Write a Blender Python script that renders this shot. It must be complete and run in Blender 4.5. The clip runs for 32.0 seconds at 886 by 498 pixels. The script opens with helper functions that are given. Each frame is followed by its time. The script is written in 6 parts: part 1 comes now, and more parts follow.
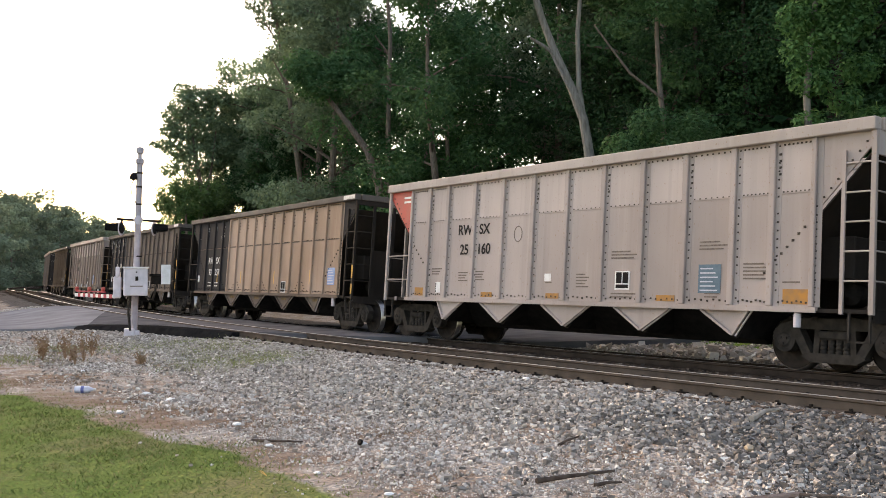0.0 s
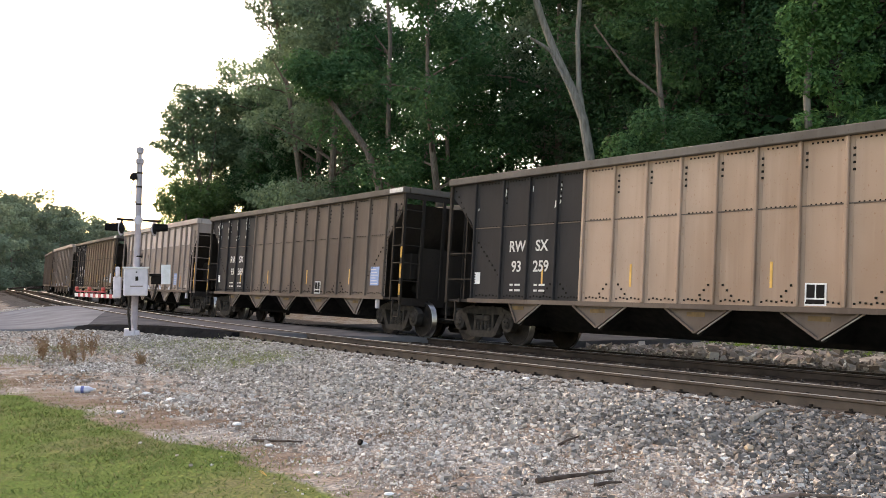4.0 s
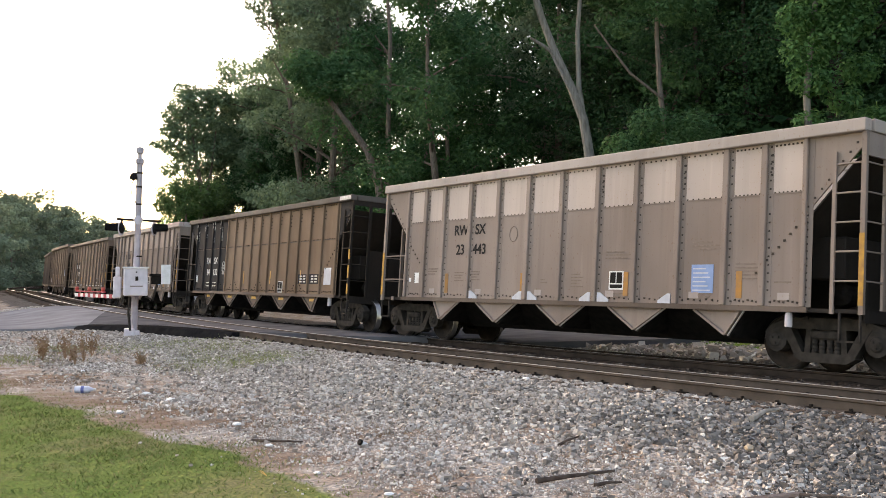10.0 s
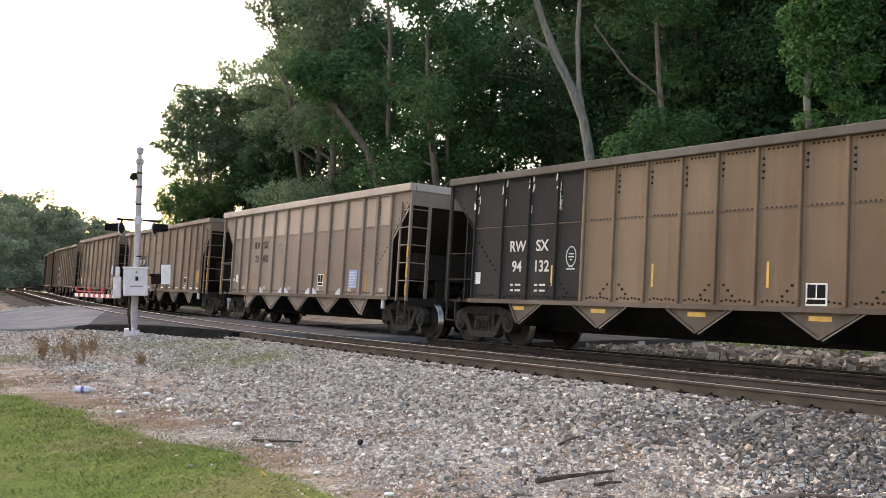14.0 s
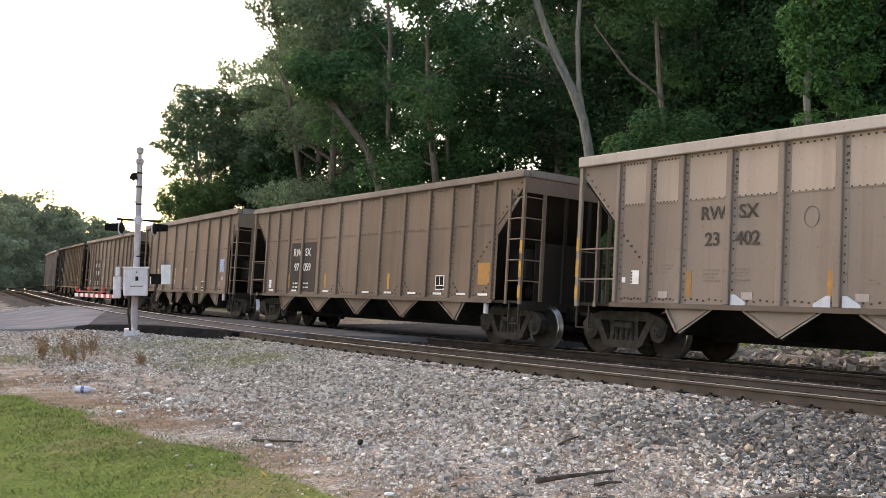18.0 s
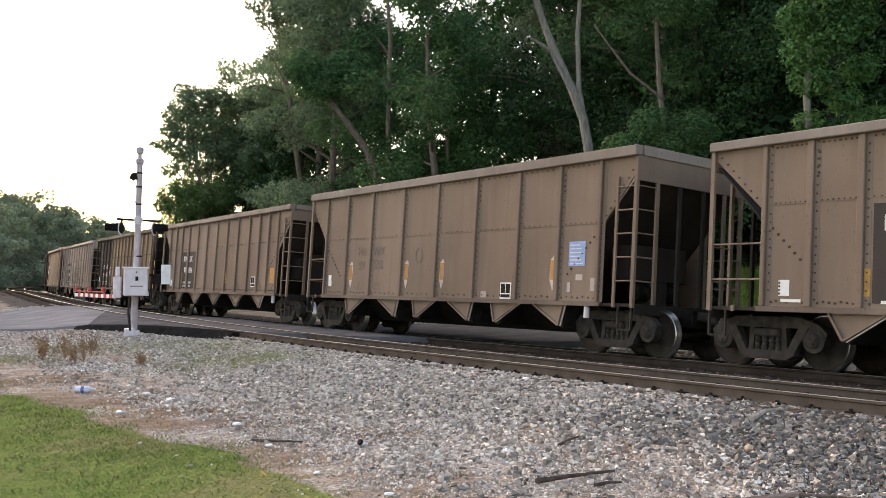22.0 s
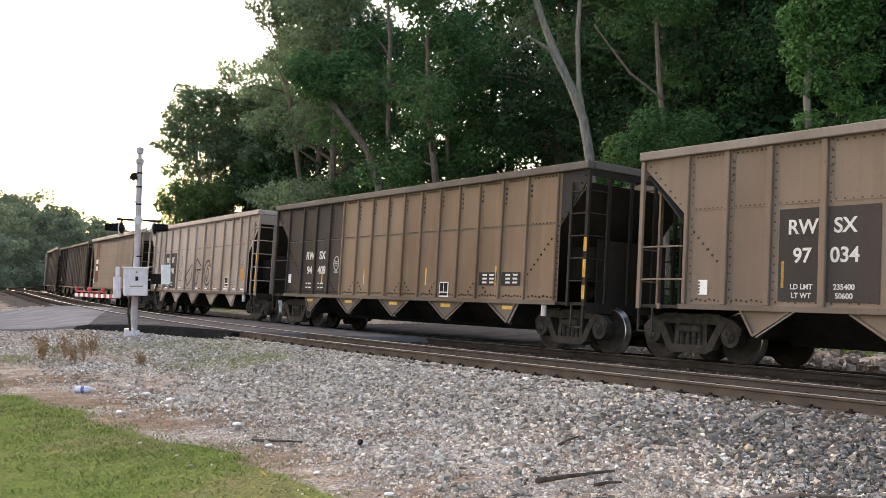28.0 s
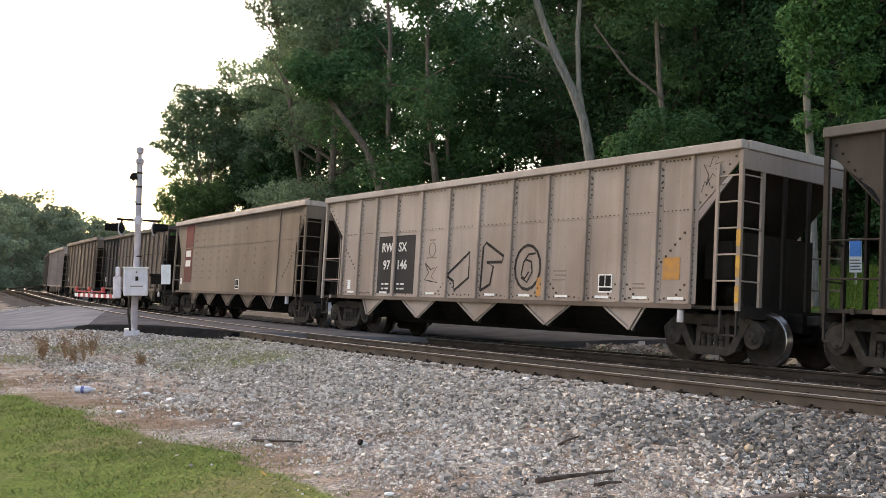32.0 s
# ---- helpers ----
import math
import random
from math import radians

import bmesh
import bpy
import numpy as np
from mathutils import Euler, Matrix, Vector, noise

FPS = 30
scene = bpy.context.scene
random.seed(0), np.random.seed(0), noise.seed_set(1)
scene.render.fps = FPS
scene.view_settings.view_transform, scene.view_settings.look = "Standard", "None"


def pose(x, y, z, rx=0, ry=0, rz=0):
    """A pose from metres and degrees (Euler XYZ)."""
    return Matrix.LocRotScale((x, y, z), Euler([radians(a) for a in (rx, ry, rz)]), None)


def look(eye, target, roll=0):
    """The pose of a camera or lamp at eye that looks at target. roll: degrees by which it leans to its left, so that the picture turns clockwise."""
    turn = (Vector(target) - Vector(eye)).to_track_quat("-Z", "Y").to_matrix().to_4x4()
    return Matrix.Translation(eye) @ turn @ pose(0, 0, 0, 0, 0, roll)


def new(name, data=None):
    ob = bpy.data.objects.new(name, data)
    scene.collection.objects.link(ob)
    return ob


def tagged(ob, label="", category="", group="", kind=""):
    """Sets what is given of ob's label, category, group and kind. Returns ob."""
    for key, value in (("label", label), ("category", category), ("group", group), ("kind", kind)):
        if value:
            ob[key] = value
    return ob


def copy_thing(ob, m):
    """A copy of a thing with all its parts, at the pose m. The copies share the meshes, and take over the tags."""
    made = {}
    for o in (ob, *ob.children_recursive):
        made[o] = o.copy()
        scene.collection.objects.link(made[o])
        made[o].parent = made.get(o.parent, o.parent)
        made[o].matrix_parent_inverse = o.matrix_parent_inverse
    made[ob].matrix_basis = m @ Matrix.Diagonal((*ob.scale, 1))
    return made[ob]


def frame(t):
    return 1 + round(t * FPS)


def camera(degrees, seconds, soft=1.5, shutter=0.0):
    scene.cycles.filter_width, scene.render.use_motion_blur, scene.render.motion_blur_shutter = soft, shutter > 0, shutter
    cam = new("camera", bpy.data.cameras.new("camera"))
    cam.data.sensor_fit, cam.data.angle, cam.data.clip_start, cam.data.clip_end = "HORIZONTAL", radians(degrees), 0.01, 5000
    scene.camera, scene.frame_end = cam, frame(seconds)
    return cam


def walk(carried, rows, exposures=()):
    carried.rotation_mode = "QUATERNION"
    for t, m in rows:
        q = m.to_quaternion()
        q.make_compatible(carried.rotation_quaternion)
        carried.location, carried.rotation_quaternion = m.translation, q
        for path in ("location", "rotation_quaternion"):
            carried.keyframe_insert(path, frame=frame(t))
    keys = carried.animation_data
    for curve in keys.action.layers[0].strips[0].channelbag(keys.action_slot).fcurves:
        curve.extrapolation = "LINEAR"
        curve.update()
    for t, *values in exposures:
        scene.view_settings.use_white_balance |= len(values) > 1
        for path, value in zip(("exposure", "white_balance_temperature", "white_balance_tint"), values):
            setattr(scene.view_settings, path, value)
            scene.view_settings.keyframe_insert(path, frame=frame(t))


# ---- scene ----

# ---- camera: it stands still ----
cam = camera(49.03, 32.0, soft=0.65, shutter=0.05)
EYE_Z = 1.495
STAND = pose(0, 0, EYE_Z, 91.94, 0, 0) @ pose(0, 0, 0, 0, 0, 0.19)
walk(cam, [(0, STAND), (32, STAND)], exposures=[(t, e, 8150, 16) for t, e in ((0, 1.77), (3, 1.86), (7, 1.93), (10, 1.89), (14, 1.92), (18, 1.82), (22, 1.86), (25, 1.93), (29, 1.94), (32, 1.79))])

# ---- world and sun: a bright, hazy evening sky ----
SUN_AZ, SUN_EL = 322.0, 24.0
world = bpy.data.worlds.new("world")
scene.world = world
world.use_nodes = True
wn = world.node_tree.nodes
sky = wn.new("ShaderNodeTexSky")
sky.sky_type = "NISHITA"
sky.sun_disc = False
sky.sun_elevation, sky.sun_rotation = radians(SUN_EL), radians(SUN_AZ)
sky.air_density, sky.dust_density, sky.ozone_density = 1.0, 2.0, 0.6
wn["Background"].inputs["Strength"].default_value = 0.15
world.node_tree.links.new(sky.outputs[0], wn["Background"].inputs["Color"])
sun_data = bpy.data.lights.new("sun", "SUN")
sun_data.energy, sun_data.angle, sun_data.color = 0.2, radians(30), (1.0, 0.95, 0.88)
sun = new("sun", sun_data)
sun.matrix_world = look((40 * math.sin(radians(SUN_AZ)), 40 * math.cos(radians(SUN_AZ)), 40 * math.tan(radians(SUN_EL))), (0, 0, 0))

# ---- the two tracks: a double line that bends away ----
GAUGE_HALF, T_OFF, LEAN = 0.7525, 3.83, 0.066
KNOTS = np.array([-60, -24, 0, 19.1, 38.2, 57.3, 76.4, 105, 143, 200, 320])
CURVE = np.array([0, -0.0069, 0.00603, 0.00132, 0.00169, 0.00239, 0.00364, 0.0049, 0.00615, 0.004, 0.001])
STEP = 0.25
SG = np.arange(-80, 320.01, STEP)


def _path():
    k = np.interp(SG, KNOTS, CURVE)
    a = np.concatenate([[0], np.cumsum((k[1:] + k[:-1]) / 2 * STEP)])
    i0 = int(np.argmin(abs(SG)))
    ang = radians(180 - 55.53) - (a - a[i0])
    mid = (ang[1:] + ang[:-1]) / 2
    px = np.concatenate([[0], np.cumsum(np.cos(mid) * STEP)])
    py = np.concatenate([[0], np.cumsum(np.sin(mid) * STEP)])
    return px - px[i0], py - py[i0] + 25.818, ang


PX, PY, PA = _path()


def track_rise(s):
    """How far the near track lies above the far one."""
    u = np.clip(s, -38, 45) / 47.75
    return 0.165 + 0.239 * u + 0.372 * u * u


def along(s, off, z=0.0):
    """A point at distance s along the far track, off metres towards the camera's side."""
    a = np.interp(s, SG, PA)
    return Vector((float(np.interp(s, SG, PX) - np.sin(a) * off), float(np.interp(s, SG, PY) + np.cos(a) * off), float(z)))


def track_coords(x, y):
    """s and off for arrays of ground points."""
    x, y = np.atleast_1d(x).astype(float), np.atleast_1d(y).astype(float)
    s_out, o_out = np.empty_like(x), np.empty_like(x)
    qx, qy, qa, qs = PX[::4], PY[::4], PA[::4], SG[::4]
    for i in range(0, len(x), 4000):
        dx, dy = x[i:i + 4000, None] - qx, y[i:i + 4000, None] - qy
        j = np.argmin(dx * dx + dy * dy, 1)
        r = np.arange(len(j))
        t = dx[r, j] * np.cos(qa[j]) + dy[r, j] * np.sin(qa[j])
        s_out[i:i + 4000] = qs[j] + t
        o_out[i:i + 4000] = -dx[r, j] * np.sin(qa[j]) + dy[r, j] * np.cos(qa[j])
    return s_out, o_out


def sstep(a, b, v):
    t = np.clip((v - a) / (b - a), 0, 1)
    return t * t * (3 - 2 * t)


# edges of the road that crosses both tracks: camera side, and far side
ROAD_A = np.array([(-60, 40), (-25, 34.2), (-14.5, 31.4), (-11.5, 31.6), (-8.2, 28.8), (-5.2, 25.6), (-1.2, 25.1), (2.7, 24.7), (7, 26.5), (10, 32), (16, 60)], float)
ROAD_B = np.array([(-60, 56), (-25, 46.5), (-18, 44.5), (-14.5, 43), (-12.3, 40.6), (-10.3, 38), (-7, 36), (-3.6, 34.4), (-0.5, 35.5), (2, 39), (7, 63)], float)
ROAD_POLY = np.concatenate([ROAD_A, ROAD_B[::-1]])


def on_road(x, y):
    inside = np.zeros(len(x), bool)
    for (x0, y0), (x1, y1) in zip(ROAD_POLY, np.roll(ROAD_POLY, -1, 0)):
        cross = (y0 > y) != (y1 > y)
        with np.errstate(divide="ignore", invalid="ignore"):
            inside ^= cross & (x < (x1 - x0) * (y - y0) / (y1 - y0) + x0)
    return inside


def deck_z(x, y):
    """Height of the road, level with the rail tops where it crosses."""
    s, o = track_coords(x, y)
    rise = track_rise(s)
    z = np.where(o > T_OFF, rise, np.where(o < 0, o * LEAN * sstep(-1.6, -0.8, o), rise * np.clip(o / T_OFF, 0, 1) + LEAN * np.clip(o, 0, 1) * np.clip(2 - o, 0, 1)))
    return z - 0.015 + (-0.06 - z) * sstep(4.7, 8.5, o)


def ground_z(x, y):
    """Height of the ground, and its zones, for arrays of points."""
    x, y = np.atleast_1d(x).astype(float), np.atleast_1d(y).astype(float)
    s, o = track_coords(x, y)
    rise = track_rise(s)
    bed = -0.16 + np.where(o < 0, o * LEAN, rise * np.clip(o / T_OFF, 0, 1) + LEAN * np.clip(o, 0, 1) * np.clip(2 - o, 0, 1))
    shoulder = rise - 0.17 - 0.1 * sstep(1, 4, s)
    toe = -0.36 + 0.26 * sstep(-2, 11, s)
    near = shoulder + (toe - shoulder) * sstep(5.2, 8.4 + 0.06 * np.clip(-s, 0, 18), o)
    far = -0.2 + 0.0 * o + 2.3 * sstep(-5, -15, o) + 2.5 * sstep(-16, -45, o)
    z = np.where(o > 5.0, near, np.where(o < -1.5, far, bed))
    z += 0.04 * np.sin(x * 0.9 + 1.3) * np.cos(y * 0.7) * sstep(6.5, 9, o)
    onroad = on_road(x, y)
    z = np.where(onroad, deck_z(x, y) - 0.1, z)
    return z, s, o, onroad


def gz(x, y):
    return float(ground_z(x, y)[0][0])


# ---- materials ----
def material(name, color, rough=0.8, metal=0.0, color2=None, scale=3.0, detail=6.0, bump=0.2, bump_scale=40.0, vary=0.0, color3=None, scale3=0.6, stretch=(1, 1, 1), lo=0.35, hi=0.65):
    """Painted, dusty or mineral surface: two colours mixed by noise, a third at a larger scale, fine relief."""
    m = bpy.data.materials.new(name)
    m.use_nodes = True
    nt = m.node_tree
    n, l = nt.nodes, nt.links
    b = n["Principled BSDF"]
    b.inputs["Roughness"].default_value, b.inputs["Metallic"].default_value = rough, metal
    if rough >= 0.7:
        b.inputs["Specular IOR Level"].default_value = 0.0 if rough >= 0.85 else 0.06
    tc = n.new("ShaderNodeTexCoord")
    mp = n.new("ShaderNodeMapping")
    mp.inputs["Scale"].default_value = stretch
    l.new(tc.outputs["Object"], mp.inputs["Vector"])
    nz = n.new("ShaderNodeTexNoise")
    nz.inputs["Scale"].default_value, nz.inputs["Detail"].default_value = scale, detail
    l.new(mp.outputs[0], nz.inputs["Vector"])
    ramp = n.new("ShaderNodeMapRange")
    ramp.inputs["From Min"].default_value, ramp.inputs["From Max"].default_value = lo, hi
    l.new(nz.outputs["Fac"], ramp.inputs["Value"])
    mix = n.new("ShaderNodeMix")
    mix.data_type = "RGBA"
    mix.inputs["A"].default_value, mix.inputs["B"].default_value = (*color, 1), (*(color2 or [c * 0.75 for c in color]), 1)
    l.new(ramp.outputs[0], mix.inputs["Factor"])
    out = mix.outputs["Result"]
    if color3:
        n3 = n.new("ShaderNodeTexNoise")
        n3.inputs["Scale"].default_value, n3.inputs["Detail"].default_value = scale3, 4
        l.new(mp.outputs[0], n3.inputs["Vector"])
        r3 = n.new("ShaderNodeMapRange")
        r3.inputs["From Min"].default_value, r3.inputs["From Max"].default_value = 0.45, 0.68
        l.new(n3.outputs["Fac"], r3.inputs["Value"])
        m3 = n.new("ShaderNodeMix")
        m3.data_type = "RGBA"
        m3.inputs["B"].default_value = (*color3, 1)
        l.new(out, m3.inputs["A"])
        l.new(r3.outputs[0], m3.inputs["Factor"])
        out = m3.outputs["Result"]
    if vary:
        oi = n.new("ShaderNodeObjectInfo")
        hv = n.new("ShaderNodeHueSaturation")
        mr = n.new("ShaderNodeMapRange")
        mr.inputs["To Min"].default_value, mr.inputs["To Max"].default_value = 1 - vary, 1 + vary
        l.new(oi.outputs["Random"], mr.inputs["Value"])
        l.new(mr.outputs[0], hv.inputs["Value"])
        l.new(out, hv.inputs["Color"])
        out = hv.outputs[0]
    l.new(out, b.inputs["Base Color"])
    if bump:
        nb = n.new("ShaderNodeTexNoise")
        nb.inputs["Scale"].default_value, nb.inputs["Detail"].default_value = bump_scale, 8
        l.new(tc.outputs["Object"], nb.inputs["Vector"])
        bp = n.new("ShaderNodeBump")
        bp.inputs["Strength"].default_value, bp.inputs["Distance"].default_value = bump, 0.02
        l.new(nb.outputs["Fac"], bp.inputs["Height"])
        l.new(bp.outputs[0], b.inputs["Normal"])
    return m


def leaf_material(name, dark, light, yellow):
    """Leaves: colour varies from leaf to leaf and over the crown, and light passes through."""
    m = bpy.data.materials.new(name)
    m.use_nodes = True
    nt = m.node_tree
    n, l = nt.nodes, nt.links
    b = n["Principled BSDF"]
    b.inputs["Roughness"].default_value = 0.7
    b.inputs["Specular IOR Level"].default_value = 0.08
    geo = n.new("ShaderNodeNewGeometry")
    tc = n.new("ShaderNodeTexCoord")
    nz = n.new("ShaderNodeTexNoise")
    nz.inputs["Scale"].default_value = 0.7
    l.new(tc.outputs["Object"], nz.inputs["Vector"])
    mixes = []
    for a, c, fac in ((dark, light, geo.outputs["Random Per Island"]), (None, yellow, None)):
        mx = n.new("ShaderNodeMix")
        mx.data_type = "RGBA"
        mx.inputs["B"].default_value = (*c, 1)
        if a:
            mx.inputs["A"].default_value = (*a, 1)
            l.new(fac, mx.inputs["Factor"])
        else:
            l.new(mixes[0].outputs["Result"], mx.inputs["A"])
            mr = n.new("ShaderNodeMapRange")
            mr.inputs["From Min"].default_value, mr.inputs["From Max"].default_value, mr.inputs["To Max"].default_value = 0.5, 0.75, 0.7
            l.new(nz.outputs["Fac"], mr.inputs["Value"])
            l.new(mr.outputs[0], mx.inputs["Factor"])
        mixes.append(mx)
    oi = n.new("ShaderNodeObjectInfo")
    hv = n.new("ShaderNodeHueSaturation")
    mr = n.new("ShaderNodeMapRange")
    mr.inputs["To Min"].default_value, mr.inputs["To Max"].default_value = 0.7, 1.3
    l.new(oi.outputs["Random"], mr.inputs["Value"])
    l.new(mr.outputs[0], hv.inputs["Value"])
    l.new(mixes[1].outputs["Result"], hv.inputs["Color"])
    l.new(hv.outputs[0], b.inputs["Base Color"])
    tr = n.new("ShaderNodeBsdfTranslucent")
    l.new(hv.outputs[0], tr.inputs["Color"])
    ad = n.new("ShaderNodeMixShader")
    ad.inputs[0].default_value = 0.3
    l.new(b.outputs[0], ad.inputs[1])
    l.new(tr.outputs[0], ad.inputs[2])
    l.new(ad.outputs[0], n["Material Output"].inputs["Surface"])
    return m


def ground_material():
    """Dirt with gravel, coal-grey ballast near the rails and mown grass, by the sheet's own zones."""
    m = bpy.data.materials.new("ground")
    m.use_nodes = True
    nt = m.node_tree
    n, l = nt.nodes, nt.links
    b = n["Principled BSDF"]
    b.inputs["Roughness"].default_value = 0.95
    b.inputs["Specular IOR Level"].default_value = 0.0
    tc = n.new("ShaderNodeTexCoord")

    def noise_node(scale, detail=6.0):
        nz = n.new("ShaderNodeTexNoise")
        nz.inputs["Scale"].default_value, nz.inputs["Detail"].default_value = scale, detail
        l.new(tc.outputs["Object"], nz.inputs["Vector"])
        return nz.outputs["Fac"]

    def mixed(fac, a, c, lo=None, hi=None):
        mx = n.new("ShaderNodeMix")
        mx.data_type = "RGBA"
        for key, v in (("A", a), ("B", c)):
            if isinstance(v, tuple):
                mx.inputs[key].default_value = (*v, 1)
            else:
                l.new(v, mx.inputs[key])
        if lo is not None:
            mr = n.new("ShaderNodeMapRange")
            mr.inputs["From Min"].default_value, mr.inputs["From Max"].default_value = lo, hi
            l.new(fac, mr.inputs["Value"])
            fac = mr.outputs[0]
        l.new(fac, mx.inputs["Factor"])
        return mx.outputs["Result"]

    def zone(name, amount=0.35, scale=1.7):
        at = n.new("ShaderNodeAttribute")
        at.attribute_name = name
        ma = n.new("ShaderNodeMath")
        ma.operation = "MULTIPLY_ADD"
        l.new(noise_node(scale, 8.0), ma.inputs[0])
        ma.inputs[1].default_value = amount * 2
        l.new(at.outputs["Fac"], ma.inputs[2])
        sb = n.new("ShaderNodeMath")
        sb.operation = "SUBTRACT"
        l.new(ma.outputs[0], sb.inputs[0])
        sb.inputs[1].default_value = amount
        return sb.outputs[0]

    vor = n.new("ShaderNodeTexVoronoi")
    vor.inputs["Scale"].default_value = 22
    l.new(tc.outputs["Object"], vor.inputs["Vector"])
    bw = n.new("ShaderNodeRGBToBW")
    l.new(vor.outputs["Color"], bw.inputs[0])
    dirt = mixed(noise_node(1.3), (0.25, 0.19, 0.152), (0.345, 0.28, 0.233), 0.35, 0.65)
    dirt = mixed(noise_node(0.55), dirt, (0.23, 0.15, 0.105), 0.5, 0.68)
    dirt = mixed(noise_node(7.0), dirt, (0.2, 0.148, 0.115), 0.5, 0.7)
    gravel = mixed(bw.outputs[0], (0.19, 0.168, 0.15), (0.5, 0.455, 0.415))
    # bed below the loose stones, darkened for the shade in their gaps
    ballast = mixed(bw.outputs[0], (0.06, 0.054, 0.05), (0.17, 0.155, 0.143))
    lawn = mixed(noise_node(1.1), (0.12, 0.178, 0.05), (0.17, 0.21, 0.07), 0.35, 0.65)
    lawn = mixed(noise_node(14.0), lawn, (0.115, 0.125, 0.05), 0.48, 0.75)
    lawn = mixed(noise_node(0.6), lawn, (0.2, 0.18, 0.095), 0.48, 0.66)
    wild = mixed(noise_node(0.8), (0.07, 0.13, 0.025), (0.13, 0.16, 0.04), 0.4, 0.6)
    out = mixed(noise_node(2.2, 9.0), dirt, gravel, 0.42, 0.56)
    earth = mixed(noise_node(6.0, 9.0), (0.185, 0.13, 0.1), (0.28, 0.215, 0.172), 0.35, 0.65)
    out = mixed(zone("earth", 0.45, 2.6), out, earth, 0.35, 0.75)
    out = mixed(zone("ballast"), out, ballast, 0.3, 0.6)
    out = mixed(zone("grime", 0.15), out, mixed(noise_node(9.0), (0.024, 0.02, 0.017), (0.055, 0.045, 0.038), 0.35, 0.65), 0.35, 0.65)
    out = mixed(zone("lawn"), out, lawn, 0.42, 0.58)
    out = mixed(zone("wild"), out, wild, 0.4, 0.6)
    l.new(out, b.inputs["Base Color"])
    bp = n.new("ShaderNodeBump")
    bp.inputs["Strength"].default_value, bp.inputs["Distance"].default_value = 0.7, 0.04
    l.new(vor.outputs["Distance"], bp.inputs["Height"])
    l.new(bp.outputs[0], b.inputs["Normal"])
    return m


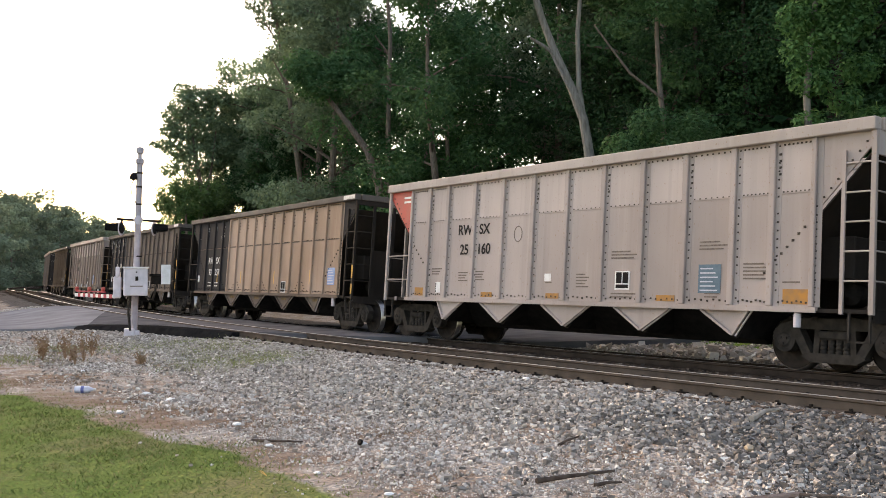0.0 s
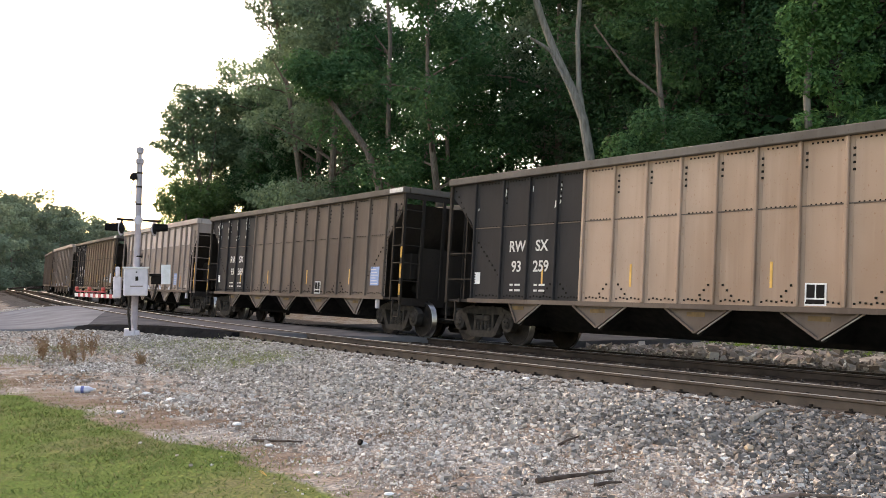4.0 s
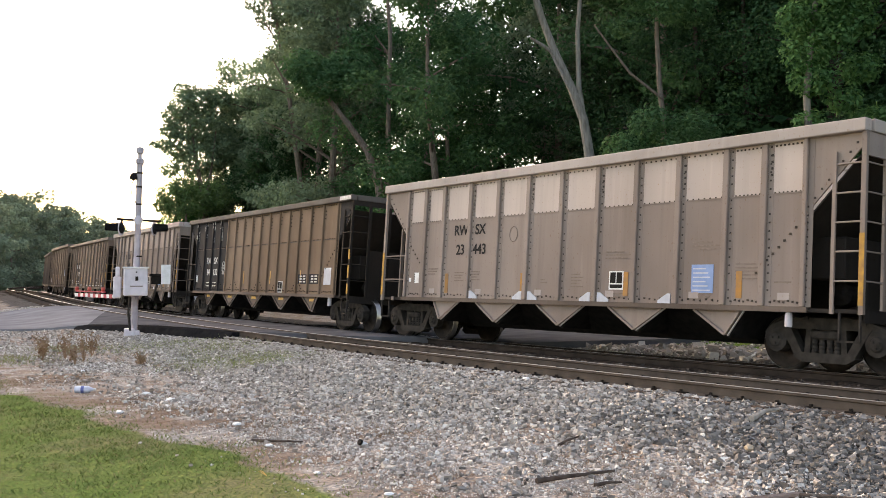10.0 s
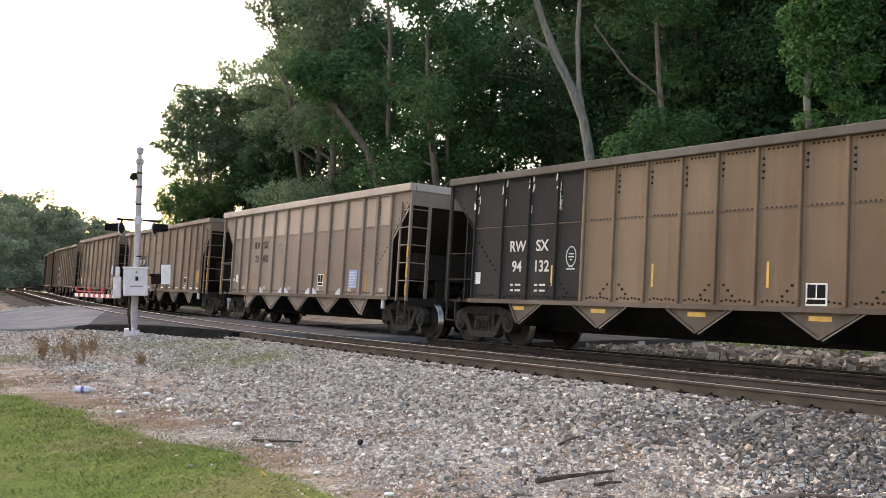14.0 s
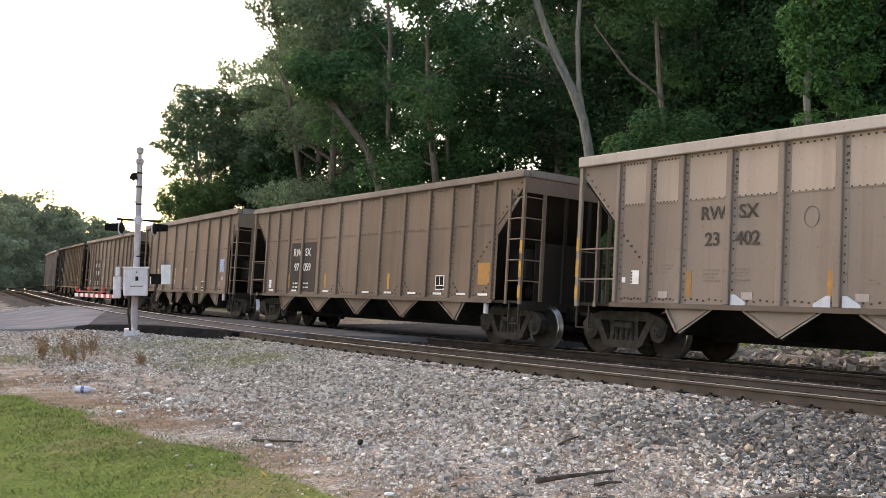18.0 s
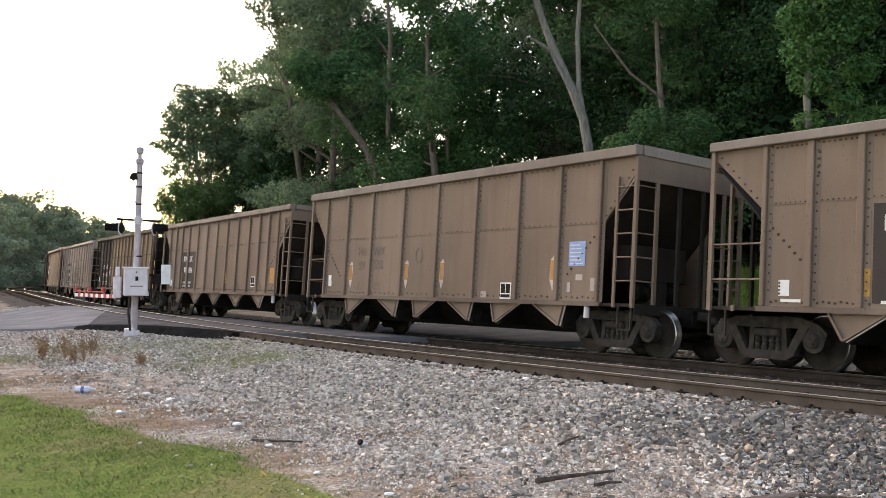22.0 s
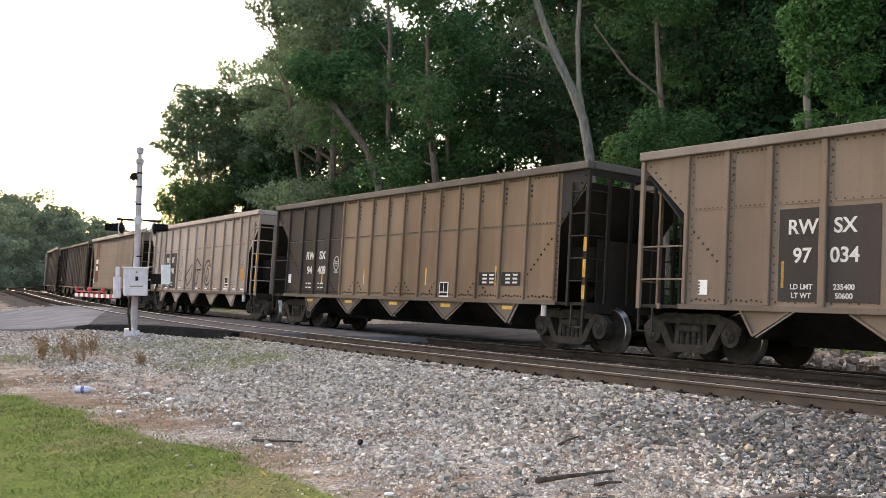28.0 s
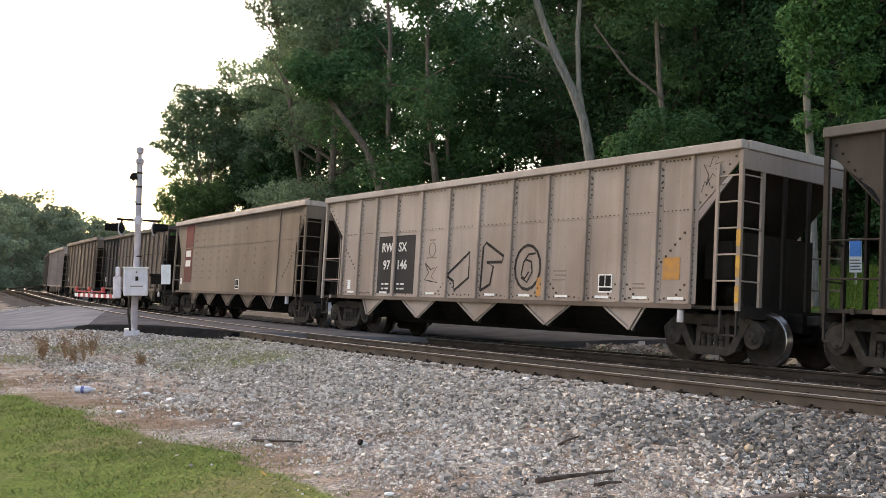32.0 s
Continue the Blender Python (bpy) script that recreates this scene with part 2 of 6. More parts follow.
M = {
    "ground": ground_material(),
    "asphalt": material("asphalt", (0.085, 0.084, 0.09), 0.9, 0, (0.125, 0.123, 0.13), 1.2, 9, 0.4, 120),
    "old_asphalt": material("old_asphalt", (0.25, 0.248, 0.262), 0.9, 0, (0.18, 0.178, 0.19), 0.8, 9, 0.4, 120),
    "black_edge": material("black_edge", (0.012, 0.012, 0.013), 1.0, 0, (0.024, 0.023, 0.023), 4, 6, 0.5, 40),
    "rail": material("rail_rust", (0.082, 0.066, 0.056), 0.85, 0.0, (0.118, 0.095, 0.079), 3, 8, 0.3, 60),
    # rust darkened by the train's shadow, put into the colour
    "rail_shaded": material("rail_shaded", (0.034, 0.027, 0.023), 0.85, 0.0, (0.06, 0.047, 0.039), 3, 8, 0.3, 60),
    "rail_top": material("rail_head", (0.36, 0.335, 0.315), 0.55, 0.0, (0.25, 0.225, 0.205), 4, 4, 0.05, 60),
    "tie": material("tie_wood", (0.07, 0.05, 0.04), 0.9, 0, (0.13, 0.1, 0.08), 5, 8, 0.5, 30, stretch=(1, 8, 8)),
    "steel_dark": material("dark_steel", (0.013, 0.0115, 0.0105), 0.85, 0.0, (0.028, 0.024, 0.021), 6, 6, 0.3, 60),
    "truck": material("truck_casting", (0.028, 0.0255, 0.0235), 0.75, 0.0, (0.055, 0.048, 0.043), 7, 6, 0.3, 50),
    "wheel": material("wheel_face", (0.022, 0.019, 0.0175), 0.7, 0.0, (0.042, 0.034, 0.029), 5, 5, 0.2, 40),
    "tread": material("wheel_tread", (0.45, 0.43, 0.41), 0.3, 1.0, (0.3, 0.28, 0.26), 6, 3, 0.05, 60),
    "silver": material("galvanised", (0.66, 0.61, 0.66), 0.6, 0.0, (0.55, 0.51, 0.55), 5, 6, 0.1, 60),
    "mast": material("mast_aluminium", (0.43, 0.385, 0.42), 0.6, 0.0, (0.35, 0.31, 0.34), 5, 6, 0.1, 60),
    "white": material("white_paint", (0.78, 0.78, 0.78), 0.6, 0, (0.68, 0.67, 0.66), 9, 4, 0.05, 60),
    "yellow": material("yellow_reflector", (0.7, 0.4, 0.09), 0.5, 0, (0.6, 0.33, 0.06), 9, 4, 0.05, 60),
    "old_yellow": material("worn_yellow_reflector", (0.56, 0.31, 0.075), 0.7, 0, (0.36, 0.2, 0.08), 7, 6, 0.05, 60),
    "dim_yellow": material("grimy_yellow_reflector", (0.2, 0.13, 0.065), 0.8, 0, (0.13, 0.09, 0.05), 7, 6, 0.05, 60),
    "orange": material("orange_stain", (0.5, 0.24, 0.07), 0.8, 0, (0.35, 0.2, 0.1), 6, 6, 0.05, 60),
    "red": material("red_paint", (0.48, 0.06, 0.045), 0.6, 0, (0.4, 0.075, 0.055), 4, 5, 0.05, 60),
    "crimson": material("crimson_paint", (0.42, 0.028, 0.05), 0.6, 0, (0.34, 0.04, 0.055), 4, 5, 0.05, 60),
    # black paint; under the cars it stands in for shade
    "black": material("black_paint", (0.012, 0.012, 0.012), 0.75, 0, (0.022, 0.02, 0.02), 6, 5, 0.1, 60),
    "blue": material("blue_placard", (0.2, 0.31, 0.56), 0.6, 0, (0.16, 0.27, 0.5), 9, 4, 0.05, 60),
    "bark": material("bark", (0.2, 0.165, 0.14), 0.95, 0, (0.11, 0.09, 0.075), 5, 8, 0.8, 14, stretch=(4, 4, 0.8)),
    # bark copy darkened to hold the shade under the trees
    "bark_shaded": material("bark_shaded", (0.06, 0.05, 0.042), 0.95, 0, (0.035, 0.03, 0.025), 5, 8, 0.8, 14, stretch=(4, 4, 0.8)),
    "bark_pale": material("bark_pale", (0.25, 0.235, 0.215), 0.95, 0, (0.15, 0.14, 0.125), 4, 8, 0.8, 12, stretch=(4, 4, 0.7)),
    "leaf": leaf_material("leaf", (0.034, 0.084, 0.038), (0.064, 0.142, 0.062), (0.088, 0.158, 0.056)),
    "leaf_edge": leaf_material("leaf_edge", (0.095, 0.145, 0.09), (0.155, 0.22, 0.135), (0.165, 0.23, 0.12)),
    "leaf_low": leaf_material("leaf_low", (0.1, 0.175, 0.075), (0.165, 0.265, 0.105), (0.19, 0.28, 0.105)),
    # grey-green leaves, lightened to carry the haze before farther trees
    "leaf_grey_hazed": leaf_material("leaf_grey_hazed", (0.115, 0.17, 0.108), (0.19, 0.265, 0.163), (0.205, 0.278, 0.145)),
    # leaf copy darkened: the wood's deep shade is in the colour
    "leaf_shaded": leaf_material("leaf_shaded", (0.02, 0.058, 0.027), (0.04, 0.1, 0.044), (0.05, 0.118, 0.04)),
    # distance haze is mixed into this leaf colour, hence paler and greyer
    "leaf_far_hazed": leaf_material("leaf_far_hazed", (0.13, 0.172, 0.125), (0.185, 0.238, 0.165), (0.2, 0.245, 0.155)),
    "leaf_light": leaf_material("leaf_light", (0.036, 0.1, 0.038), (0.075, 0.172, 0.062), (0.095, 0.182, 0.056)),
}


# ---- mesh helpers ----
def part(name, bm, mat, parent, label="", at=None):
    """Links a bmesh (or a shared mesh) as one mesh object under a thing or a part."""
    if isinstance(bm, bmesh.types.BMesh):
        me = bpy.data.meshes.new(name)
        bm.to_mesh(me)
        bm.free()
    else:
        me = bm
    ob = new(name, me)
    if not me.materials:
        me.materials.append(None)
    ob.material_slots[0].link = "OBJECT"
    ob.material_slots[0].material = mat
    if parent:
        ob.parent = parent
    if at is not None:
        ob.matrix_basis = at
    if label:
        ob["label"] = label
    return ob


def mesh_of(name, bm):
    me = bpy.data.meshes.new(name)
    bm.to_mesh(me)
    bm.free()
    me.materials.append(None)
    return me


def box(bm, x0, x1, y0, y1, z0, z1, bevel=0.0):
    vs = [bm.verts.new((x, y, z)) for x in (x0, x1) for y in (y0, y1) for z in (z0, z1)]
    fs = [bm.faces.new([vs[i] for i in f]) for f in ((0, 1, 3, 2), (4, 6, 7, 5), (0, 4, 5, 1), (2, 3, 7, 6), (0, 2, 6, 4), (1, 5, 7, 3))]
    if bevel:
        bmesh.ops.bevel(bm, geom=list({e for f in fs for e in f.edges}), offset=bevel, segments=1, affect="EDGES")
    return bm


def boxes(*rows, bevel=0.0):
    bm = bmesh.new()
    for r in rows:
        box(bm, *r, bevel=bevel)
    return bm


def prism(bm, pts, axis, a, b):
    """Extrudes a polygon; pts are (x, z) for axis y, (y, z) for axis x, (x, y) for axis z."""
    def put(p, q):
        return (p[0], q, p[1]) if axis == "y" else (q, p[0], p[1]) if axis == "x" else (p[0], p[1], q)
    lo = [bm.verts.new(put(p, a)) for p in pts]
    hi = [bm.verts.new(put(p, b)) for p in pts]
    n = len(pts)
    bm.faces.new(lo)
    bm.faces.new(hi[::-1])
    for i in range(n):
        bm.faces.new((lo[i], hi[i], hi[(i + 1) % n], lo[(i + 1) % n]))
    return bm


def beam(bm, p, q, w, h=None):
    """A square bar from p to q."""
    p, q = Vector(p), Vector(q)
    h = h or w
    d = (q - p).normalized()
    side = d.cross(Vector((0, 1, 0)) if abs(d.y) < 0.9 else Vector((1, 0, 0))).normalized()
    up = d.cross(side)
    vs = [bm.verts.new(c + side * a * h / 2 + up * b * w / 2) for c in (p, q) for a, b in ((-1, -1), (1, -1), (1, 1), (-1, 1))]
    for f in ((0, 1, 2, 3), (7, 6, 5, 4), (0, 4, 5, 1), (1, 5, 6, 2), (2, 6, 7, 3), (3, 7, 4, 0)):
        bm.faces.new([vs[i] for i in f])
    return bm


def tube(bm, pts, radii, sides=8):
    """A tapered tube through points."""
    rings = []
    pts = [Vector(p) for p in pts]
    for i, p in enumerate(pts):
        d = (pts[min(i + 1, len(pts) - 1)] - pts[max(i - 1, 0)]).normalized()
        a = d.cross(Vector((0.3, 1, 0.1))).normalized()
        b = d.cross(a)
        rings.append([bm.verts.new(p + (a * math.cos(2 * math.pi * k / sides) + b * math.sin(2 * math.pi * k / sides)) * radii[i]) for k in range(sides)])
    for r0, r1 in zip(rings, rings[1:]):
        for k in range(sides):
            bm.faces.new((r0[k], r0[(k + 1) % sides], r1[(k + 1) % sides], r1[k]))
    bm.faces.new(rings[0][::-1])
    bm.faces.new(rings[-1])
    return bm


def lathe(bm, profile, axis="y", sides=28, center=(0, 0, 0)):
    """Turns (radius, along) round an axis."""
    c = Vector(center)
    rings = []
    for r, t in profile:
        ring = []
        for k in range(sides):
            u, v = r * math.cos(2 * math.pi * k / sides), r * math.sin(2 * math.pi * k / sides)
            ring.append(bm.verts.new(c + Vector((u, t, v) if axis == "y" else (t, u, v) if axis == "x" else (u, v, t))))
        rings.append(ring)
    for r0, r1 in zip(rings, rings[1:]):
        for k in range(sides):
            bm.faces.new((r0[k], r0[(k + 1) % sides], r1[(k + 1) % sides], r1[k]))
    bm.faces.new(rings[0][::-1])
    bm.faces.new(rings[-1])
    return bm


def writing(text, size, mat, parent, m, name="lettering", spacing=1.0):
    cu = bpy.data.curves.new(name, "FONT")
    cu.body, cu.size, cu.extrude, cu.space_character = text, size, 0.002, spacing
    cu.align_x = "CENTER"
    cu.fill_mode = "BOTH"
    cu.offset = size * 0.019
    ob = new(name, cu)
    cu.materials.append(mat)
    ob.parent = parent
    ob.matrix_basis = m
    return ob


def lawn_edge(s):
    return 11.0 + 0.066 * (np.clip(s, -30, 20) + 10) + 0.14 * np.sin(s * 1.3) + 0.08 * np.sin(s * 3.1)


def ballast_toe(s):
    """How far the heaped stones reach from the far track."""
    return np.interp(s, (-18, -16, -15, -12.5, -11.3, -8.4, -1.5, 6, 10), (8.2, 7.7, 7.2, 7.05, 7.8, 8.3, 7.5, 6.8, 6.5)) + 0.15 * np.sin(s * 2.3)


# ---- ground: one sheet to the horizon ----
# patches of open brown earth: centre and half widths
BARE = ((-2.4, 12.6, 1.1, 0.5), (-3.6, 13.6, 0.8, 0.5), (-0.9, 11.9, 0.7, 0.35), (-4.9, 15.0, 0.8, 0.6), (0.0, 9.2, 0.5, 0.4), (-7.4, 18.6, 0.9, 0.7), (-1.2, 10.2, 0.6, 0.3))


def build_ground():
    gx = np.concatenate([-np.geomspace(1800, 32, 26), np.arange(-30, 22.01, 0.25), np.geomspace(24, 1800, 26)])
    gy = np.concatenate([-np.geomspace(1800, 6, 20), np.arange(-4, 4.1, 2), np.arange(5, 46, 0.25), np.arange(47, 110, 1.5), np.geomspace(115, 2500, 18)])
    X, Y = np.meshgrid(gx, gy)
    x, y = X.ravel(), Y.ravel()
    z, s, o, onroad = ground_z(x, y)
    rng = np.random.default_rng(5)
    z = z + rng.normal(0, 0.008, len(z)) * (abs(x) < 30)
    nx, ny = len(gx), len(gy)
    idx = np.arange(nx * ny).reshape(ny, nx)
    quads = np.stack([idx[:-1, :-1], idx[:-1, 1:], idx[1:, 1:], idx[1:, :-1]], -1).reshape(-1, 4)
    me = bpy.data.meshes.new("ground")
    me.from_pydata(np.stack([x, y, z], -1).tolist(), [], quads.tolist())
    edge = lawn_edge(s)
    zones = {
        "ballast": (1 - sstep(-0.9, 0.5, o - ballast_toe(s))) * sstep(-4.5, -3.0, o),
        "lawn": sstep(edge - 0.5, edge + 0.5, o),
        "wild": sstep(-4.5, -6.0, o) * (1 - sstep(3, 6, s) * sstep(34, 30, s) * sstep(-10, -8, o)),
        "grime": sstep(-1.7, -1.2, o) * (1 - sstep(1.2, 1.7, o)) + sstep(2.2, 2.6, o) * (1 - sstep(4.9, 5.3, o)),
    }
    zones["earth"] = np.zeros(len(x))
    for cx, cy, rx, ry in BARE:
        zones["earth"] = np.maximum(zones["earth"], 1 - sstep(0.4, 1.4, np.hypot((x - cx) / rx, (y - cy) / ry)))
    zones["earth"] = np.maximum(zones["earth"], sstep(edge - 1.5, edge - 0.5, o) * (0.55 + 0.2 * np.sin(s * 2.1)))
    for key, v in zones.items():
        me.attributes.new(key, "FLOAT", "POINT").data.foreach_set("value", v.astype(np.float32))
    me.polygons.foreach_set("use_smooth", np.ones(len(me.polygons), bool))
    me.materials.append(M["ground"])
    tagged(new("ground", me), "brown gravelly dirt with grey ballast and mown grass", "ground", kind="structure")


build_ground()


# ---- road across the tracks ----
def ribbon(name, left, right, mat, label, rows=12, lift=0.0, drop=None, category="road"):
    """A strip between two edges, with a skirt; drop lowers its right edge to the ground."""
    def dense(e):
        t = np.linspace(0, len(e) - 1, (len(e) - 1) * 8 + 1)
        return np.stack([np.interp(t, np.arange(len(e)), e[:, k]) for k in (0, 1)], -1)
    a, b = dense(np.array(left, float)), dense(np.array(right, float))
    f = np.linspace(0, 1, rows)[:, None, None]
    xy = a[None] * (1 - f) + b[None] * f
    xy[0] += 0.05 * np.sin(np.arange(len(a)) * 1.9)[:, None]
    z = deck_z(xy[..., 0].ravel(), xy[..., 1].ravel()).reshape(xy.shape[:2]) + lift
    if drop is not None:
        g = ground_z(b[:, 0], b[:, 1])[0] + drop
        z[-1] = np.minimum(g, z[-1])
    top = np.concatenate([xy, z[..., None]], -1).reshape(-1, 3)
    i = np.arange(len(top)).reshape(z.shape)
    q = np.stack([i[:-1, :-1], i[:-1, 1:], i[1:, 1:], i[1:, :-1]], -1).reshape(-1, 4).tolist()
    k = len(top)
    for row in (i[0], i[-1], i[:, 0], i[:, -1]):
        q += [[int(u), int(v), int(v) + k, int(u) + k] for u, v in zip(row, row[1:])]
    me = bpy.data.meshes.new(name)
    me.from_pydata(np.concatenate([top, top - [0, 0, 0.35]]).tolist(), [], q)
    me.materials.append(mat)
    return tagged(new(name, me), label, category, kind="structure")


ribbon("road", ROAD_B[3:], ROAD_A[3:], M["asphalt"], "grey asphalt road across two railway tracks", 24)
ribbon("road_approach", ROAD_B[:4], ROAD_A[:4], M["old_asphalt"], "pale worn asphalt road leading to the crossing", 12, -0.004)
EDGE = ROAD_A[3:6]
ribbon("road_shoulder", EDGE + [0.0, 0.02], EDGE + [-0.36, -0.4], M["black_edge"], "black ragged tar edge of the crossing", 5, -0.008, 0.015)


# ---- rails, ties ----
RAIL_PROFILE = ((-0.076, -0.178), (0.076, -0.178), (0.076, -0.165), (0.014, -0.145), (0.014, -0.045), (0.037, -0.03), (0.037, 0.0), (-0.037, 0.0), (-0.037, -0.03), (-0.014, -0.045), (-0.014, -0.145), (-0.076, -0.165))


def rail(name, off, zf, label):
    ss = np.arange(-45, 150, 1.0)
    verts, faces = [], []
    n = len(RAIL_PROFILE)
    for s in ss:
        for a, b in RAIL_PROFILE:
            verts.append(along(s, off + a, zf(s) + b))
    for i in range(len(ss) - 1):
        for k in range(n):
            if k != 6:
                faces.append((i * n + k, i * n + (k + 1) % n, (i + 1) * n + (k + 1) % n, (i + 1) * n + k))
    me = bpy.data.meshes.new(name)
    me.from_pydata(verts, [], faces)
    # rails under the train get the rust with shadow in it
    me.materials.append(M["rail_shaded"] if off < 1 else M["rail"])
    ob = tagged(new(name, me), label, "rail", "rails of the double track", "structure")
    tv, tf = [], []
    for i, s in enumerate(ss):
        tv += [along(s, off - 0.036, zf(s) + 0.001), along(s, off + 0.036, zf(s) + 0.001)]
        if i:
            tf.append((2 * i - 2, 2 * i - 1, 2 * i + 1, 2 * i))
    te = bpy.data.meshes.new("rail_head")
    te.from_pydata(tv, [], tf)
    part("rail_head", te, M["rail_top"], ob, "polished running surface")
    return ob


NEAR_E = 0.043
rail("rail", GAUGE_HALF, lambda s: GAUGE_HALF * LEAN, "rusty steel rail under the train")
rail("rail", -GAUGE_HALF, lambda s: -GAUGE_HALF * LEAN, "rusty steel rail under the train")
rail("rail", T_OFF + GAUGE_HALF, lambda s: track_rise(s) + NEAR_E / 2, "rusty rail of the empty track with a worn top")
rail("rail", T_OFF - GAUGE_HALF + 0.07, lambda s: track_rise(s) - NEAR_E / 2, "rusty rail of the empty track with a worn top")


PLATE = mesh_of("tie_plate", boxes((-0.09, 0.09, -0.16, 0.16, 0.0, 0.02), (-0.06, -0.03, -0.12, -0.09, 0.0, 0.05), (0.03, 0.06, 0.09, 0.12, 0.0, 0.05), (0.1, 0.13, -0.09, 0.09, -0.02, 0.015)))


def build_ties():
    me = mesh_of("tie", boxes((-0.115, 0.115, -1.3, 1.3, -0.17, 0.0), bevel=0.012))
    for k in range(150):
        s = -24 + k * 0.5
        for off, zf, tilt in ((T_OFF, track_rise(s) - 0.165, NEAR_E / 1.5), (0.0, -0.165, LEAN)):
            if off == 0.0 and k > 100:
                continue
            p = along(s, off, zf)
            if on_road(np.array([p.x]), np.array([p.y]))[0]:
                continue
            a = math.degrees(float(np.interp(s, SG, PA)))
            tie = part("tie", me, M["tie"], None, at=pose(p.x, p.y, p.z, math.degrees(tilt), 0, a + random.uniform(-1, 1)))
            if off:
                for y in (-GAUGE_HALF, GAUGE_HALF - 0.07):
                    part("tie_plate", PLATE, M["steel_dark"], tie, at=pose(0, y, 0))
            tagged(tie, "weathered dark wooden railway tie in ballast", "tie", "ties of the tracks")


build_ties()


# ---- the train ----
def paint(name, base, dust, grime):
    """Weathered car paint: cloudy dust, runs of grime down the sheet, fine specks of rust."""
    m = material(name, base, 0.78, 0.0, dust, 0.9, 9, 0.1, 25, vary=0.07, color3=grime, scale3=0.4, stretch=(1, 1, 0.5), lo=0.3, hi=0.7)
    n, l = m.node_tree.nodes, m.node_tree.links
    b = n["Principled BSDF"]
    src = b.inputs["Base Color"].links[0].from_socket
    tc = n.new("ShaderNodeTexCoord")
    for scale, tint, lo, hi, amount in (((5.5, 5.5, 0.22), [c * 0.62 for c in grime], 0.52, 0.78, 0.28), ((9.0, 9.0, 0.5), [min(1, c * 1.25) for c in dust], 0.56, 0.78, 0.2), ((26, 26, 14), (grime[0] * 0.8, grime[1] * 0.6, grime[2] * 0.45), 0.62, 0.72, 0.6)):
        mp = n.new("ShaderNodeMapping")
        mp.inputs["Scale"].default_value = scale
        l.new(tc.outputs["Object"], mp.inputs["Vector"])
        nz = n.new("ShaderNodeTexNoise")
        nz.inputs["Scale"].default_value, nz.inputs["Detail"].default_value = 1.0, 6
        l.new(mp.outputs[0], nz.inputs["Vector"])
        mr = n.new("ShaderNodeMapRange")
        mr.inputs["From Min"].default_value, mr.inputs["From Max"].default_value, mr.inputs["To Max"].default_value = lo, hi, amount
        l.new(nz.outputs["Fac"], mr.inputs["Value"])
        mx = n.new("ShaderNodeMix")
        mx.data_type = "RGBA"
        mx.inputs["B"].default_value = (*tint, 1)
        l.new(src, mx.inputs["A"])
        l.new(mr.outputs[0], mx.inputs["Factor"])
        src = mx.outputs["Result"]
    l.new(src, b.inputs["Base Color"])
    return m


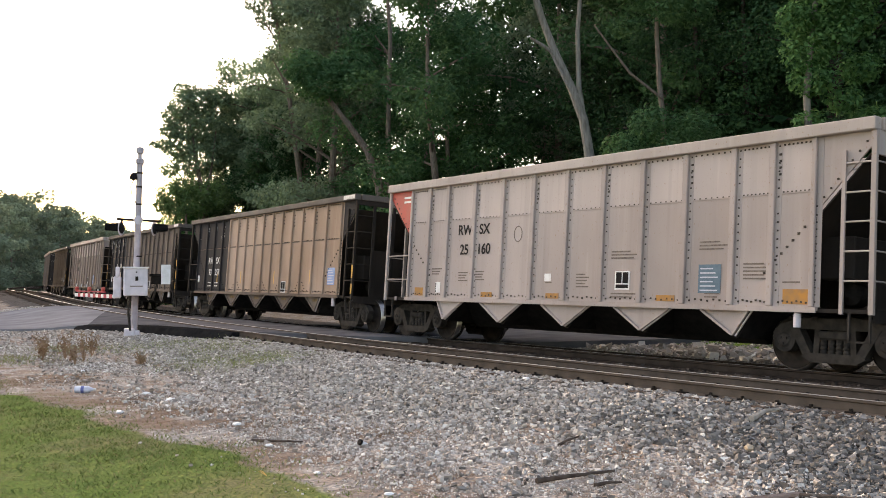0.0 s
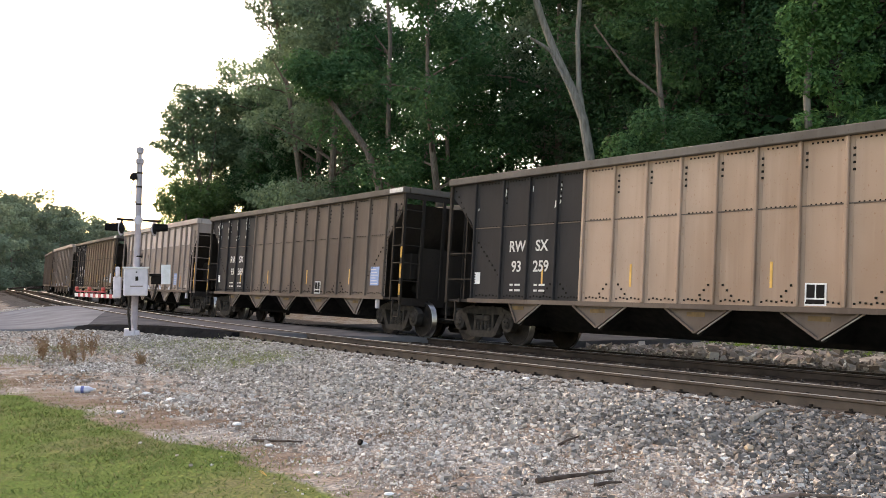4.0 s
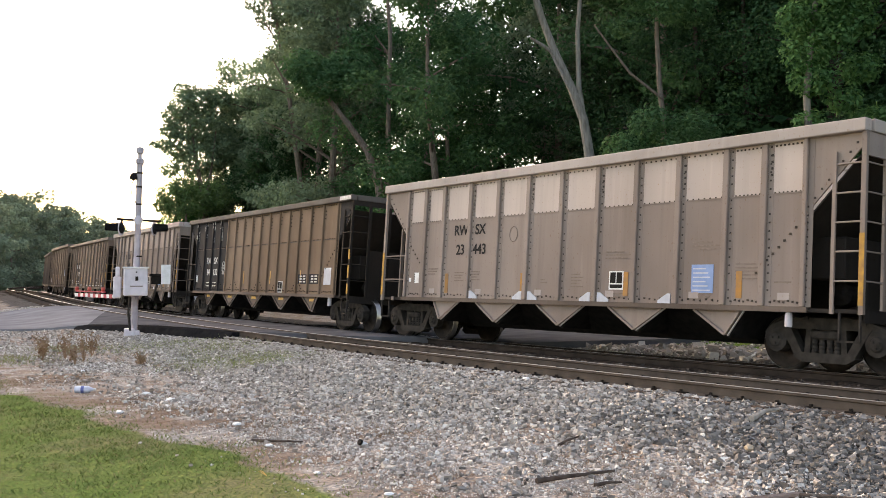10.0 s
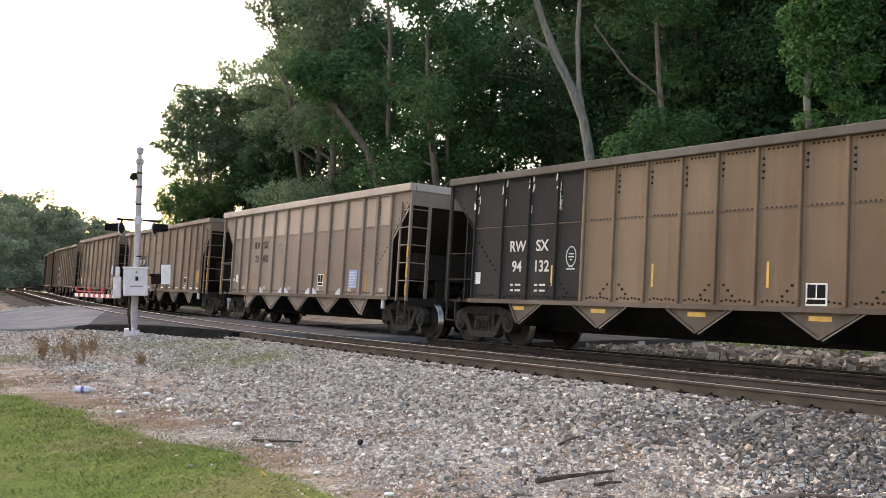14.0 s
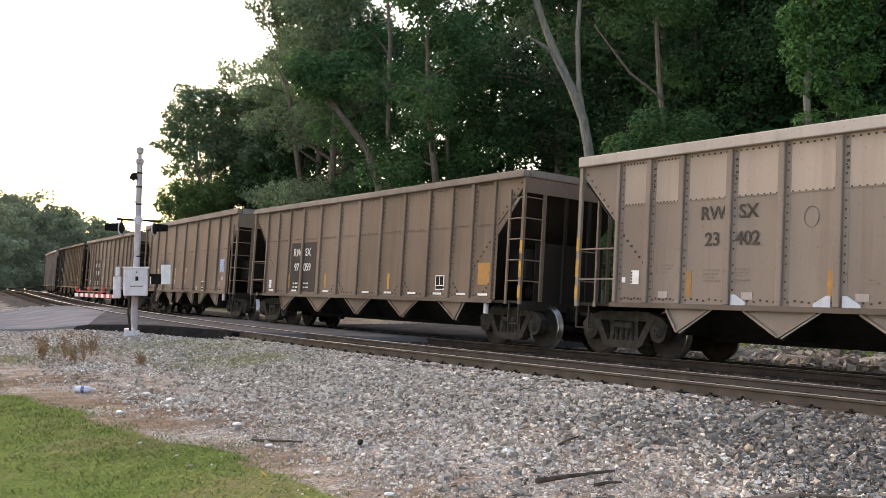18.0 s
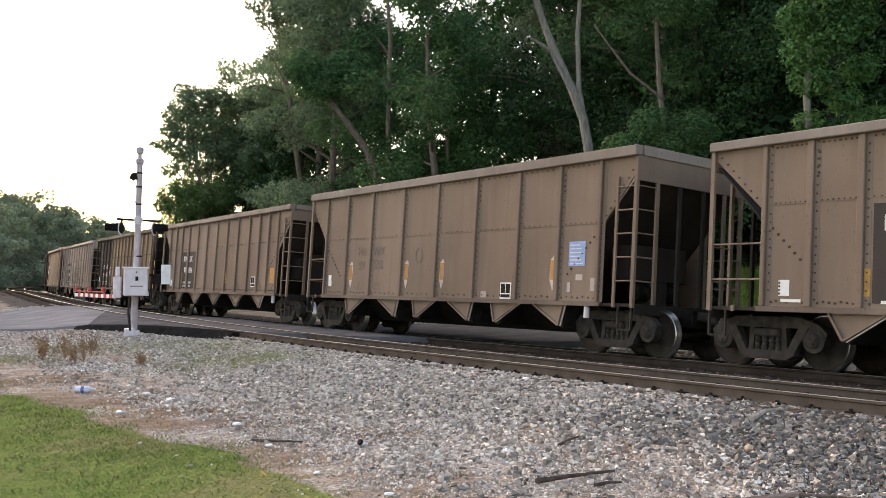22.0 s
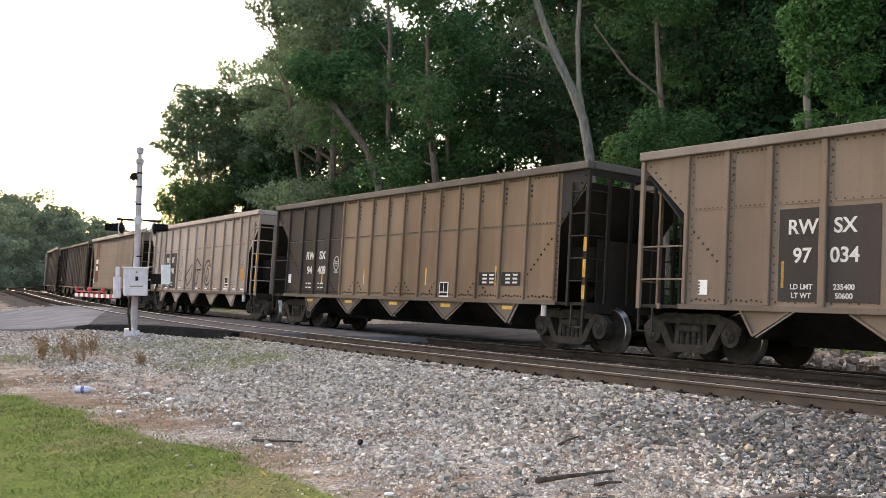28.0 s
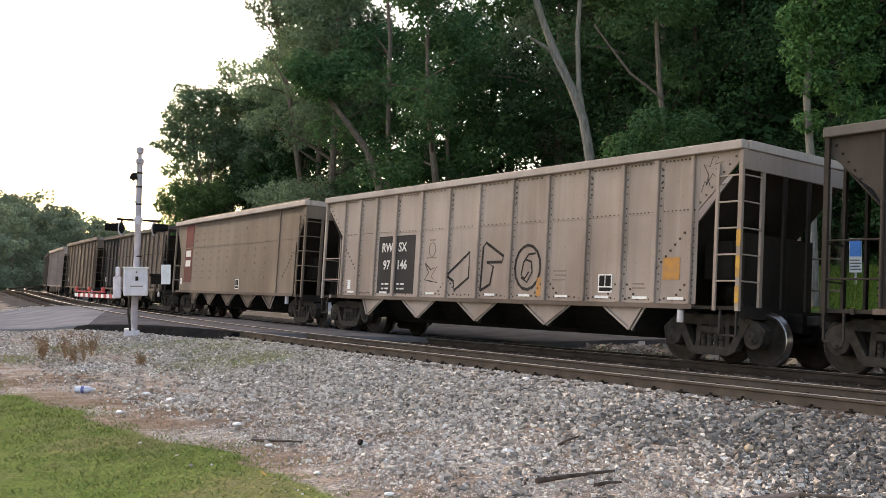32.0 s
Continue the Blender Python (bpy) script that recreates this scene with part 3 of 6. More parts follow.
PAINT = {
    "pale": paint("pale_grey_paint", (0.42, 0.355, 0.332), (0.475, 0.407, 0.38), (0.365, 0.307, 0.285)),
    "tan": paint("dusty_tan_paint", (0.385, 0.305, 0.262), (0.44, 0.355, 0.308), (0.32, 0.25, 0.213)),
    "brown": paint("dusty_brown_paint", (0.205, 0.15, 0.117), (0.242, 0.183, 0.146), (0.168, 0.123, 0.098)),
    "umber": paint("dark_brown_paint", (0.15, 0.117, 0.098), (0.182, 0.145, 0.122), (0.118, 0.091, 0.077)),
    "dust": paint("light_tan_paint", (0.35, 0.284, 0.252), (0.43, 0.355, 0.318), (0.262, 0.205, 0.175)),
    "copper": paint("sunned_tan_paint", (0.39, 0.28, 0.215), (0.46, 0.345, 0.275), (0.31, 0.215, 0.158)),
    "bright": paint("bright_tan_paint", (0.52, 0.435, 0.392), (0.59, 0.498, 0.45), (0.445, 0.368, 0.328)),
    "bone": paint("bone_grey_paint", (0.49, 0.42, 0.395), (0.545, 0.472, 0.445), (0.425, 0.362, 0.338)),
    "ginger": paint("coppery_brown_paint", (0.212, 0.148, 0.104), (0.25, 0.18, 0.132), (0.172, 0.117, 0.082)),
    "pink": paint("pinkish_tan_paint", (0.288, 0.229, 0.2), (0.338, 0.274, 0.242), (0.238, 0.187, 0.161)),
    "cocoa": paint("cocoa_brown_paint", (0.25, 0.196, 0.166), (0.295, 0.237, 0.203), (0.205, 0.157, 0.132)),
    # cap and cap_dark: dusty paint greyed by a painted sky reflection
    "cap": paint("dusty_skylit_top_paint", (0.215, 0.18, 0.16), (0.265, 0.228, 0.205), (0.165, 0.136, 0.12)),
    "cap_pale": paint("dusty_pale_top_paint", (0.4, 0.345, 0.318), (0.455, 0.398, 0.368), (0.335, 0.285, 0.26)),
    "cap_dark": paint("dusty_skylit_dark_top_paint", (0.125, 0.11, 0.1), (0.165, 0.148, 0.135), (0.095, 0.082, 0.073)),
    "clay": paint("beige_brown_paint", (0.19, 0.151, 0.124), (0.228, 0.185, 0.155), (0.148, 0.115, 0.094)),
    "sable": paint("brown_black_paint", (0.056, 0.046, 0.041), (0.078, 0.064, 0.057), (0.044, 0.036, 0.032)),
    "dark": paint("black_car_paint", (0.036, 0.034, 0.035), (0.054, 0.05, 0.05), (0.04, 0.036, 0.036)),
    # dark trim, and end steel blackened for the shade between cars
    "inner": paint("end_steel_and_shade", (0.034, 0.029, 0.026), (0.055, 0.045, 0.039), (0.026, 0.022, 0.02)),
    "rivet": paint("rivet_paint", (0.075, 0.058, 0.05), (0.1, 0.08, 0.068), (0.055, 0.042, 0.036)),
    "sign": paint("dark_sign_paint", (0.055, 0.047, 0.045), (0.07, 0.058, 0.054), (0.05, 0.042, 0.04)),
    "maroon": paint("maroon_paint", (0.16, 0.045, 0.045), (0.13, 0.05, 0.047), (0.122, 0.05, 0.047)),
}
M["faded"] = material("faded_lettering", (0.15, 0.12, 0.11), 0.85, 0, (0.24, 0.2, 0.17), 14, 4, 0)
M["worn_line"] = material("worn_lettering", (0.2, 0.158, 0.135), 0.85, 0, (0.26, 0.205, 0.175), 14, 4, 0)
M["dull_ink"] = material("dull_lettering", (0.065, 0.053, 0.047), 0.85, 0, (0.11, 0.09, 0.08), 14, 4, 0)
M["ink"] = material("black_lettering", (0.022, 0.02, 0.02), 0.8, 0, (0.05, 0.044, 0.042), 14, 4, 0)
M["chalk"] = material("white_lettering", (0.7, 0.69, 0.67), 0.7, 0, (0.55, 0.52, 0.49), 14, 4, 0)

# s of the leading and the trailing top corner at 9 s, kind, colours and marks of each car, from the head of the train
CARS = [
    dict(r=-73.0, l=-58.0, kind="plate", body="umber", rear="dark"),
    dict(r=-56.2, l=-42.7, kind="ribbed", body="pale", upper="bone", text=("RW", "SX", "25", "160"), ink="ink", flash=True, card="teal"),
    dict(r=-41.0, l=-26.1, kind="plate", body="copper", rear="dark", text=("RW", "SX", "93", "259"), ink="chalk", card="blue", tips=True),
    dict(r=-24.29, l=-9.46, kind="plate", body="umber", rear="dark", text=("RW", "SX", "93", "369"), ink="chalk", card="blue"),
    dict(r=-7.85, l=5.70, kind="ribbed", body="pink", upper="bright", text=("RW", "SX", "23", "443"), ink="ink", card="blue", low=True, brackets=True),
    dict(r=7.55, l=22.25, kind="plate", body="ginger", rear="dark", text=("RW", "SX", "94", "132"), ink="chalk", card="pale", gold=True, strip=True),
    dict(r=23.75, l=37.43, kind="ribbed", body="cocoa", upper="tan", text=("RW", "SX", "23", "402"), ink="dull_ink", card="blue", low=True, brackets=True),
    dict(r=39.0, l=53.85, kind="wide", body="brown", sign="sign", text=("RW", "SX", "97", "059"), ink="chalk", dashes=True, card="orange", worn_strips=(-4.3, -1.78, 1.88)),
    dict(r=55.5, l=68.86, kind="broad", body="brown", text=("HB", "WX", "99", "530"), ink="faded", card="blue", bars=True),
    dict(r=70.38, l=85.08, kind="wide", body="brown", sign="sign", text=("RW", "SX", "97", "034"), ink="chalk", card="orange", streak=True),
    dict(r=86.54, l=101.09, kind="plate", body="ginger", rear="sable", text=("RW", "SX", "94", "408"), ink="chalk", gold=True),
    dict(r=102.71, l=117.49, kind="wide", body="dust", sign="dark", text=("RW", "SX", "97", "146"), ink="chalk", dashes=True, scrawl=True),
    dict(r=118.8, l=132.7, kind="smooth", body="clay"),
    dict(r=134.1, l=148.6, kind="plate", body="umber", rear="dark"),
    dict(r=150.2, l=164.9, kind="broad", body="umber"),
    dict(r=166.5, l=180.1, kind="ribbed", body="pale"),
    dict(r=181.7, l=196.4, kind="wide", body="umber"),
    dict(r=198.0, l=212.8, kind="plate", body="brown", rear="dark"),
    dict(r=214.4, l=229.2, kind="wide", body="umber"),
    dict(r=230.8, l=244.4, kind="ribbed", body="tan"),
]
# width and depth of the posts, top height, foot of the corner cut, and where the posts stand
KINDS = {
    "plate": (0.065, 0.06, 3.845, 2.45, [-6.42, -5.43, -4.55, -3.67, -2.87, -2.05, -1.22, -0.4, 0.4, 1.22, 2.05, 2.87, 3.67, 4.55, 5.43, 6.42]),
    "wide": (0.12, 0.06, 3.845, 2.58, [-6.29, -5.44, -4.57, -3.57, -2.39, -1.2, 0.0, 1.2, 2.39, 3.57, 4.57, 5.44, 6.29]),
    "ribbed": (0.12, 0.06, 3.92, 2.5, [-5.71, -4.94, -4.16, -3.11, -2.08, -1.05, 0.0, 1.05, 2.08, 3.11, 4.16, 4.94, 5.71]),
    "broad": (0.12, 0.065, 4.02, 2.45, [-5.69, -4.48, -3.14, -1.57, 0.0, 1.57, 3.14, 4.48, 5.69]),
    "smooth": (0.06, 0.05, 3.9, 2.5, [-6.15, 6.15]),
}
SPEED, GAIN = 4.8466, 0.0062
WHEEL_R = 0.457
MESHES = {}
TRAIN, WHEELS = [], []


def shared(key, build):
    if key not in MESHES:
        MESHES[key] = mesh_of(key[0], build())
    return MESHES[key]


def wheelset_mesh():
    bm = bmesh.new()
    for sgn in (-1, 1):
        y = sgn * 0.7525
        prof = [(0.06, -0.09 * sgn), (0.13, -0.09 * sgn), (0.15, -0.04 * sgn), (0.36, 0.0), (0.39, -0.05 * sgn), (0.44, -0.05 * sgn), (0.457, -0.03 * sgn), (0.462, 0.05 * sgn), (0.487, 0.07 * sgn), (0.487, 0.09 * sgn), (0.4, 0.09 * sgn), (0.36, 0.05 * sgn), (0.15, 0.1 * sgn), (0.12, 0.12 * sgn), (0.08, 0.12 * sgn)]
        lathe(bm, [(r, y - t) for r, t in prof], sides=32)
    lathe(bm, [(0.08, -1.0), (0.08, 1.0)], sides=12)
    lathe(bm, [(0.1, -1.06), (0.13, -1.0), (0.13, -0.9), (0.1, -0.88)], sides=14)
    lathe(bm, [(0.1, 1.06), (0.13, 1.0), (0.13, 0.9), (0.1, 0.88)], sides=14)
    for k in range(3):
        a = 2.1 * k
        box(bm, 0.06 * math.cos(a) - 0.015, 0.06 * math.cos(a) + 0.015, -1.08, -1.05, 0.06 * math.sin(a) - 0.015, 0.06 * math.sin(a) + 0.015)
    bm.normal_update()
    for f in bm.faces:
        c = f.calc_center_median()
        rr = math.hypot(c.x, c.z)
        if 0.445 < rr < 0.475:
            f.material_index = 1
        f.smooth = len(f.verts) == 4
    me = bpy.data.meshes.new("wheelset")
    bm.to_mesh(me)
    bm.free()
    me.materials.append(M["wheel"])
    me.materials.append(M["tread"])
    return me


def sideframe_bm():
    """Cast side frame: arched top member, slanting legs, spring nest and round journal boxes."""
    bm = bmesh.new()
    y0, y1 = -1.09, -0.93
    prism(bm, [(-1.1, 0.5), (-0.7, 0.68), (0.7, 0.68), (1.1, 0.5), (1.12, 0.62), (0.98, 0.74), (0.62, 0.86), (-0.62, 0.86), (-0.98, 0.74), (-1.12, 0.62)], "y", y0, y1)
    for sg in (-1, 1):
        prism(bm, [(sg * 0.62, 0.7), (sg * 0.8, 0.7), (sg * 0.5, 0.2), (sg * 0.34, 0.2)], "y", y0 - 0.02, y1)
        prism(bm, [(sg * 0.28, 0.3), (sg * 0.38, 0.3), (sg * 0.35, 0.72), (sg * 0.25, 0.72)], "y", y0 + 0.02, y1)
        lathe(bm, [(0.02, y0 - 0.05), (0.1, y0 - 0.045), (0.13, y0 - 0.02), (0.2, y0 - 0.01), (0.21, y1)], "y", 14, (sg * 0.89, 0, 0.487))
        for k in range(3):
            u = 2.1 * k + 0.5
            box(bm, sg * 0.89 + 0.06 * math.cos(u) - 0.018, sg * 0.89 + 0.06 * math.cos(u) + 0.018, y0 - 0.07, y0 - 0.04, 0.487 + 0.06 * math.sin(u) - 0.018, 0.487 + 0.06 * math.sin(u) + 0.018)
        beam(bm, (sg * 0.7, y0 + 0.01, 0.78), (sg * 0.3, y0 + 0.01, 0.86), 0.04, 0.06)
    prism(bm, [(-0.56, 0.24), (-0.4, 0.15), (0.4, 0.15), (0.56, 0.24), (0.48, 0.3), (-0.48, 0.3)], "y", y0 - 0.03, y1 + 0.03)
    for k in (-0.2, -0.07, 0.07, 0.2):
        lathe(bm, [(0.05, 0.29), (0.058, 0.33), (0.046, 0.36), (0.058, 0.39), (0.046, 0.42), (0.058, 0.45), (0.046, 0.48), (0.055, 0.52)], "z", 10, (k, y0 + 0.05, 0))
    box(bm, -0.27, 0.27, y0 - 0.03, y1, 0.52, 0.66, bevel=0.03)
    return bm


def far_side(bm):
    for v in bm.verts:
        v.co.y = -v.co.y
    bmesh.ops.reverse_faces(bm, faces=bm.faces[:])
    return bm


WHEELSET = wheelset_mesh()


def truck(car, xc):
    bol = part("truck", shared(("truck",), lambda: boxes((-0.22, 0.22, -0.92, 0.92, 0.45, 0.72), (-0.7, -0.45, -0.75, 0.75, 0.4, 0.5), (0.45, 0.7, -0.75, 0.75, 0.4, 0.5), bevel=0.02)), M["truck"], car, "black cast steel bogie", at=pose(xc, 0, 0))
    part("sideframe", shared(("sideframe", 0), sideframe_bm), M["truck"], bol)
    part("sideframe", shared(("sideframe", 1), lambda: far_side(sideframe_bm())), M["truck"], bol)
    for dx in (-0.89, 0.89):
        w = new("wheelset", WHEELSET)
        w.parent = bol
        w.matrix_basis = pose(dx, 0, WHEEL_R)
        w["label"] = "steel wheels with a bright worn tread"
        WHEELS.append((w, dx))


def plate(name, car, x0, x1, z0, z1, mat, label="", lift=0.006, y=-1.5):
    return part(name, boxes((x0, x1, y - lift - 0.003, y - lift + 0.003, z0, z1)), mat, car, label)


def hopper_car(spec):
    half = (spec["l"] - spec["r"]) / 2
    pw, pd, top, cut, xs = KINDS[spec["kind"]]
    nb = len(xs) - 1
    kind = spec["kind"]
    key = (kind, round(half, 1))
    half = {"plate": 7.4, "wide": 7.4, "ribbed": 6.77, "broad": 6.7, "smooth": 6.95}[kind]
    key = kind
    spec["half"], spec["s"] = half, (spec["l"] + spec["r"]) / 2
    body, rear = PAINT[spec["body"]], PAINT.get(spec.get("rear"), PAINT[spec["body"]])
    upper = PAINT[spec.get("upper", spec["body"])]
    words = {"pale": "pale grey", "tan": "dusty tan", "brown": "dusty brown", "umber": "dark brown", "dust": "light tan", "pink": "two-toned pinkish tan", "cocoa": "two-toned brown and tan", "ginger": "coppery brown", "clay": "beige brown", "copper": "light coppery tan"}[spec["body"]]
    extra = " with black rear panels" if spec.get("rear") else " with a drawn scrawl" if spec.get("scrawl") else " with a red corner flash" if spec.get("flash") else " with a maroon band" if kind == "smooth" else " with ribbed steel sides"
    car = new("hopper_car")
    tagged(car, words + " railway coal hopper car" + extra, "hopper car", "cars of the coal train")
    chord = PAINT["cap_dark"] if kind == "plate" else PAINT["cap"] if spec["body"] in ("brown", "umber") else PAINT["cap_pale"]
    xb = xs[-1]
    rear_n = 4 if spec.get("rear") else 0
    zt = top - (0.2 if kind in ("ribbed", "broad") else 0.16)
    for side in (-1, 1):
        flip = (lambda bm: bm) if side < 0 else far_side
        # skin: one sheet a bay
        for i in range(nb):
            if spec.get("upper"):
                part("side_panel", shared(("lower_panel", key, i, side), lambda: flip(boxes((xs[i], xs[i + 1], -1.5, -1.47, 1.0, 2.87)))), body, car)
                part("side_panel", shared(("upper_panel", key, i, side), lambda: flip(boxes((xs[i], xs[i + 1], -1.5, -1.47, 2.87, zt)))), upper, car)
                continue
            me = shared(("side_panel", key, i, side), lambda: flip(boxes((xs[i], xs[i + 1], -1.5, -1.47, 1.0, zt))))
            part("side_panel", me, rear if i < rear_n else body, car)
        for e in (-1, 1):
            x_in, x_out = e * xb, e * (half - 0.03)
            poly = [(x_in, cut), (x_out, 3.58), (x_out, zt), (x_in, zt)]
            if kind == "plate" and e < 0:
                poly = [(x_in, cut), (x_in - 0.05, cut + 0.18), (x_in - 0.17, cut + 0.36), (x_in - 0.38, cut + 0.52), (x_out, 3.45), (x_out, zt), (x_in, zt)]
            me = shared(("end_gusset", key, e, side), lambda: flip(prism(bmesh.new(), poly if e > 0 else poly[::-1], "y", -1.5, -1.47)))
            part("end_gusset", me, (M["red"] if spec.get("flash") and e < 0 else rear if e < 0 and rear_n else PAINT["dark"] if spec.get("gold") or spec.get("tips") else body), car, "red painted corner" if spec.get("flash") and e < 0 else "")
        if kind != "smooth":
            for i, x in enumerate(xs):
                w = pw * 0.7 if i in (0, nb) else pw
                me = shared(("post", key, i, side), lambda: flip(boxes((x - w / 2, x + w / 2, -1.5 - pd, -1.5, 1.02, zt), bevel=0.012)))
                post = part("post", me, rear if i <= rear_n - 1 and rear_n else body, car)
                fw = 0.075 if kind == "plate" else 0.1
                flange = shared(("post_flange", key, i, side), lambda: flip(boxes((x + w / 2, x + w / 2 + fw, -1.505, -1.5, 1.02, zt - 0.01))))
                part("post_flange", flange, rear if i <= rear_n - 1 and rear_n else body, post)
            z_seam = {"ribbed": 2.86, "plate": 2.62, "broad": 2.57}.get(kind, 2.68)
            me = shared(("seam", key, side), lambda: flip(boxes((-xb, xb, -1.512, -1.5, z_seam, z_seam + 0.022))))
            part("seam", me, PAINT["umber"] if kind == "plate" else body, car)
        me = shared(("top_chord", key, side), lambda: flip(boxes((-half, half, -1.62, -1.44, zt, top), bevel=0.015)))
        part("top_chord", me, chord, car)
        me = shared(("side_sill", key, side), lambda: flip(boxes((xs[0] - 0.1, xb + 0.1, -1.56, -1.49, 0.965, 1.02), (xs[0] - 0.1, xb + 0.1, -1.56, -1.545, 0.93, 0.965))))
        part("side_sill", me, PAINT["umber"] if spec["body"] != "pale" else body, car)

        def rivets():
            bm = bmesh.new()
            def dot(x, z, r=0.016):
                box(bm, x - r, x + r, -1.514, -1.5, z - r, z + r)
            for e in (-1, 1):
                for k in range(8):
                    dot(e * (xb - 0.16 - k * 0.105), 2.3 - k * 0.105, 0.02)
                for k in range(13):
                    dot(e * (xb + 0.05), 1.1 + k * 0.115, 0.014)
                for k in range(8):
                    dot(e * (xb + 0.05 + k * (half - xb - 0.12) / 8), cut + 0.12 + k * (3.58 - cut) / 8, 0.016)
            if nb > 1:
                for i in range(nb):
                    x0, x1 = xs[i], xs[i + 1]
                    if kind != "plate":
                        for k in range(19):
                            if (k * 7 + i * 3) % 11:
                                dot(x0 + pw / 2 + 0.05, 1.14 + k * 0.14, 0.014)
                    for k in range(7):
                        dot(x0 + 0.2 + k * (x1 - x0 - 0.3) / 6, zt - 0.05, 0.014)
                        dot(x0 + 0.2 + k * (x1 - x0 - 0.3) / 6, z_seam + 0.03, 0.011)
                        dot(x0 + 0.16 + k * (x1 - x0 - 0.26) / 6, 1.085 + 0.012 * (k * 5 % 3), 0.016)
                    if i in (3, 5, 8, 10, 12) and kind in ("plate", "wide"):
                        for k in range(3):
                            dot(x0 + 0.19 + k * 0.09, 1.36 - 0.09 * k, 0.019)
                    if i in (2, 4, 7, 9, 11) and kind in ("plate", "wide"):
                        for k in range(3):
                            dot(x1 - 0.12 - k * 0.09, 1.36 - 0.09 * k, 0.019)
                    if i % 2 or kind == "plate" and i > 4:
                        for k in range(4 if kind != "plate" else 3 + i % 2):
                            dot(x0 + pw / 2 + 0.07, zt - 0.2 - k * 0.11, 0.02)
            return flip(bm)
        ob = part("rivets", shared(("rivets", key, side), rivets), M["steel_dark"] if kind == "plate" else PAINT["rivet"], car, "rows of dark rivets")
        ob["kind"] = "stuff"
    # ends: the recessed parts have their shade in a near-black colour
    for e in (-1, 1):
        def slope():
            bm = bmesh.new()
            p = [(e * (half - 0.12), 3.42), (e * (half - 0.09), 3.42), (e * (half - 2.35), 1.02), (e * (half - 2.4), 1.02)]
            return prism(bm, p, "y", -1.465, 1.465)
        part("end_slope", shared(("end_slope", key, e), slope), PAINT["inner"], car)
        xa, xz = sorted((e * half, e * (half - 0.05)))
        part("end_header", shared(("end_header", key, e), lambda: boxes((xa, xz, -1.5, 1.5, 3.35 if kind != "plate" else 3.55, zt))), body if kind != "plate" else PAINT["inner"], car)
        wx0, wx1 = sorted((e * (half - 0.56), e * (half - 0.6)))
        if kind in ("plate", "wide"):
            part("bulkhead", shared(("bulkhead", key, e), lambda: boxes((wx0, wx1, -0.72, 1.3, 1.0, 2.35))), PAINT["inner"], car, "end bulkhead panel darkened for shade")
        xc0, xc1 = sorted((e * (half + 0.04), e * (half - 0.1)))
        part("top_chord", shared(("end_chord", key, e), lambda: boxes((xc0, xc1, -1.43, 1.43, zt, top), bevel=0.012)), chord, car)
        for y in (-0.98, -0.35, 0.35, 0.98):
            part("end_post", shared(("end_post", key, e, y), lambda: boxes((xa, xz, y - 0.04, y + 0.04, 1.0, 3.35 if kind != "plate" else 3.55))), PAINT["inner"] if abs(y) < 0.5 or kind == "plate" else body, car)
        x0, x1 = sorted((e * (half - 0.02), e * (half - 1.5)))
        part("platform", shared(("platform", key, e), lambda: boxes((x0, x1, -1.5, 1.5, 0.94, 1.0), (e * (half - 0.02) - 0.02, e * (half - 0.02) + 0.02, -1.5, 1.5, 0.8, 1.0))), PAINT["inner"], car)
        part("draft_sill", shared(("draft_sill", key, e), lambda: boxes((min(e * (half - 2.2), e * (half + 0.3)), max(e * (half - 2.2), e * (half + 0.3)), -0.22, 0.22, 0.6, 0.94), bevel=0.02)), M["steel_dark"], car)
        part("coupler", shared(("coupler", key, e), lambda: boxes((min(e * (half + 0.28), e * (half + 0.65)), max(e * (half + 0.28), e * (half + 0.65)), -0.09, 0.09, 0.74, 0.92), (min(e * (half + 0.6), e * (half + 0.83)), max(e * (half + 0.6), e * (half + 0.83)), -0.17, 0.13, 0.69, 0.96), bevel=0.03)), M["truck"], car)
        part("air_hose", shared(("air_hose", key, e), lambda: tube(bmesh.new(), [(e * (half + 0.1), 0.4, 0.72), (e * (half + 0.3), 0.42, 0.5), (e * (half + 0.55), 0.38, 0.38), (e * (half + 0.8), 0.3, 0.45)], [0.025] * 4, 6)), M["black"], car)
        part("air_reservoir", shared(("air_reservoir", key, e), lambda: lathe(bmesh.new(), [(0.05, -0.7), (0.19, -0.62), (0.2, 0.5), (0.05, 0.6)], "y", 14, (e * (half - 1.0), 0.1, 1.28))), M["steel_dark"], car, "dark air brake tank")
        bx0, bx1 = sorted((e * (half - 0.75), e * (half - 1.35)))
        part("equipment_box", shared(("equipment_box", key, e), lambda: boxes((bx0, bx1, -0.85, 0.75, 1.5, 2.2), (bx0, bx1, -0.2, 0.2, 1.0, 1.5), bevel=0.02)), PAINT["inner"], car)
        trim = PAINT["inner"] if spec.get("gold") or spec.get("rear") else body
        for side in (-1, 1):
            y = side * 1.53
            part("corner_post", shared(("corner_post", key, e, side), lambda: boxes((e * (half - 0.045) - 0.04, e * (half - 0.045) + 0.04, y - 0.03, y + 0.03, 0.92, zt))), trim, car)
            xs0 = e * (half - 0.54)
            ladder = part("ladder", shared(("ladder", key, e, side), lambda: boxes((xs0 - 0.03, xs0 + 0.03, y - 0.02, y + 0.02, 0.92, 3.45 if e == -side else 1.02))), trim, car)
            rung = shared(("rung", key), lambda: tube(bmesh.new(), [(-0.25, 0, 0), (0.25, 0, 0)], [0.016, 0.016], 6))
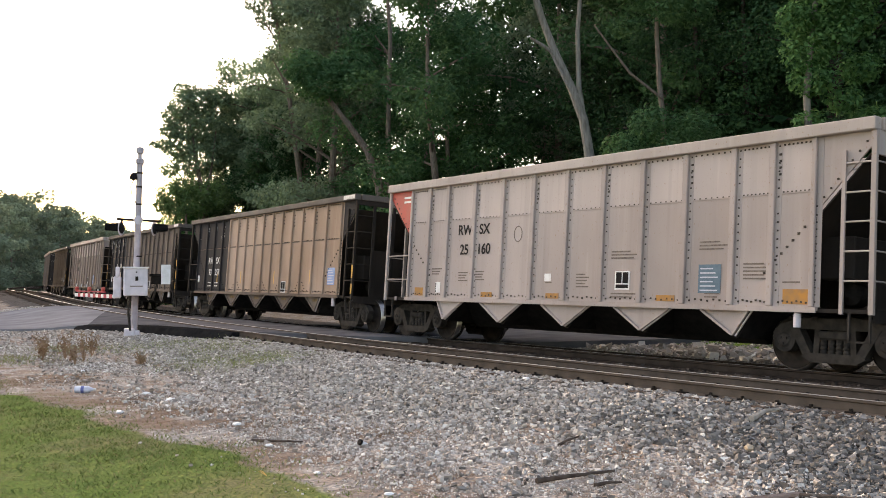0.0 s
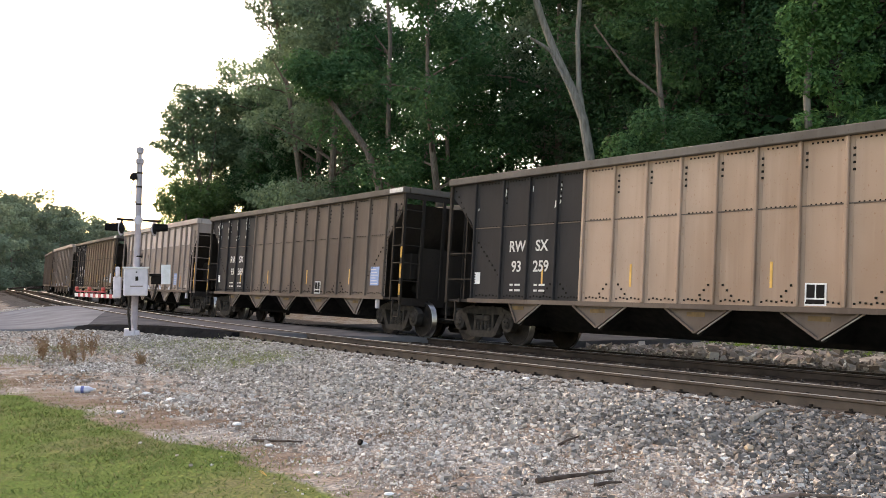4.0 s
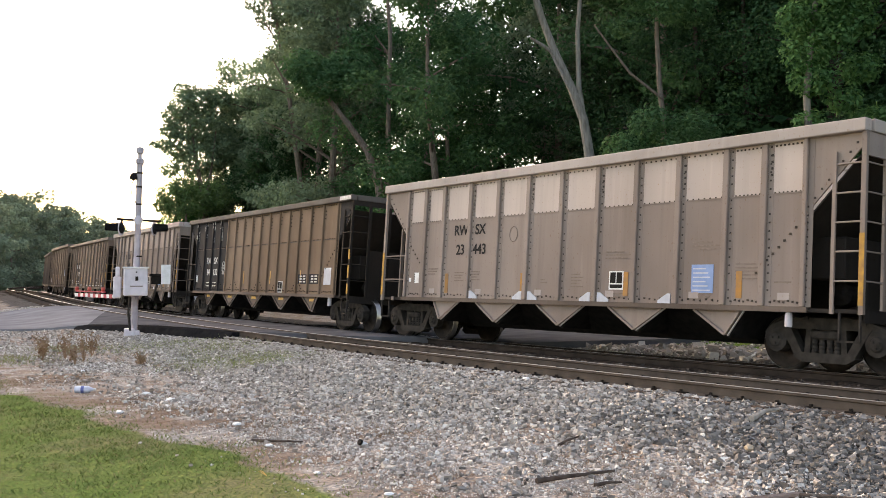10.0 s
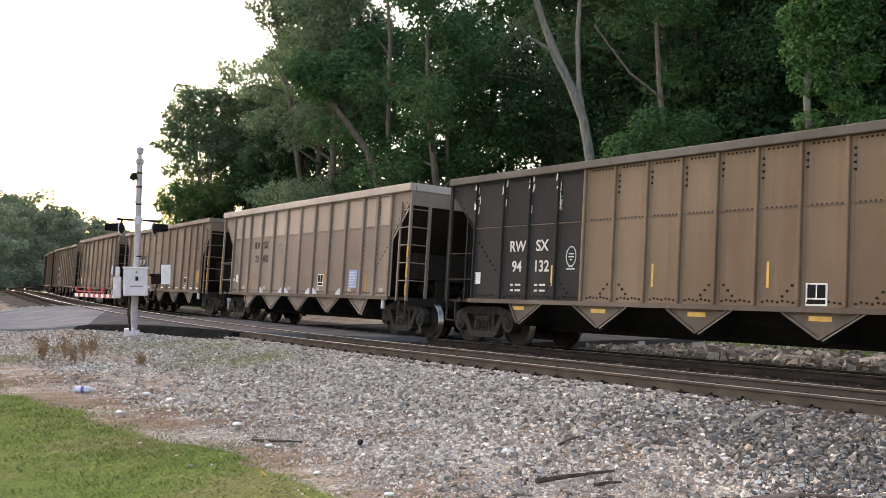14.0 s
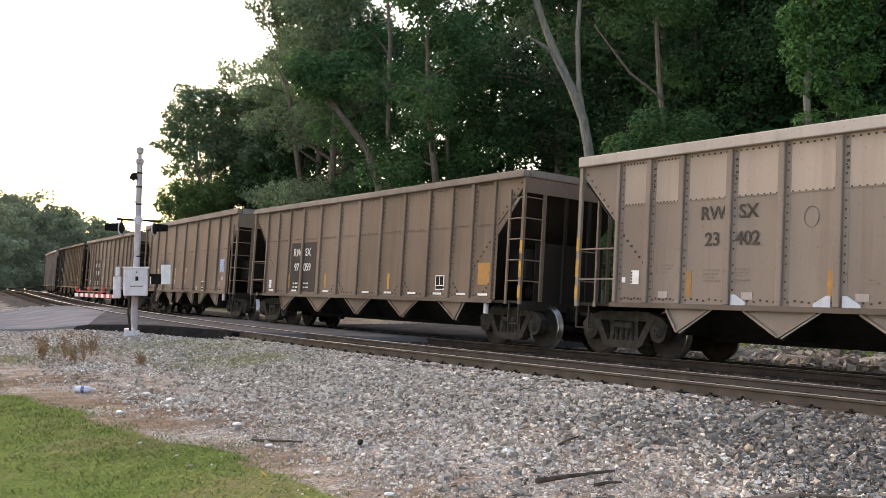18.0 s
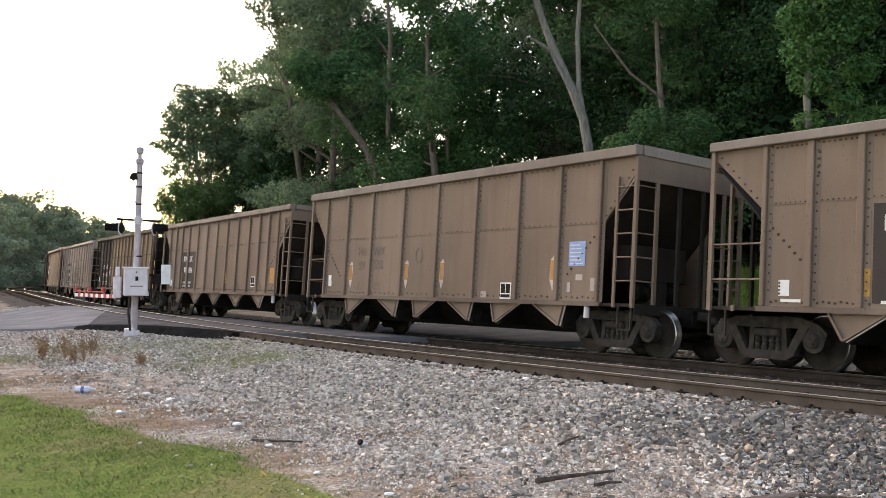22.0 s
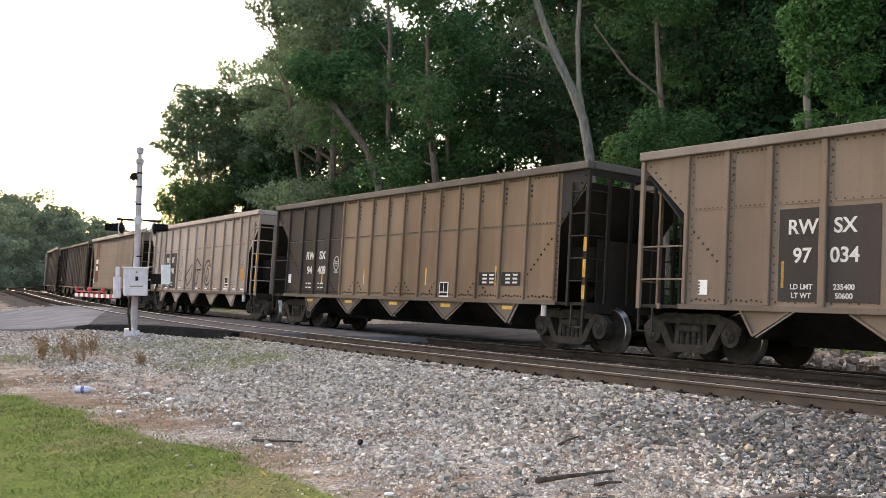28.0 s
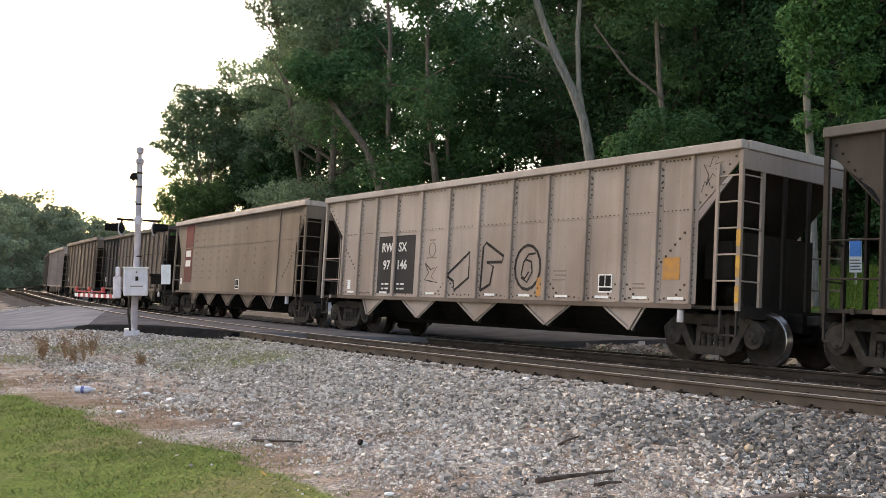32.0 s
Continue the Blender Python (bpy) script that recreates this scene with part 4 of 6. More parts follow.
            if e == side:
                grab = shared(("grab_rail", key), lambda: tube(bmesh.new(), [(-(half - xb) / 2, 0, 0), ((half - xb) / 2, 0, 0)], [0.016, 0.016], 6))
                for z in (1.46, 2.06):
                    part("grab_rail", grab, trim, car, at=pose(e * (half + xb) / 2, y, z))
            for k in range(5 if e == -side else 0):
                part("rung", rung, trim, ladder, at=pose(e * (half - 0.29), y, 1.43 + k * (0.455 if e == -side else 0.6)))
            end_rung = shared(("end_rung", key), lambda: tube(bmesh.new(), [(0, -0.28, 0), (0, 0.28, 0)], [0.015, 0.015], 6))
            for k in range(5 if e == -side else 2):
                part("end_rung", end_rung, trim, car, at=pose(e * (half - 0.02), side * 1.25, 1.43 + k * (0.455 if e == -side else 0.6)))
            part("stirrup", shared(("stirrup", key, e, side), lambda: boxes((e * (half - 0.06) - 0.015, e * (half - 0.06) + 0.015, y - 0.02, y + 0.02, 0.5, 0.94), (e * (half - 0.4) - 0.015, e * (half - 0.4) + 0.015, y - 0.02, y + 0.02, 0.5, 0.94), (min(e * (half - 0.06), e * (half - 0.4)), max(e * (half - 0.06), e * (half - 0.4)), y - 0.02, y + 0.02, 0.49, 0.52))), M["truck"], car)
    # hoppers below the sill, underbody shade put into the black inner parts
    step = 2.42 if half > 7 else 2.1
    pairs = [-4.3, -1.85, -0.85, 1.38, 2.4, 4.55]
    for k in range(6 if kind == "broad" else 5):
        x = (k - 2) * step
        wl, wr = (0.25 if k == 0 else 0.68), (0.3 if k == 4 else 0.68)
        if kind == "broad":
            x = pairs[k]
            wl, wr = ((0.12, 0.8), (0.8, 0.12))[k % 2]
        def wedge():
            bm = prism(bmesh.new(), [(x - wl, 0.95), (x + wr, 0.95), (x + 0.03, 0.54), (x - 0.03, 0.54)], "y", -1.46, -1.42)
            for sg in (-1, 1):
                beam(bm, (x + (wr if sg > 0 else -wl), -1.48, 0.93), (x, -1.48, 0.52), 0.05, 0.04)
            return bm
        hp = part("hopper_bay", shared(("hopper_bay", key, k), wedge), PAINT["umber"] if spec.get("rear") or kind == "smooth" else body, car)
        part("bay_flange", shared(("bay_flange", key, k), lambda: beam(bmesh.new(), (x + wr + 0.08, -1.47, 0.935), (x + 0.06, -1.47, 0.5), 0.03, 0.02)), PAINT["cap_pale"], hp, "pale flange along the bay edge")
        part("hopper_bay", shared(("far_bay", key, k), lambda: prism(bmesh.new(), [(x - wl, 0.95), (x + wr, 0.95), (x + 0.03, 0.54), (x - 0.03, 0.54)], "y", 1.42, 1.46)), PAINT["umber"] if spec.get("rear") else body, car)
        part("chute", shared(("chute", key, k), lambda: prism(bmesh.new(), [(x - wl + 0.02, 0.95), (x + wr - 0.02, 0.95), (x + 0.03, 0.47), (x - 0.03, 0.47)], "y", -1.36, 1.36)), M["black"], car, "hopper chute blackened for underbody shade")
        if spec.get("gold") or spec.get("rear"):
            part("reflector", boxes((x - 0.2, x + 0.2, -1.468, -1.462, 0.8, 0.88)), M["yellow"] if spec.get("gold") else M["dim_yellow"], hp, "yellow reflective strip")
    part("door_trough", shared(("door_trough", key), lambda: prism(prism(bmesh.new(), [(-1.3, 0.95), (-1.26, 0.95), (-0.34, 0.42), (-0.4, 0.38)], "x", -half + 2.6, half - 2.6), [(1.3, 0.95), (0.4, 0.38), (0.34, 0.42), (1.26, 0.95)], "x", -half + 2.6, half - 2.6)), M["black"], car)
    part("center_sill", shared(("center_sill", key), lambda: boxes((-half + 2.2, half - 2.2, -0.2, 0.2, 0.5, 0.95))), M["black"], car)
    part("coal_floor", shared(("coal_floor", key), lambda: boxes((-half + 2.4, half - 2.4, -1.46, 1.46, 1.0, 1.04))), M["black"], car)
    tc = half - 0.92
    truck(car, -tc)
    truck(car, tc)
    # reflectors, placards, marks
    for e in (-1, 1):
        for z in ((1.06, 2.16),) if spec["body"] == "pink" else ((1.06, 1.34), (1.5, 1.86), (2.02, 2.3)):
            if spec.get("text") and not spec.get("streak") and not spec.get("flash") and kind != "broad" and (e > 0 or spec["body"] in ("umber", "pink", "cocoa")) and not (spec.get("tips") and z[0] > 1.6):
                part("reflector", boxes((e * (half - 0.045) - 0.043, e * (half - 0.045) + 0.043, -1.568, -1.561, *z)), M["old_yellow"], car, "yellow reflective strip")
    part("bearing_cap", lathe(bmesh.new(), [(0.05, 0.69), (0.06, 0.7), (0.06, 0.91), (0.045, 0.93)], "z", 10, (half - 1.345, -1.45, 0)), M["silver"], car, "pale grey round bracket")
    fixed = set(car.children)
    tx, tag, grid, tick = {"plate": ((-4.74, -3.95, 2.07, 1.63), (-6.1, 1.49), (2.52, 1.22), (6.05, 1.57)), "wide": ((-3.79, -3.05, 2.19, 1.73), (-5.74, 1.32), (4.33, 1.38), (6.13, 1.61)),
                           "ribbed": ((-3.43, -2.7, 2.51, 2.05), (-5.2, 1.5) if spec.get("flash") is None else (-4.42, 1.27), (1.65, 1.44), (3.72, 1.49)), "broad": ((-3.45, -2.56, 2.11, 1.74), (-5.24, 1.45), (2.95, 1.21), (5.21, 2.0)), "smooth": ((0, 0, 0, 0), (-5.9, 1.4), (1.0, 1.3), (5.4, 1.4))}[kind]
    plate("placard", car, tag[0] - 0.1, tag[0] + 0.1, tag[1] - 0.13, tag[1] + 0.13, M["white"], "small white tag")
    for k in range(4):
        plate("stencil", car, tag[0] - 0.095, tag[0] - 0.065, tag[1] - 0.11 + k * 0.058, tag[1] - 0.075 + k * 0.058, M["ink"], "printed block", 0.011)
    if spec.get("text"):
        a, b, c, d = spec["text"]
        ink = M[spec["ink"]]
        size = 0.33
        if spec.get("sign"):
            plate("sign_panel", car, -4.22, -3.5, 1.1, 2.6, PAINT[spec["sign"]], "dark painted number panel")
            plate("sign_panel", car, -3.35, -2.47, 1.1, 2.6, PAINT[spec["sign"]], "dark painted number panel")
        for k, (upper, lower) in enumerate(((a, c), (b, d))):
            writing(upper, size, ink, car, pose(tx[k], -1.511, tx[2], 90))
            writing(lower, size, ink, car, pose(tx[k], -1.511, tx[3], 90))
            if c == "97" and d == "034":
                for z, small in ((1.3, ("LD LMT", "235400")[k]), (1.16, ("LT WT", "50600")[k])):
                    writing(small, 0.12, ink, car, pose(tx[k], -1.514, z, 90))
                continue
            if kind == "ribbed":
                continue
            for z in (1.32, 1.2):
                for u, w in ((-0.14, 0.05), (0.06, 0.09)):
                    plate("stencil", car, tx[k] + u - w, tx[k] + u + w, z, z + 0.042, ink, "small stencilled line", 0.012)
    gx, gzz = grid
    frame_ob = plate("placard", car, gx - 0.19, gx + 0.19, gzz - 0.18, gzz + 0.18, M["white"], "white framed stencil box")
    for dx in (-0.085, 0.085):
        part("stencil", boxes((gx + dx - 0.072, gx + dx + 0.072, -1.514, -1.51, gzz - 0.055, gzz + 0.155)), M["black"], frame_ob)
    part("stencil", boxes((gx - 0.16, gx + 0.16, -1.514, -1.51, gzz - 0.15, gzz - 0.08)), M["black"], frame_ob)
    card = spec.get("card")
    if card:
        cx = tick[0]
        mat = {"blue": M["blue"], "teal": M["teal"], "pale": M["pale_blue"], "orange": M["orange"], "yellow": M["yellow"]}[card]
        cz = tick[1] - 0.27
        pl = plate("placard", car, cx - 0.24, cx + 0.24, cz, cz + 0.5, mat, {"blue": "light blue printed placard", "teal": "dull blue-grey printed placard", "pale": "pale blue printed placard", "orange": "faded orange placard", "yellow": "yellow placard"}[card])
        if card in ("blue", "pale", "teal"):
            for k in range(6):
                part("stencil", boxes((cx - 0.2, cx + 0.18 - 0.05 * (k % 3), -1.514, -1.51, cz + 0.035 + k * 0.076, cz + 0.058 + k * 0.076)), M["pale_blue"], pl)
    if spec.get("dashes"):
        for i in range(nb):
            if i % 2 == 0 or i > 6:
                plate("reflective_dash", car, xs[i] + 0.35, xs[i] + 0.72, 1.09, 1.14, M["white"], "white reflective dash", 0.016)
    if spec.get("low"):
        for i in range(1, nb, 2):
            plate("patch", car, xs[i] + 0.3, xs[i] + 0.52, 1.12, 1.24, PAINT["pale"], "worn pale patch")
        for x in (-3.92, -1.14, 1.9, 4.5):
            plate("reflector", car, x - 0.06, x + 0.06, 1.14, 1.6, M["orange"], "worn orange vertical strip")
        plate("placard", car, -5.53, -5.44, 1.4, 1.5, M["white"], "small white tag")
        if spec.get("brackets"):
            for i, m in ((3, 1), (5, -1), (5, 1), (7, -1), (7, 1), (9, -1)):
                x = xs[i] + m * 0.1
                part("bracket", prism(bmesh.new(), [(x, 1.02), (x + 0.3 * m, 1.02), (x + 0.3 * m, 1.07), (x + 0.08 * m, 1.2), (x, 1.2)][::m], "y", -1.53, -1.512), M["pale_blue"], car, "pale grey repair bracket")
    if kind == "ribbed" and spec.get("text"):
        # small stencilled data lines, black on the pale car, worn on the tan ones
        line = M["faded"] if spec["body"] == "pale" else M["worn_line"]
        for x, z, w, n in ((3.78, 1.98, 0.3, 3), (3.78, 1.14, 0.16, 2), (1.68, 1.86, 0.34, 3), (1.68, 1.11, 0.32, 2), (0.56, 1.3, 0.18, 5), (4.7, 1.46, 0.28, 5), (-2.8, 1.44, 0.16, 4), (-3.43, 1.42, 0.18, 4), (-4.5, 1.58, 0.2, 3), (-0.45, 1.38, 0.1, 2), (5.35, 1.4, 0.16, 1)):
            for k in range(n):
                u = w * (0.72 + 0.28 * ((k * 7 + int(x * 10)) % 3) / 2)
                part("stencil", boxes((x - w, x - w + 2 * u, -1.508, -1.503, z + k * 0.062, z + k * 0.062 + 0.026)), line, car, "small stencilled line")
        ring = bmesh.new()
        tube(ring, [(-1.51 + 0.13 * math.cos(u * 0.314), -1.503, 2.46 + 0.17 * math.sin(u * 0.314)) for u in range(21)], [0.009] * 21, 4)
        part("round_mark", ring, line, car, "faint ring mark")
        if spec["body"] == "pale":
            for x, w in ((-0.32, 0.2), (2.73, 0.22), (-2.52, 0.2)):
                plate("stain", car, x - w, x + w, 1.06, 1.17, M["orange"], "orange rust-stained patch")
    if kind == "plate" and spec.get("text") or spec.get("streak"):
        for x in (-3.62, -0.87, 1.62, 4.1) if spec.get("strip") else (-3.9, -1.4, 1.7, 4.55) if kind == "plate" else (-1.07, 1.44, -4.14):
            plate("reflector", car, x - 0.025, x + 0.025, 1.32, 1.75, M["yellow"], "vertical yellow strip")
    for x in spec.get("worn_strips", ()):
        plate("reflector", car, x - 0.05, x + 0.05, 1.2, 1.62, M["old_yellow"], "worn dull yellow vertical strip")
    if spec.get("flash"):
        plate("placard", car, -0.58, -0.38, 1.42, 1.58, M["white"], "small white tag")
        plate("placard", car, -5.4, -5.02, 1.06, 1.26, M["orange"], "orange rust-stained patch")
        plate("placard", car, 5.2, 5.75, 1.06, 1.3, M["orange"], "orange rust-stained patch")
        plate("stencil_bar", car, -xb - 0.42, -xb - 0.1, 3.42, 3.47, M["white"], "white stencilled bar")
        plate("stencil_bar", car, -xb - 0.42, -xb - 0.1, 3.53, 3.58, M["white"], "white stencilled bar")
    if spec.get("gold"):
        for x in (4.25, 5.1):
            pl = plate("sign_panel", car, x - 0.33, x + 0.33, 1.32, 1.62, PAINT["dark"], "dark stencil panel")
            for k in range(3):
                for dx in (-0.18, 0.08):
                    part("stencil", boxes((x + dx, x + dx + 0.16, -1.515, -1.511, 1.37 + k * 0.085, 1.41 + k * 0.085)), M["chalk"], pl)
        bm = bmesh.new()
        tube(bm, [(-3.06 + 0.14 * math.cos(u * 0.314), -1.503, 1.93 + 0.2 * math.sin(u * 0.314)) for u in range(21)], [0.013] * 21, 4)
        for z, w in ((1.97, 0.07), (1.91, 0.08), (1.85, 0.03), (1.66, 0.12), (1.71, 0.06)):
            plate("stencil", car, -3.06 - w, -3.06 + w, z, z + 0.025, M["chalk"], "small stencilled line")
        part("round_mark", bm, M["chalk"], car, "faint white ring mark")
    if spec.get("rear") == "dark" and spec.get("text"):
        rng = random.Random(int(spec["text"][3]))
        for i in (0, 1, 2, 3):
            for k in range(rng.randint(5, 9) if spec["body"] == "umber" or spec.get("strip") else rng.randint(1, 4)):
                z = zt - 0.12 - 0.75 * rng.random() ** 1.6
                h = 0.05 + 0.16 * rng.random()
                w = 0.012 + 0.02 * rng.random()
                x = xs[i] + rng.uniform(-0.02, 0.02)
                front = rng.random() < 0.6
                x, y = (x, -1.5 - pd) if front else (x + 0.06 + 0.05 * rng.random(), -1.506)
                pts = [(x - w, z), (x + w * 0.4, z + h * 0.1), (x + w, z + h * 0.45), (x + w * 0.5, z + h), (x - w * 0.6, z + h * 0.9), (x - w * 0.4, z + h * 0.5)]
                part("paint_chip", prism(bmesh.new(), pts, "y", y - 0.004, y - 0.001), M["chalk"], car, "flake of pale bare paint")
        if spec["body"] == "umber":
            for cx, cz, r in ((-6.55, 3.5, 0.07), (-6.54, 3.36, 0.06), (-6.57, 3.2, 0.075), (-6.76, 3.46, 0.04), (-6.68, 3.38, 0.03), (-6.53, 3.05, 0.03)):
                pts = [(cx + r * (0.5 + 0.5 * rng.random()) * math.cos(a * 0.7), cz + r * (0.9 + 0.7 * rng.random()) * math.sin(a * 0.7)) for a in range(9)]
                part("paint_chip", prism(bmesh.new(), pts, "y", -1.506, -1.502), M["chalk"], car, "flake of pale bare paint")
        part("paint_chip", boxes((half - 0.75, half - 0.05, -1.625, -1.621, zt + 0.03, top - 0.02)), M["chalk"], car, "pale scraped patch")
    if spec.get("bars"):
        for x in (-4.02, -1.16, 0.44, 4.5):
            part("stain", prism(bmesh.new(), [(x - 0.1, 1.45), (x, 1.22), (x + 0.07, 1.4), (x + 0.09, 1.9), (x + 0.02, 1.96), (x - 0.08, 1.88)], "y", -1.505, -1.502), PAINT["bright"], car, "pale scuffed patch")
            plate("stain", car, x - 0.08, x + 0.06, 1.45, 1.86, M["orange"], "worn orange reflective strip")
        ring = bmesh.new()
        tube(ring, [(-0.6 + 0.15 * math.cos(u * 0.314), -1.503, 2.06 + 0.18 * math.sin(u * 0.314)) for u in range(21)], [0.01] * 21, 4)
        part("round_mark", ring, M["worn_line"], car, "faint ring mark")
        plate("placard", car, -5.3, -5.12, 1.27, 1.43, M["white"], "small white tag")
        for x, z, w, h in ((5.73, 1.36, 0.1, 0.13), (2.15, 1.12, 0.1, 0.07), (5.3, 1.5, 0.1, 0.06), (5.0, 1.3, 0.05, 0.1)):
            plate("placard", car, x - w, x + w, z - h, z + h, PAINT["pale"], "worn pale patch")
    if kind == "smooth":
        plate("band", car, -xb + 0.6, -xb + 1.6, 1.35, 3.7, PAINT["maroon"], "maroon band with white lettering", 0.01)
        for z in (2.4, 2.0):
            plate("stencil", car, -xb + 0.75, -xb + 1.4, z, z + 0.25, M["chalk"], "white lettering", 0.018)
        for x in (xb - 1.4,):
            part("post", boxes((x - 0.04, x + 0.04, -1.53, -1.5, 1.02, zt)), PAINT["clay"], car)
        part("seam", boxes((-xb, xb, -1.515, -1.5, 2.73, 2.77)), PAINT["clay"], car)
        bm = bmesh.new()
        for i in range(9):
            for j in range(9):
                x, z = -xb + 2.0 + i * 0.95, 1.5 + j * 0.25
                box(bm, x - 0.12, x + 0.12, -1.508, -1.5, z, z + 0.06)
        part("slot", bm, M["faded"], car, "rows of small dark slots")["kind"] = "stuff"
        part("eave", prism(prism(bmesh.new(), [(-1.5, 3.55), (-1.5, 3.78), (-1.3, 4.02), (-1.28, 3.98)], "x", -half + 0.4, half - 0.4), [(1.5, 3.55), (1.28, 3.98), (1.3, 4.02), (1.5, 3.78)], "x", -half + 0.4, half - 0.4), body, car, "sloping eave")
    if spec.get("scrawl"):
        def stroke(pts, closed=True, w=0.068):
            bm = bmesh.new()
            pts = pts + pts[:1] if closed else pts
            tube(bm, [(p[0], 0, p[1]) for p in pts], [w / 2] * len(pts), 6)
            for v in bm.verts:
                v.co.y = -1.506 + v.co.y * 0.1
            part("scrawl", bm, M["ink"], car, "black drawn outline")
        x5, x6, x7 = -1.0, 0.17, 1.46
        stroke([(x5 - 0.05, 1.55), (x5 + 0.85, 2.1), (x5 + 0.85, 1.5), (x5 + 0.3, 1.2), (x5 + 0.25, 1.42)])
        stroke([(x6 + 0.15, 1.2), (x6 + 0.2, 2.2), (x6 + 0.3, 2.3), (x6 + 0.95, 1.98), (x6 + 0.9, 1.85), (x6 + 0.35, 1.85), (x6 + 0.6, 1.75), (x6 + 0.5, 1.35)])
        stroke([(x7 + 0.5 + 0.42 * math.cos(a * 0.4), 1.72 + 0.48 * math.sin(a * 0.4)) for a in range(16)])
        stroke([(x7 + 0.75, 2.02), (x7 + 0.52, 2.0), (x7 + 0.36, 1.82), (x7 + 0.3, 1.55), (x7 + 0.42, 1.48), (x7 + 0.55, 1.62)], False, 0.045)
        stroke([(x7 + 0.4, 1.9), (x7 + 0.62, 1.84), (x7 + 0.66, 1.62), (x7 + 0.5, 1.4), (x7 + 0.3, 1.5)], False, 0.045)
        stroke([(-1.98, 1.86), (-1.72, 1.7), (-1.45, 1.78), (-1.7, 1.52), (-1.4, 1.38), (-1.75, 1.42), (-1.98, 1.45), (-1.8, 1.62)], True, 0.03)
        ring = [(-1.7 + 0.14 * math.cos(a * 0.45), 2.2 + 0.17 * math.sin(a * 0.45)) for a in range(14)]
        tube_ring = bmesh.new()
        tube(tube_ring, [(x, -1.503, z) for x, z in ring + ring[:1]], [0.01] * 15, 4)
        part("round_mark", tube_ring, M["worn_line"], car, "faint ring mark")
        for x, z, w in ((-1.7, 1.98, 0.2), (-1.7, 2.42, 0.12), (3.0, 1.62, 0.2), (3.02, 1.53, 0.16), (2.98, 1.44, 0.2), (5.2, 1.36, 0.14), (5.22, 1.28, 0.17), (-5.3, 1.5, 0.15)):
            part("stencil", boxes((x - w, x + w, -1.507, -1.503, z, z + 0.03)), M["worn_line"], car, "small stencilled line")
        plate("stain", car, 5.8, 6.2, 1.45, 1.86, M["orange"], "orange stain")
        plate("stain", car, 2.28, 2.46, 1.1, 1.5, M["orange"], "orange stain")
        stroke([(6.72, 3.12), (6.86, 3.32), (7.02, 3.2), (6.94, 3.4), (7.1, 3.52), (6.9, 3.48), (6.98, 3.6), (6.86, 3.62), (6.8, 3.45), (6.66, 3.5), (6.78, 3.3)], True, 0.018)
        stroke([(6.62, 3.0), (6.7, 3.2), (6.82, 3.08), (6.76, 3.26)], False, 0.016)
    if kind != "smooth":
        for ob in set(car.children) - fixed:
            if ob.name.split(".")[0] in ("placard", "lettering", "stencil", "sign_panel", "round_mark", "scrawl", "stain", "reflector"):
                ob.matrix_basis = Matrix.Translation((-0.02 if kind == "ribbed" else -0.15, 0, 0)) @ ob.matrix_basis
    TRAIN.append((car, spec))
    return car


M["teal"] = material("dull_blue_placard", (0.14, 0.2, 0.245), 0.7, 0, (0.11, 0.165, 0.21), 9, 4, 0.05, 60)
M["pale_blue"] = material("pale_placard", (0.5, 0.53, 0.6), 0.6, 0, (0.44, 0.46, 0.52), 9, 4, 0.05, 60)
for spec in CARS:
    hopper_car(spec)


# ---- trees ----
def leaves_mesh(name, centers, radii, count, size, rng, flat=0.75):
    """Many small leaf blades in clumps."""
    centers, radii = np.array(centers), np.array(radii)
    pick = rng.choice(len(centers), count, p=radii ** 2 / (radii ** 2).sum())
    d = rng.normal(size=(count, 3))
    d /= np.linalg.norm(d, axis=1)[:, None]
    r = radii[pick] * rng.uniform(0.35, 1.0, count) ** 0.6
    c = centers[pick] + d * r[:, None] * [1, 1, flat]
    nrm = d * 0.6 + rng.normal(size=(count, 3)) * 0.6 + [0, 0, 0.7]
    nrm /= np.linalg.norm(nrm, axis=1)[:, None]
    a = np.cross(nrm, rng.normal(size=(count, 3)))
    a /= np.linalg.norm(a, axis=1)[:, None]
    b = np.cross(nrm, a)
    sz = size * rng.uniform(0.6, 1.3, count)[:, None]
    v = np.stack([c - a * sz, c - b * sz * 0.55 + nrm * sz * 0.12, c + a * sz, c + b * sz * 0.55 + nrm * sz * 0.12], 1).reshape(-1, 3)
    q = np.arange(count * 4).reshape(-1, 4)
    me = bpy.data.meshes.new(name)
    me.from_pydata(v.tolist(), [], q.tolist())
    me.materials.append(None)
    return me


def make_tree(name, h, spread, leaves, size, seed, leaf, bark, label, category="tree", clear=0.3, limbs=9, trunk_r=None, clumps=26, group="trees of the wood", full=1.0):
    rng = np.random.default_rng(seed)
    root = tagged(new(name), label, category, group)
    tr = trunk_r or h * 0.016
    bend = rng.normal(0, 0.03 * h, 2)
    def stem(f):
        return Vector((bend[0] * math.sin(f * 2.2), bend[1] * math.sin(f * 1.7), h * f - 0.3))
    bm = tube(bmesh.new(), [stem(f) for f in np.linspace(0, 0.92, 9)], list(np.linspace(tr, tr * 0.2, 9)), 8)
    cents, rads = [], []
    for k in range(limbs):
        f = clear + (0.9 - clear) * (k + rng.uniform(0.1, 0.9)) / limbs
        az = k * 2.4 + rng.uniform(-0.4, 0.4)
        ln = spread * (1.15 - 0.75 * full * max(0, (f - clear) / (1 - clear)) ** 1.5) * rng.uniform(0.7, 1.1)
        p0 = stem(f)
        d = Vector((math.cos(az), math.sin(az), rng.uniform(0.2, 0.7)))
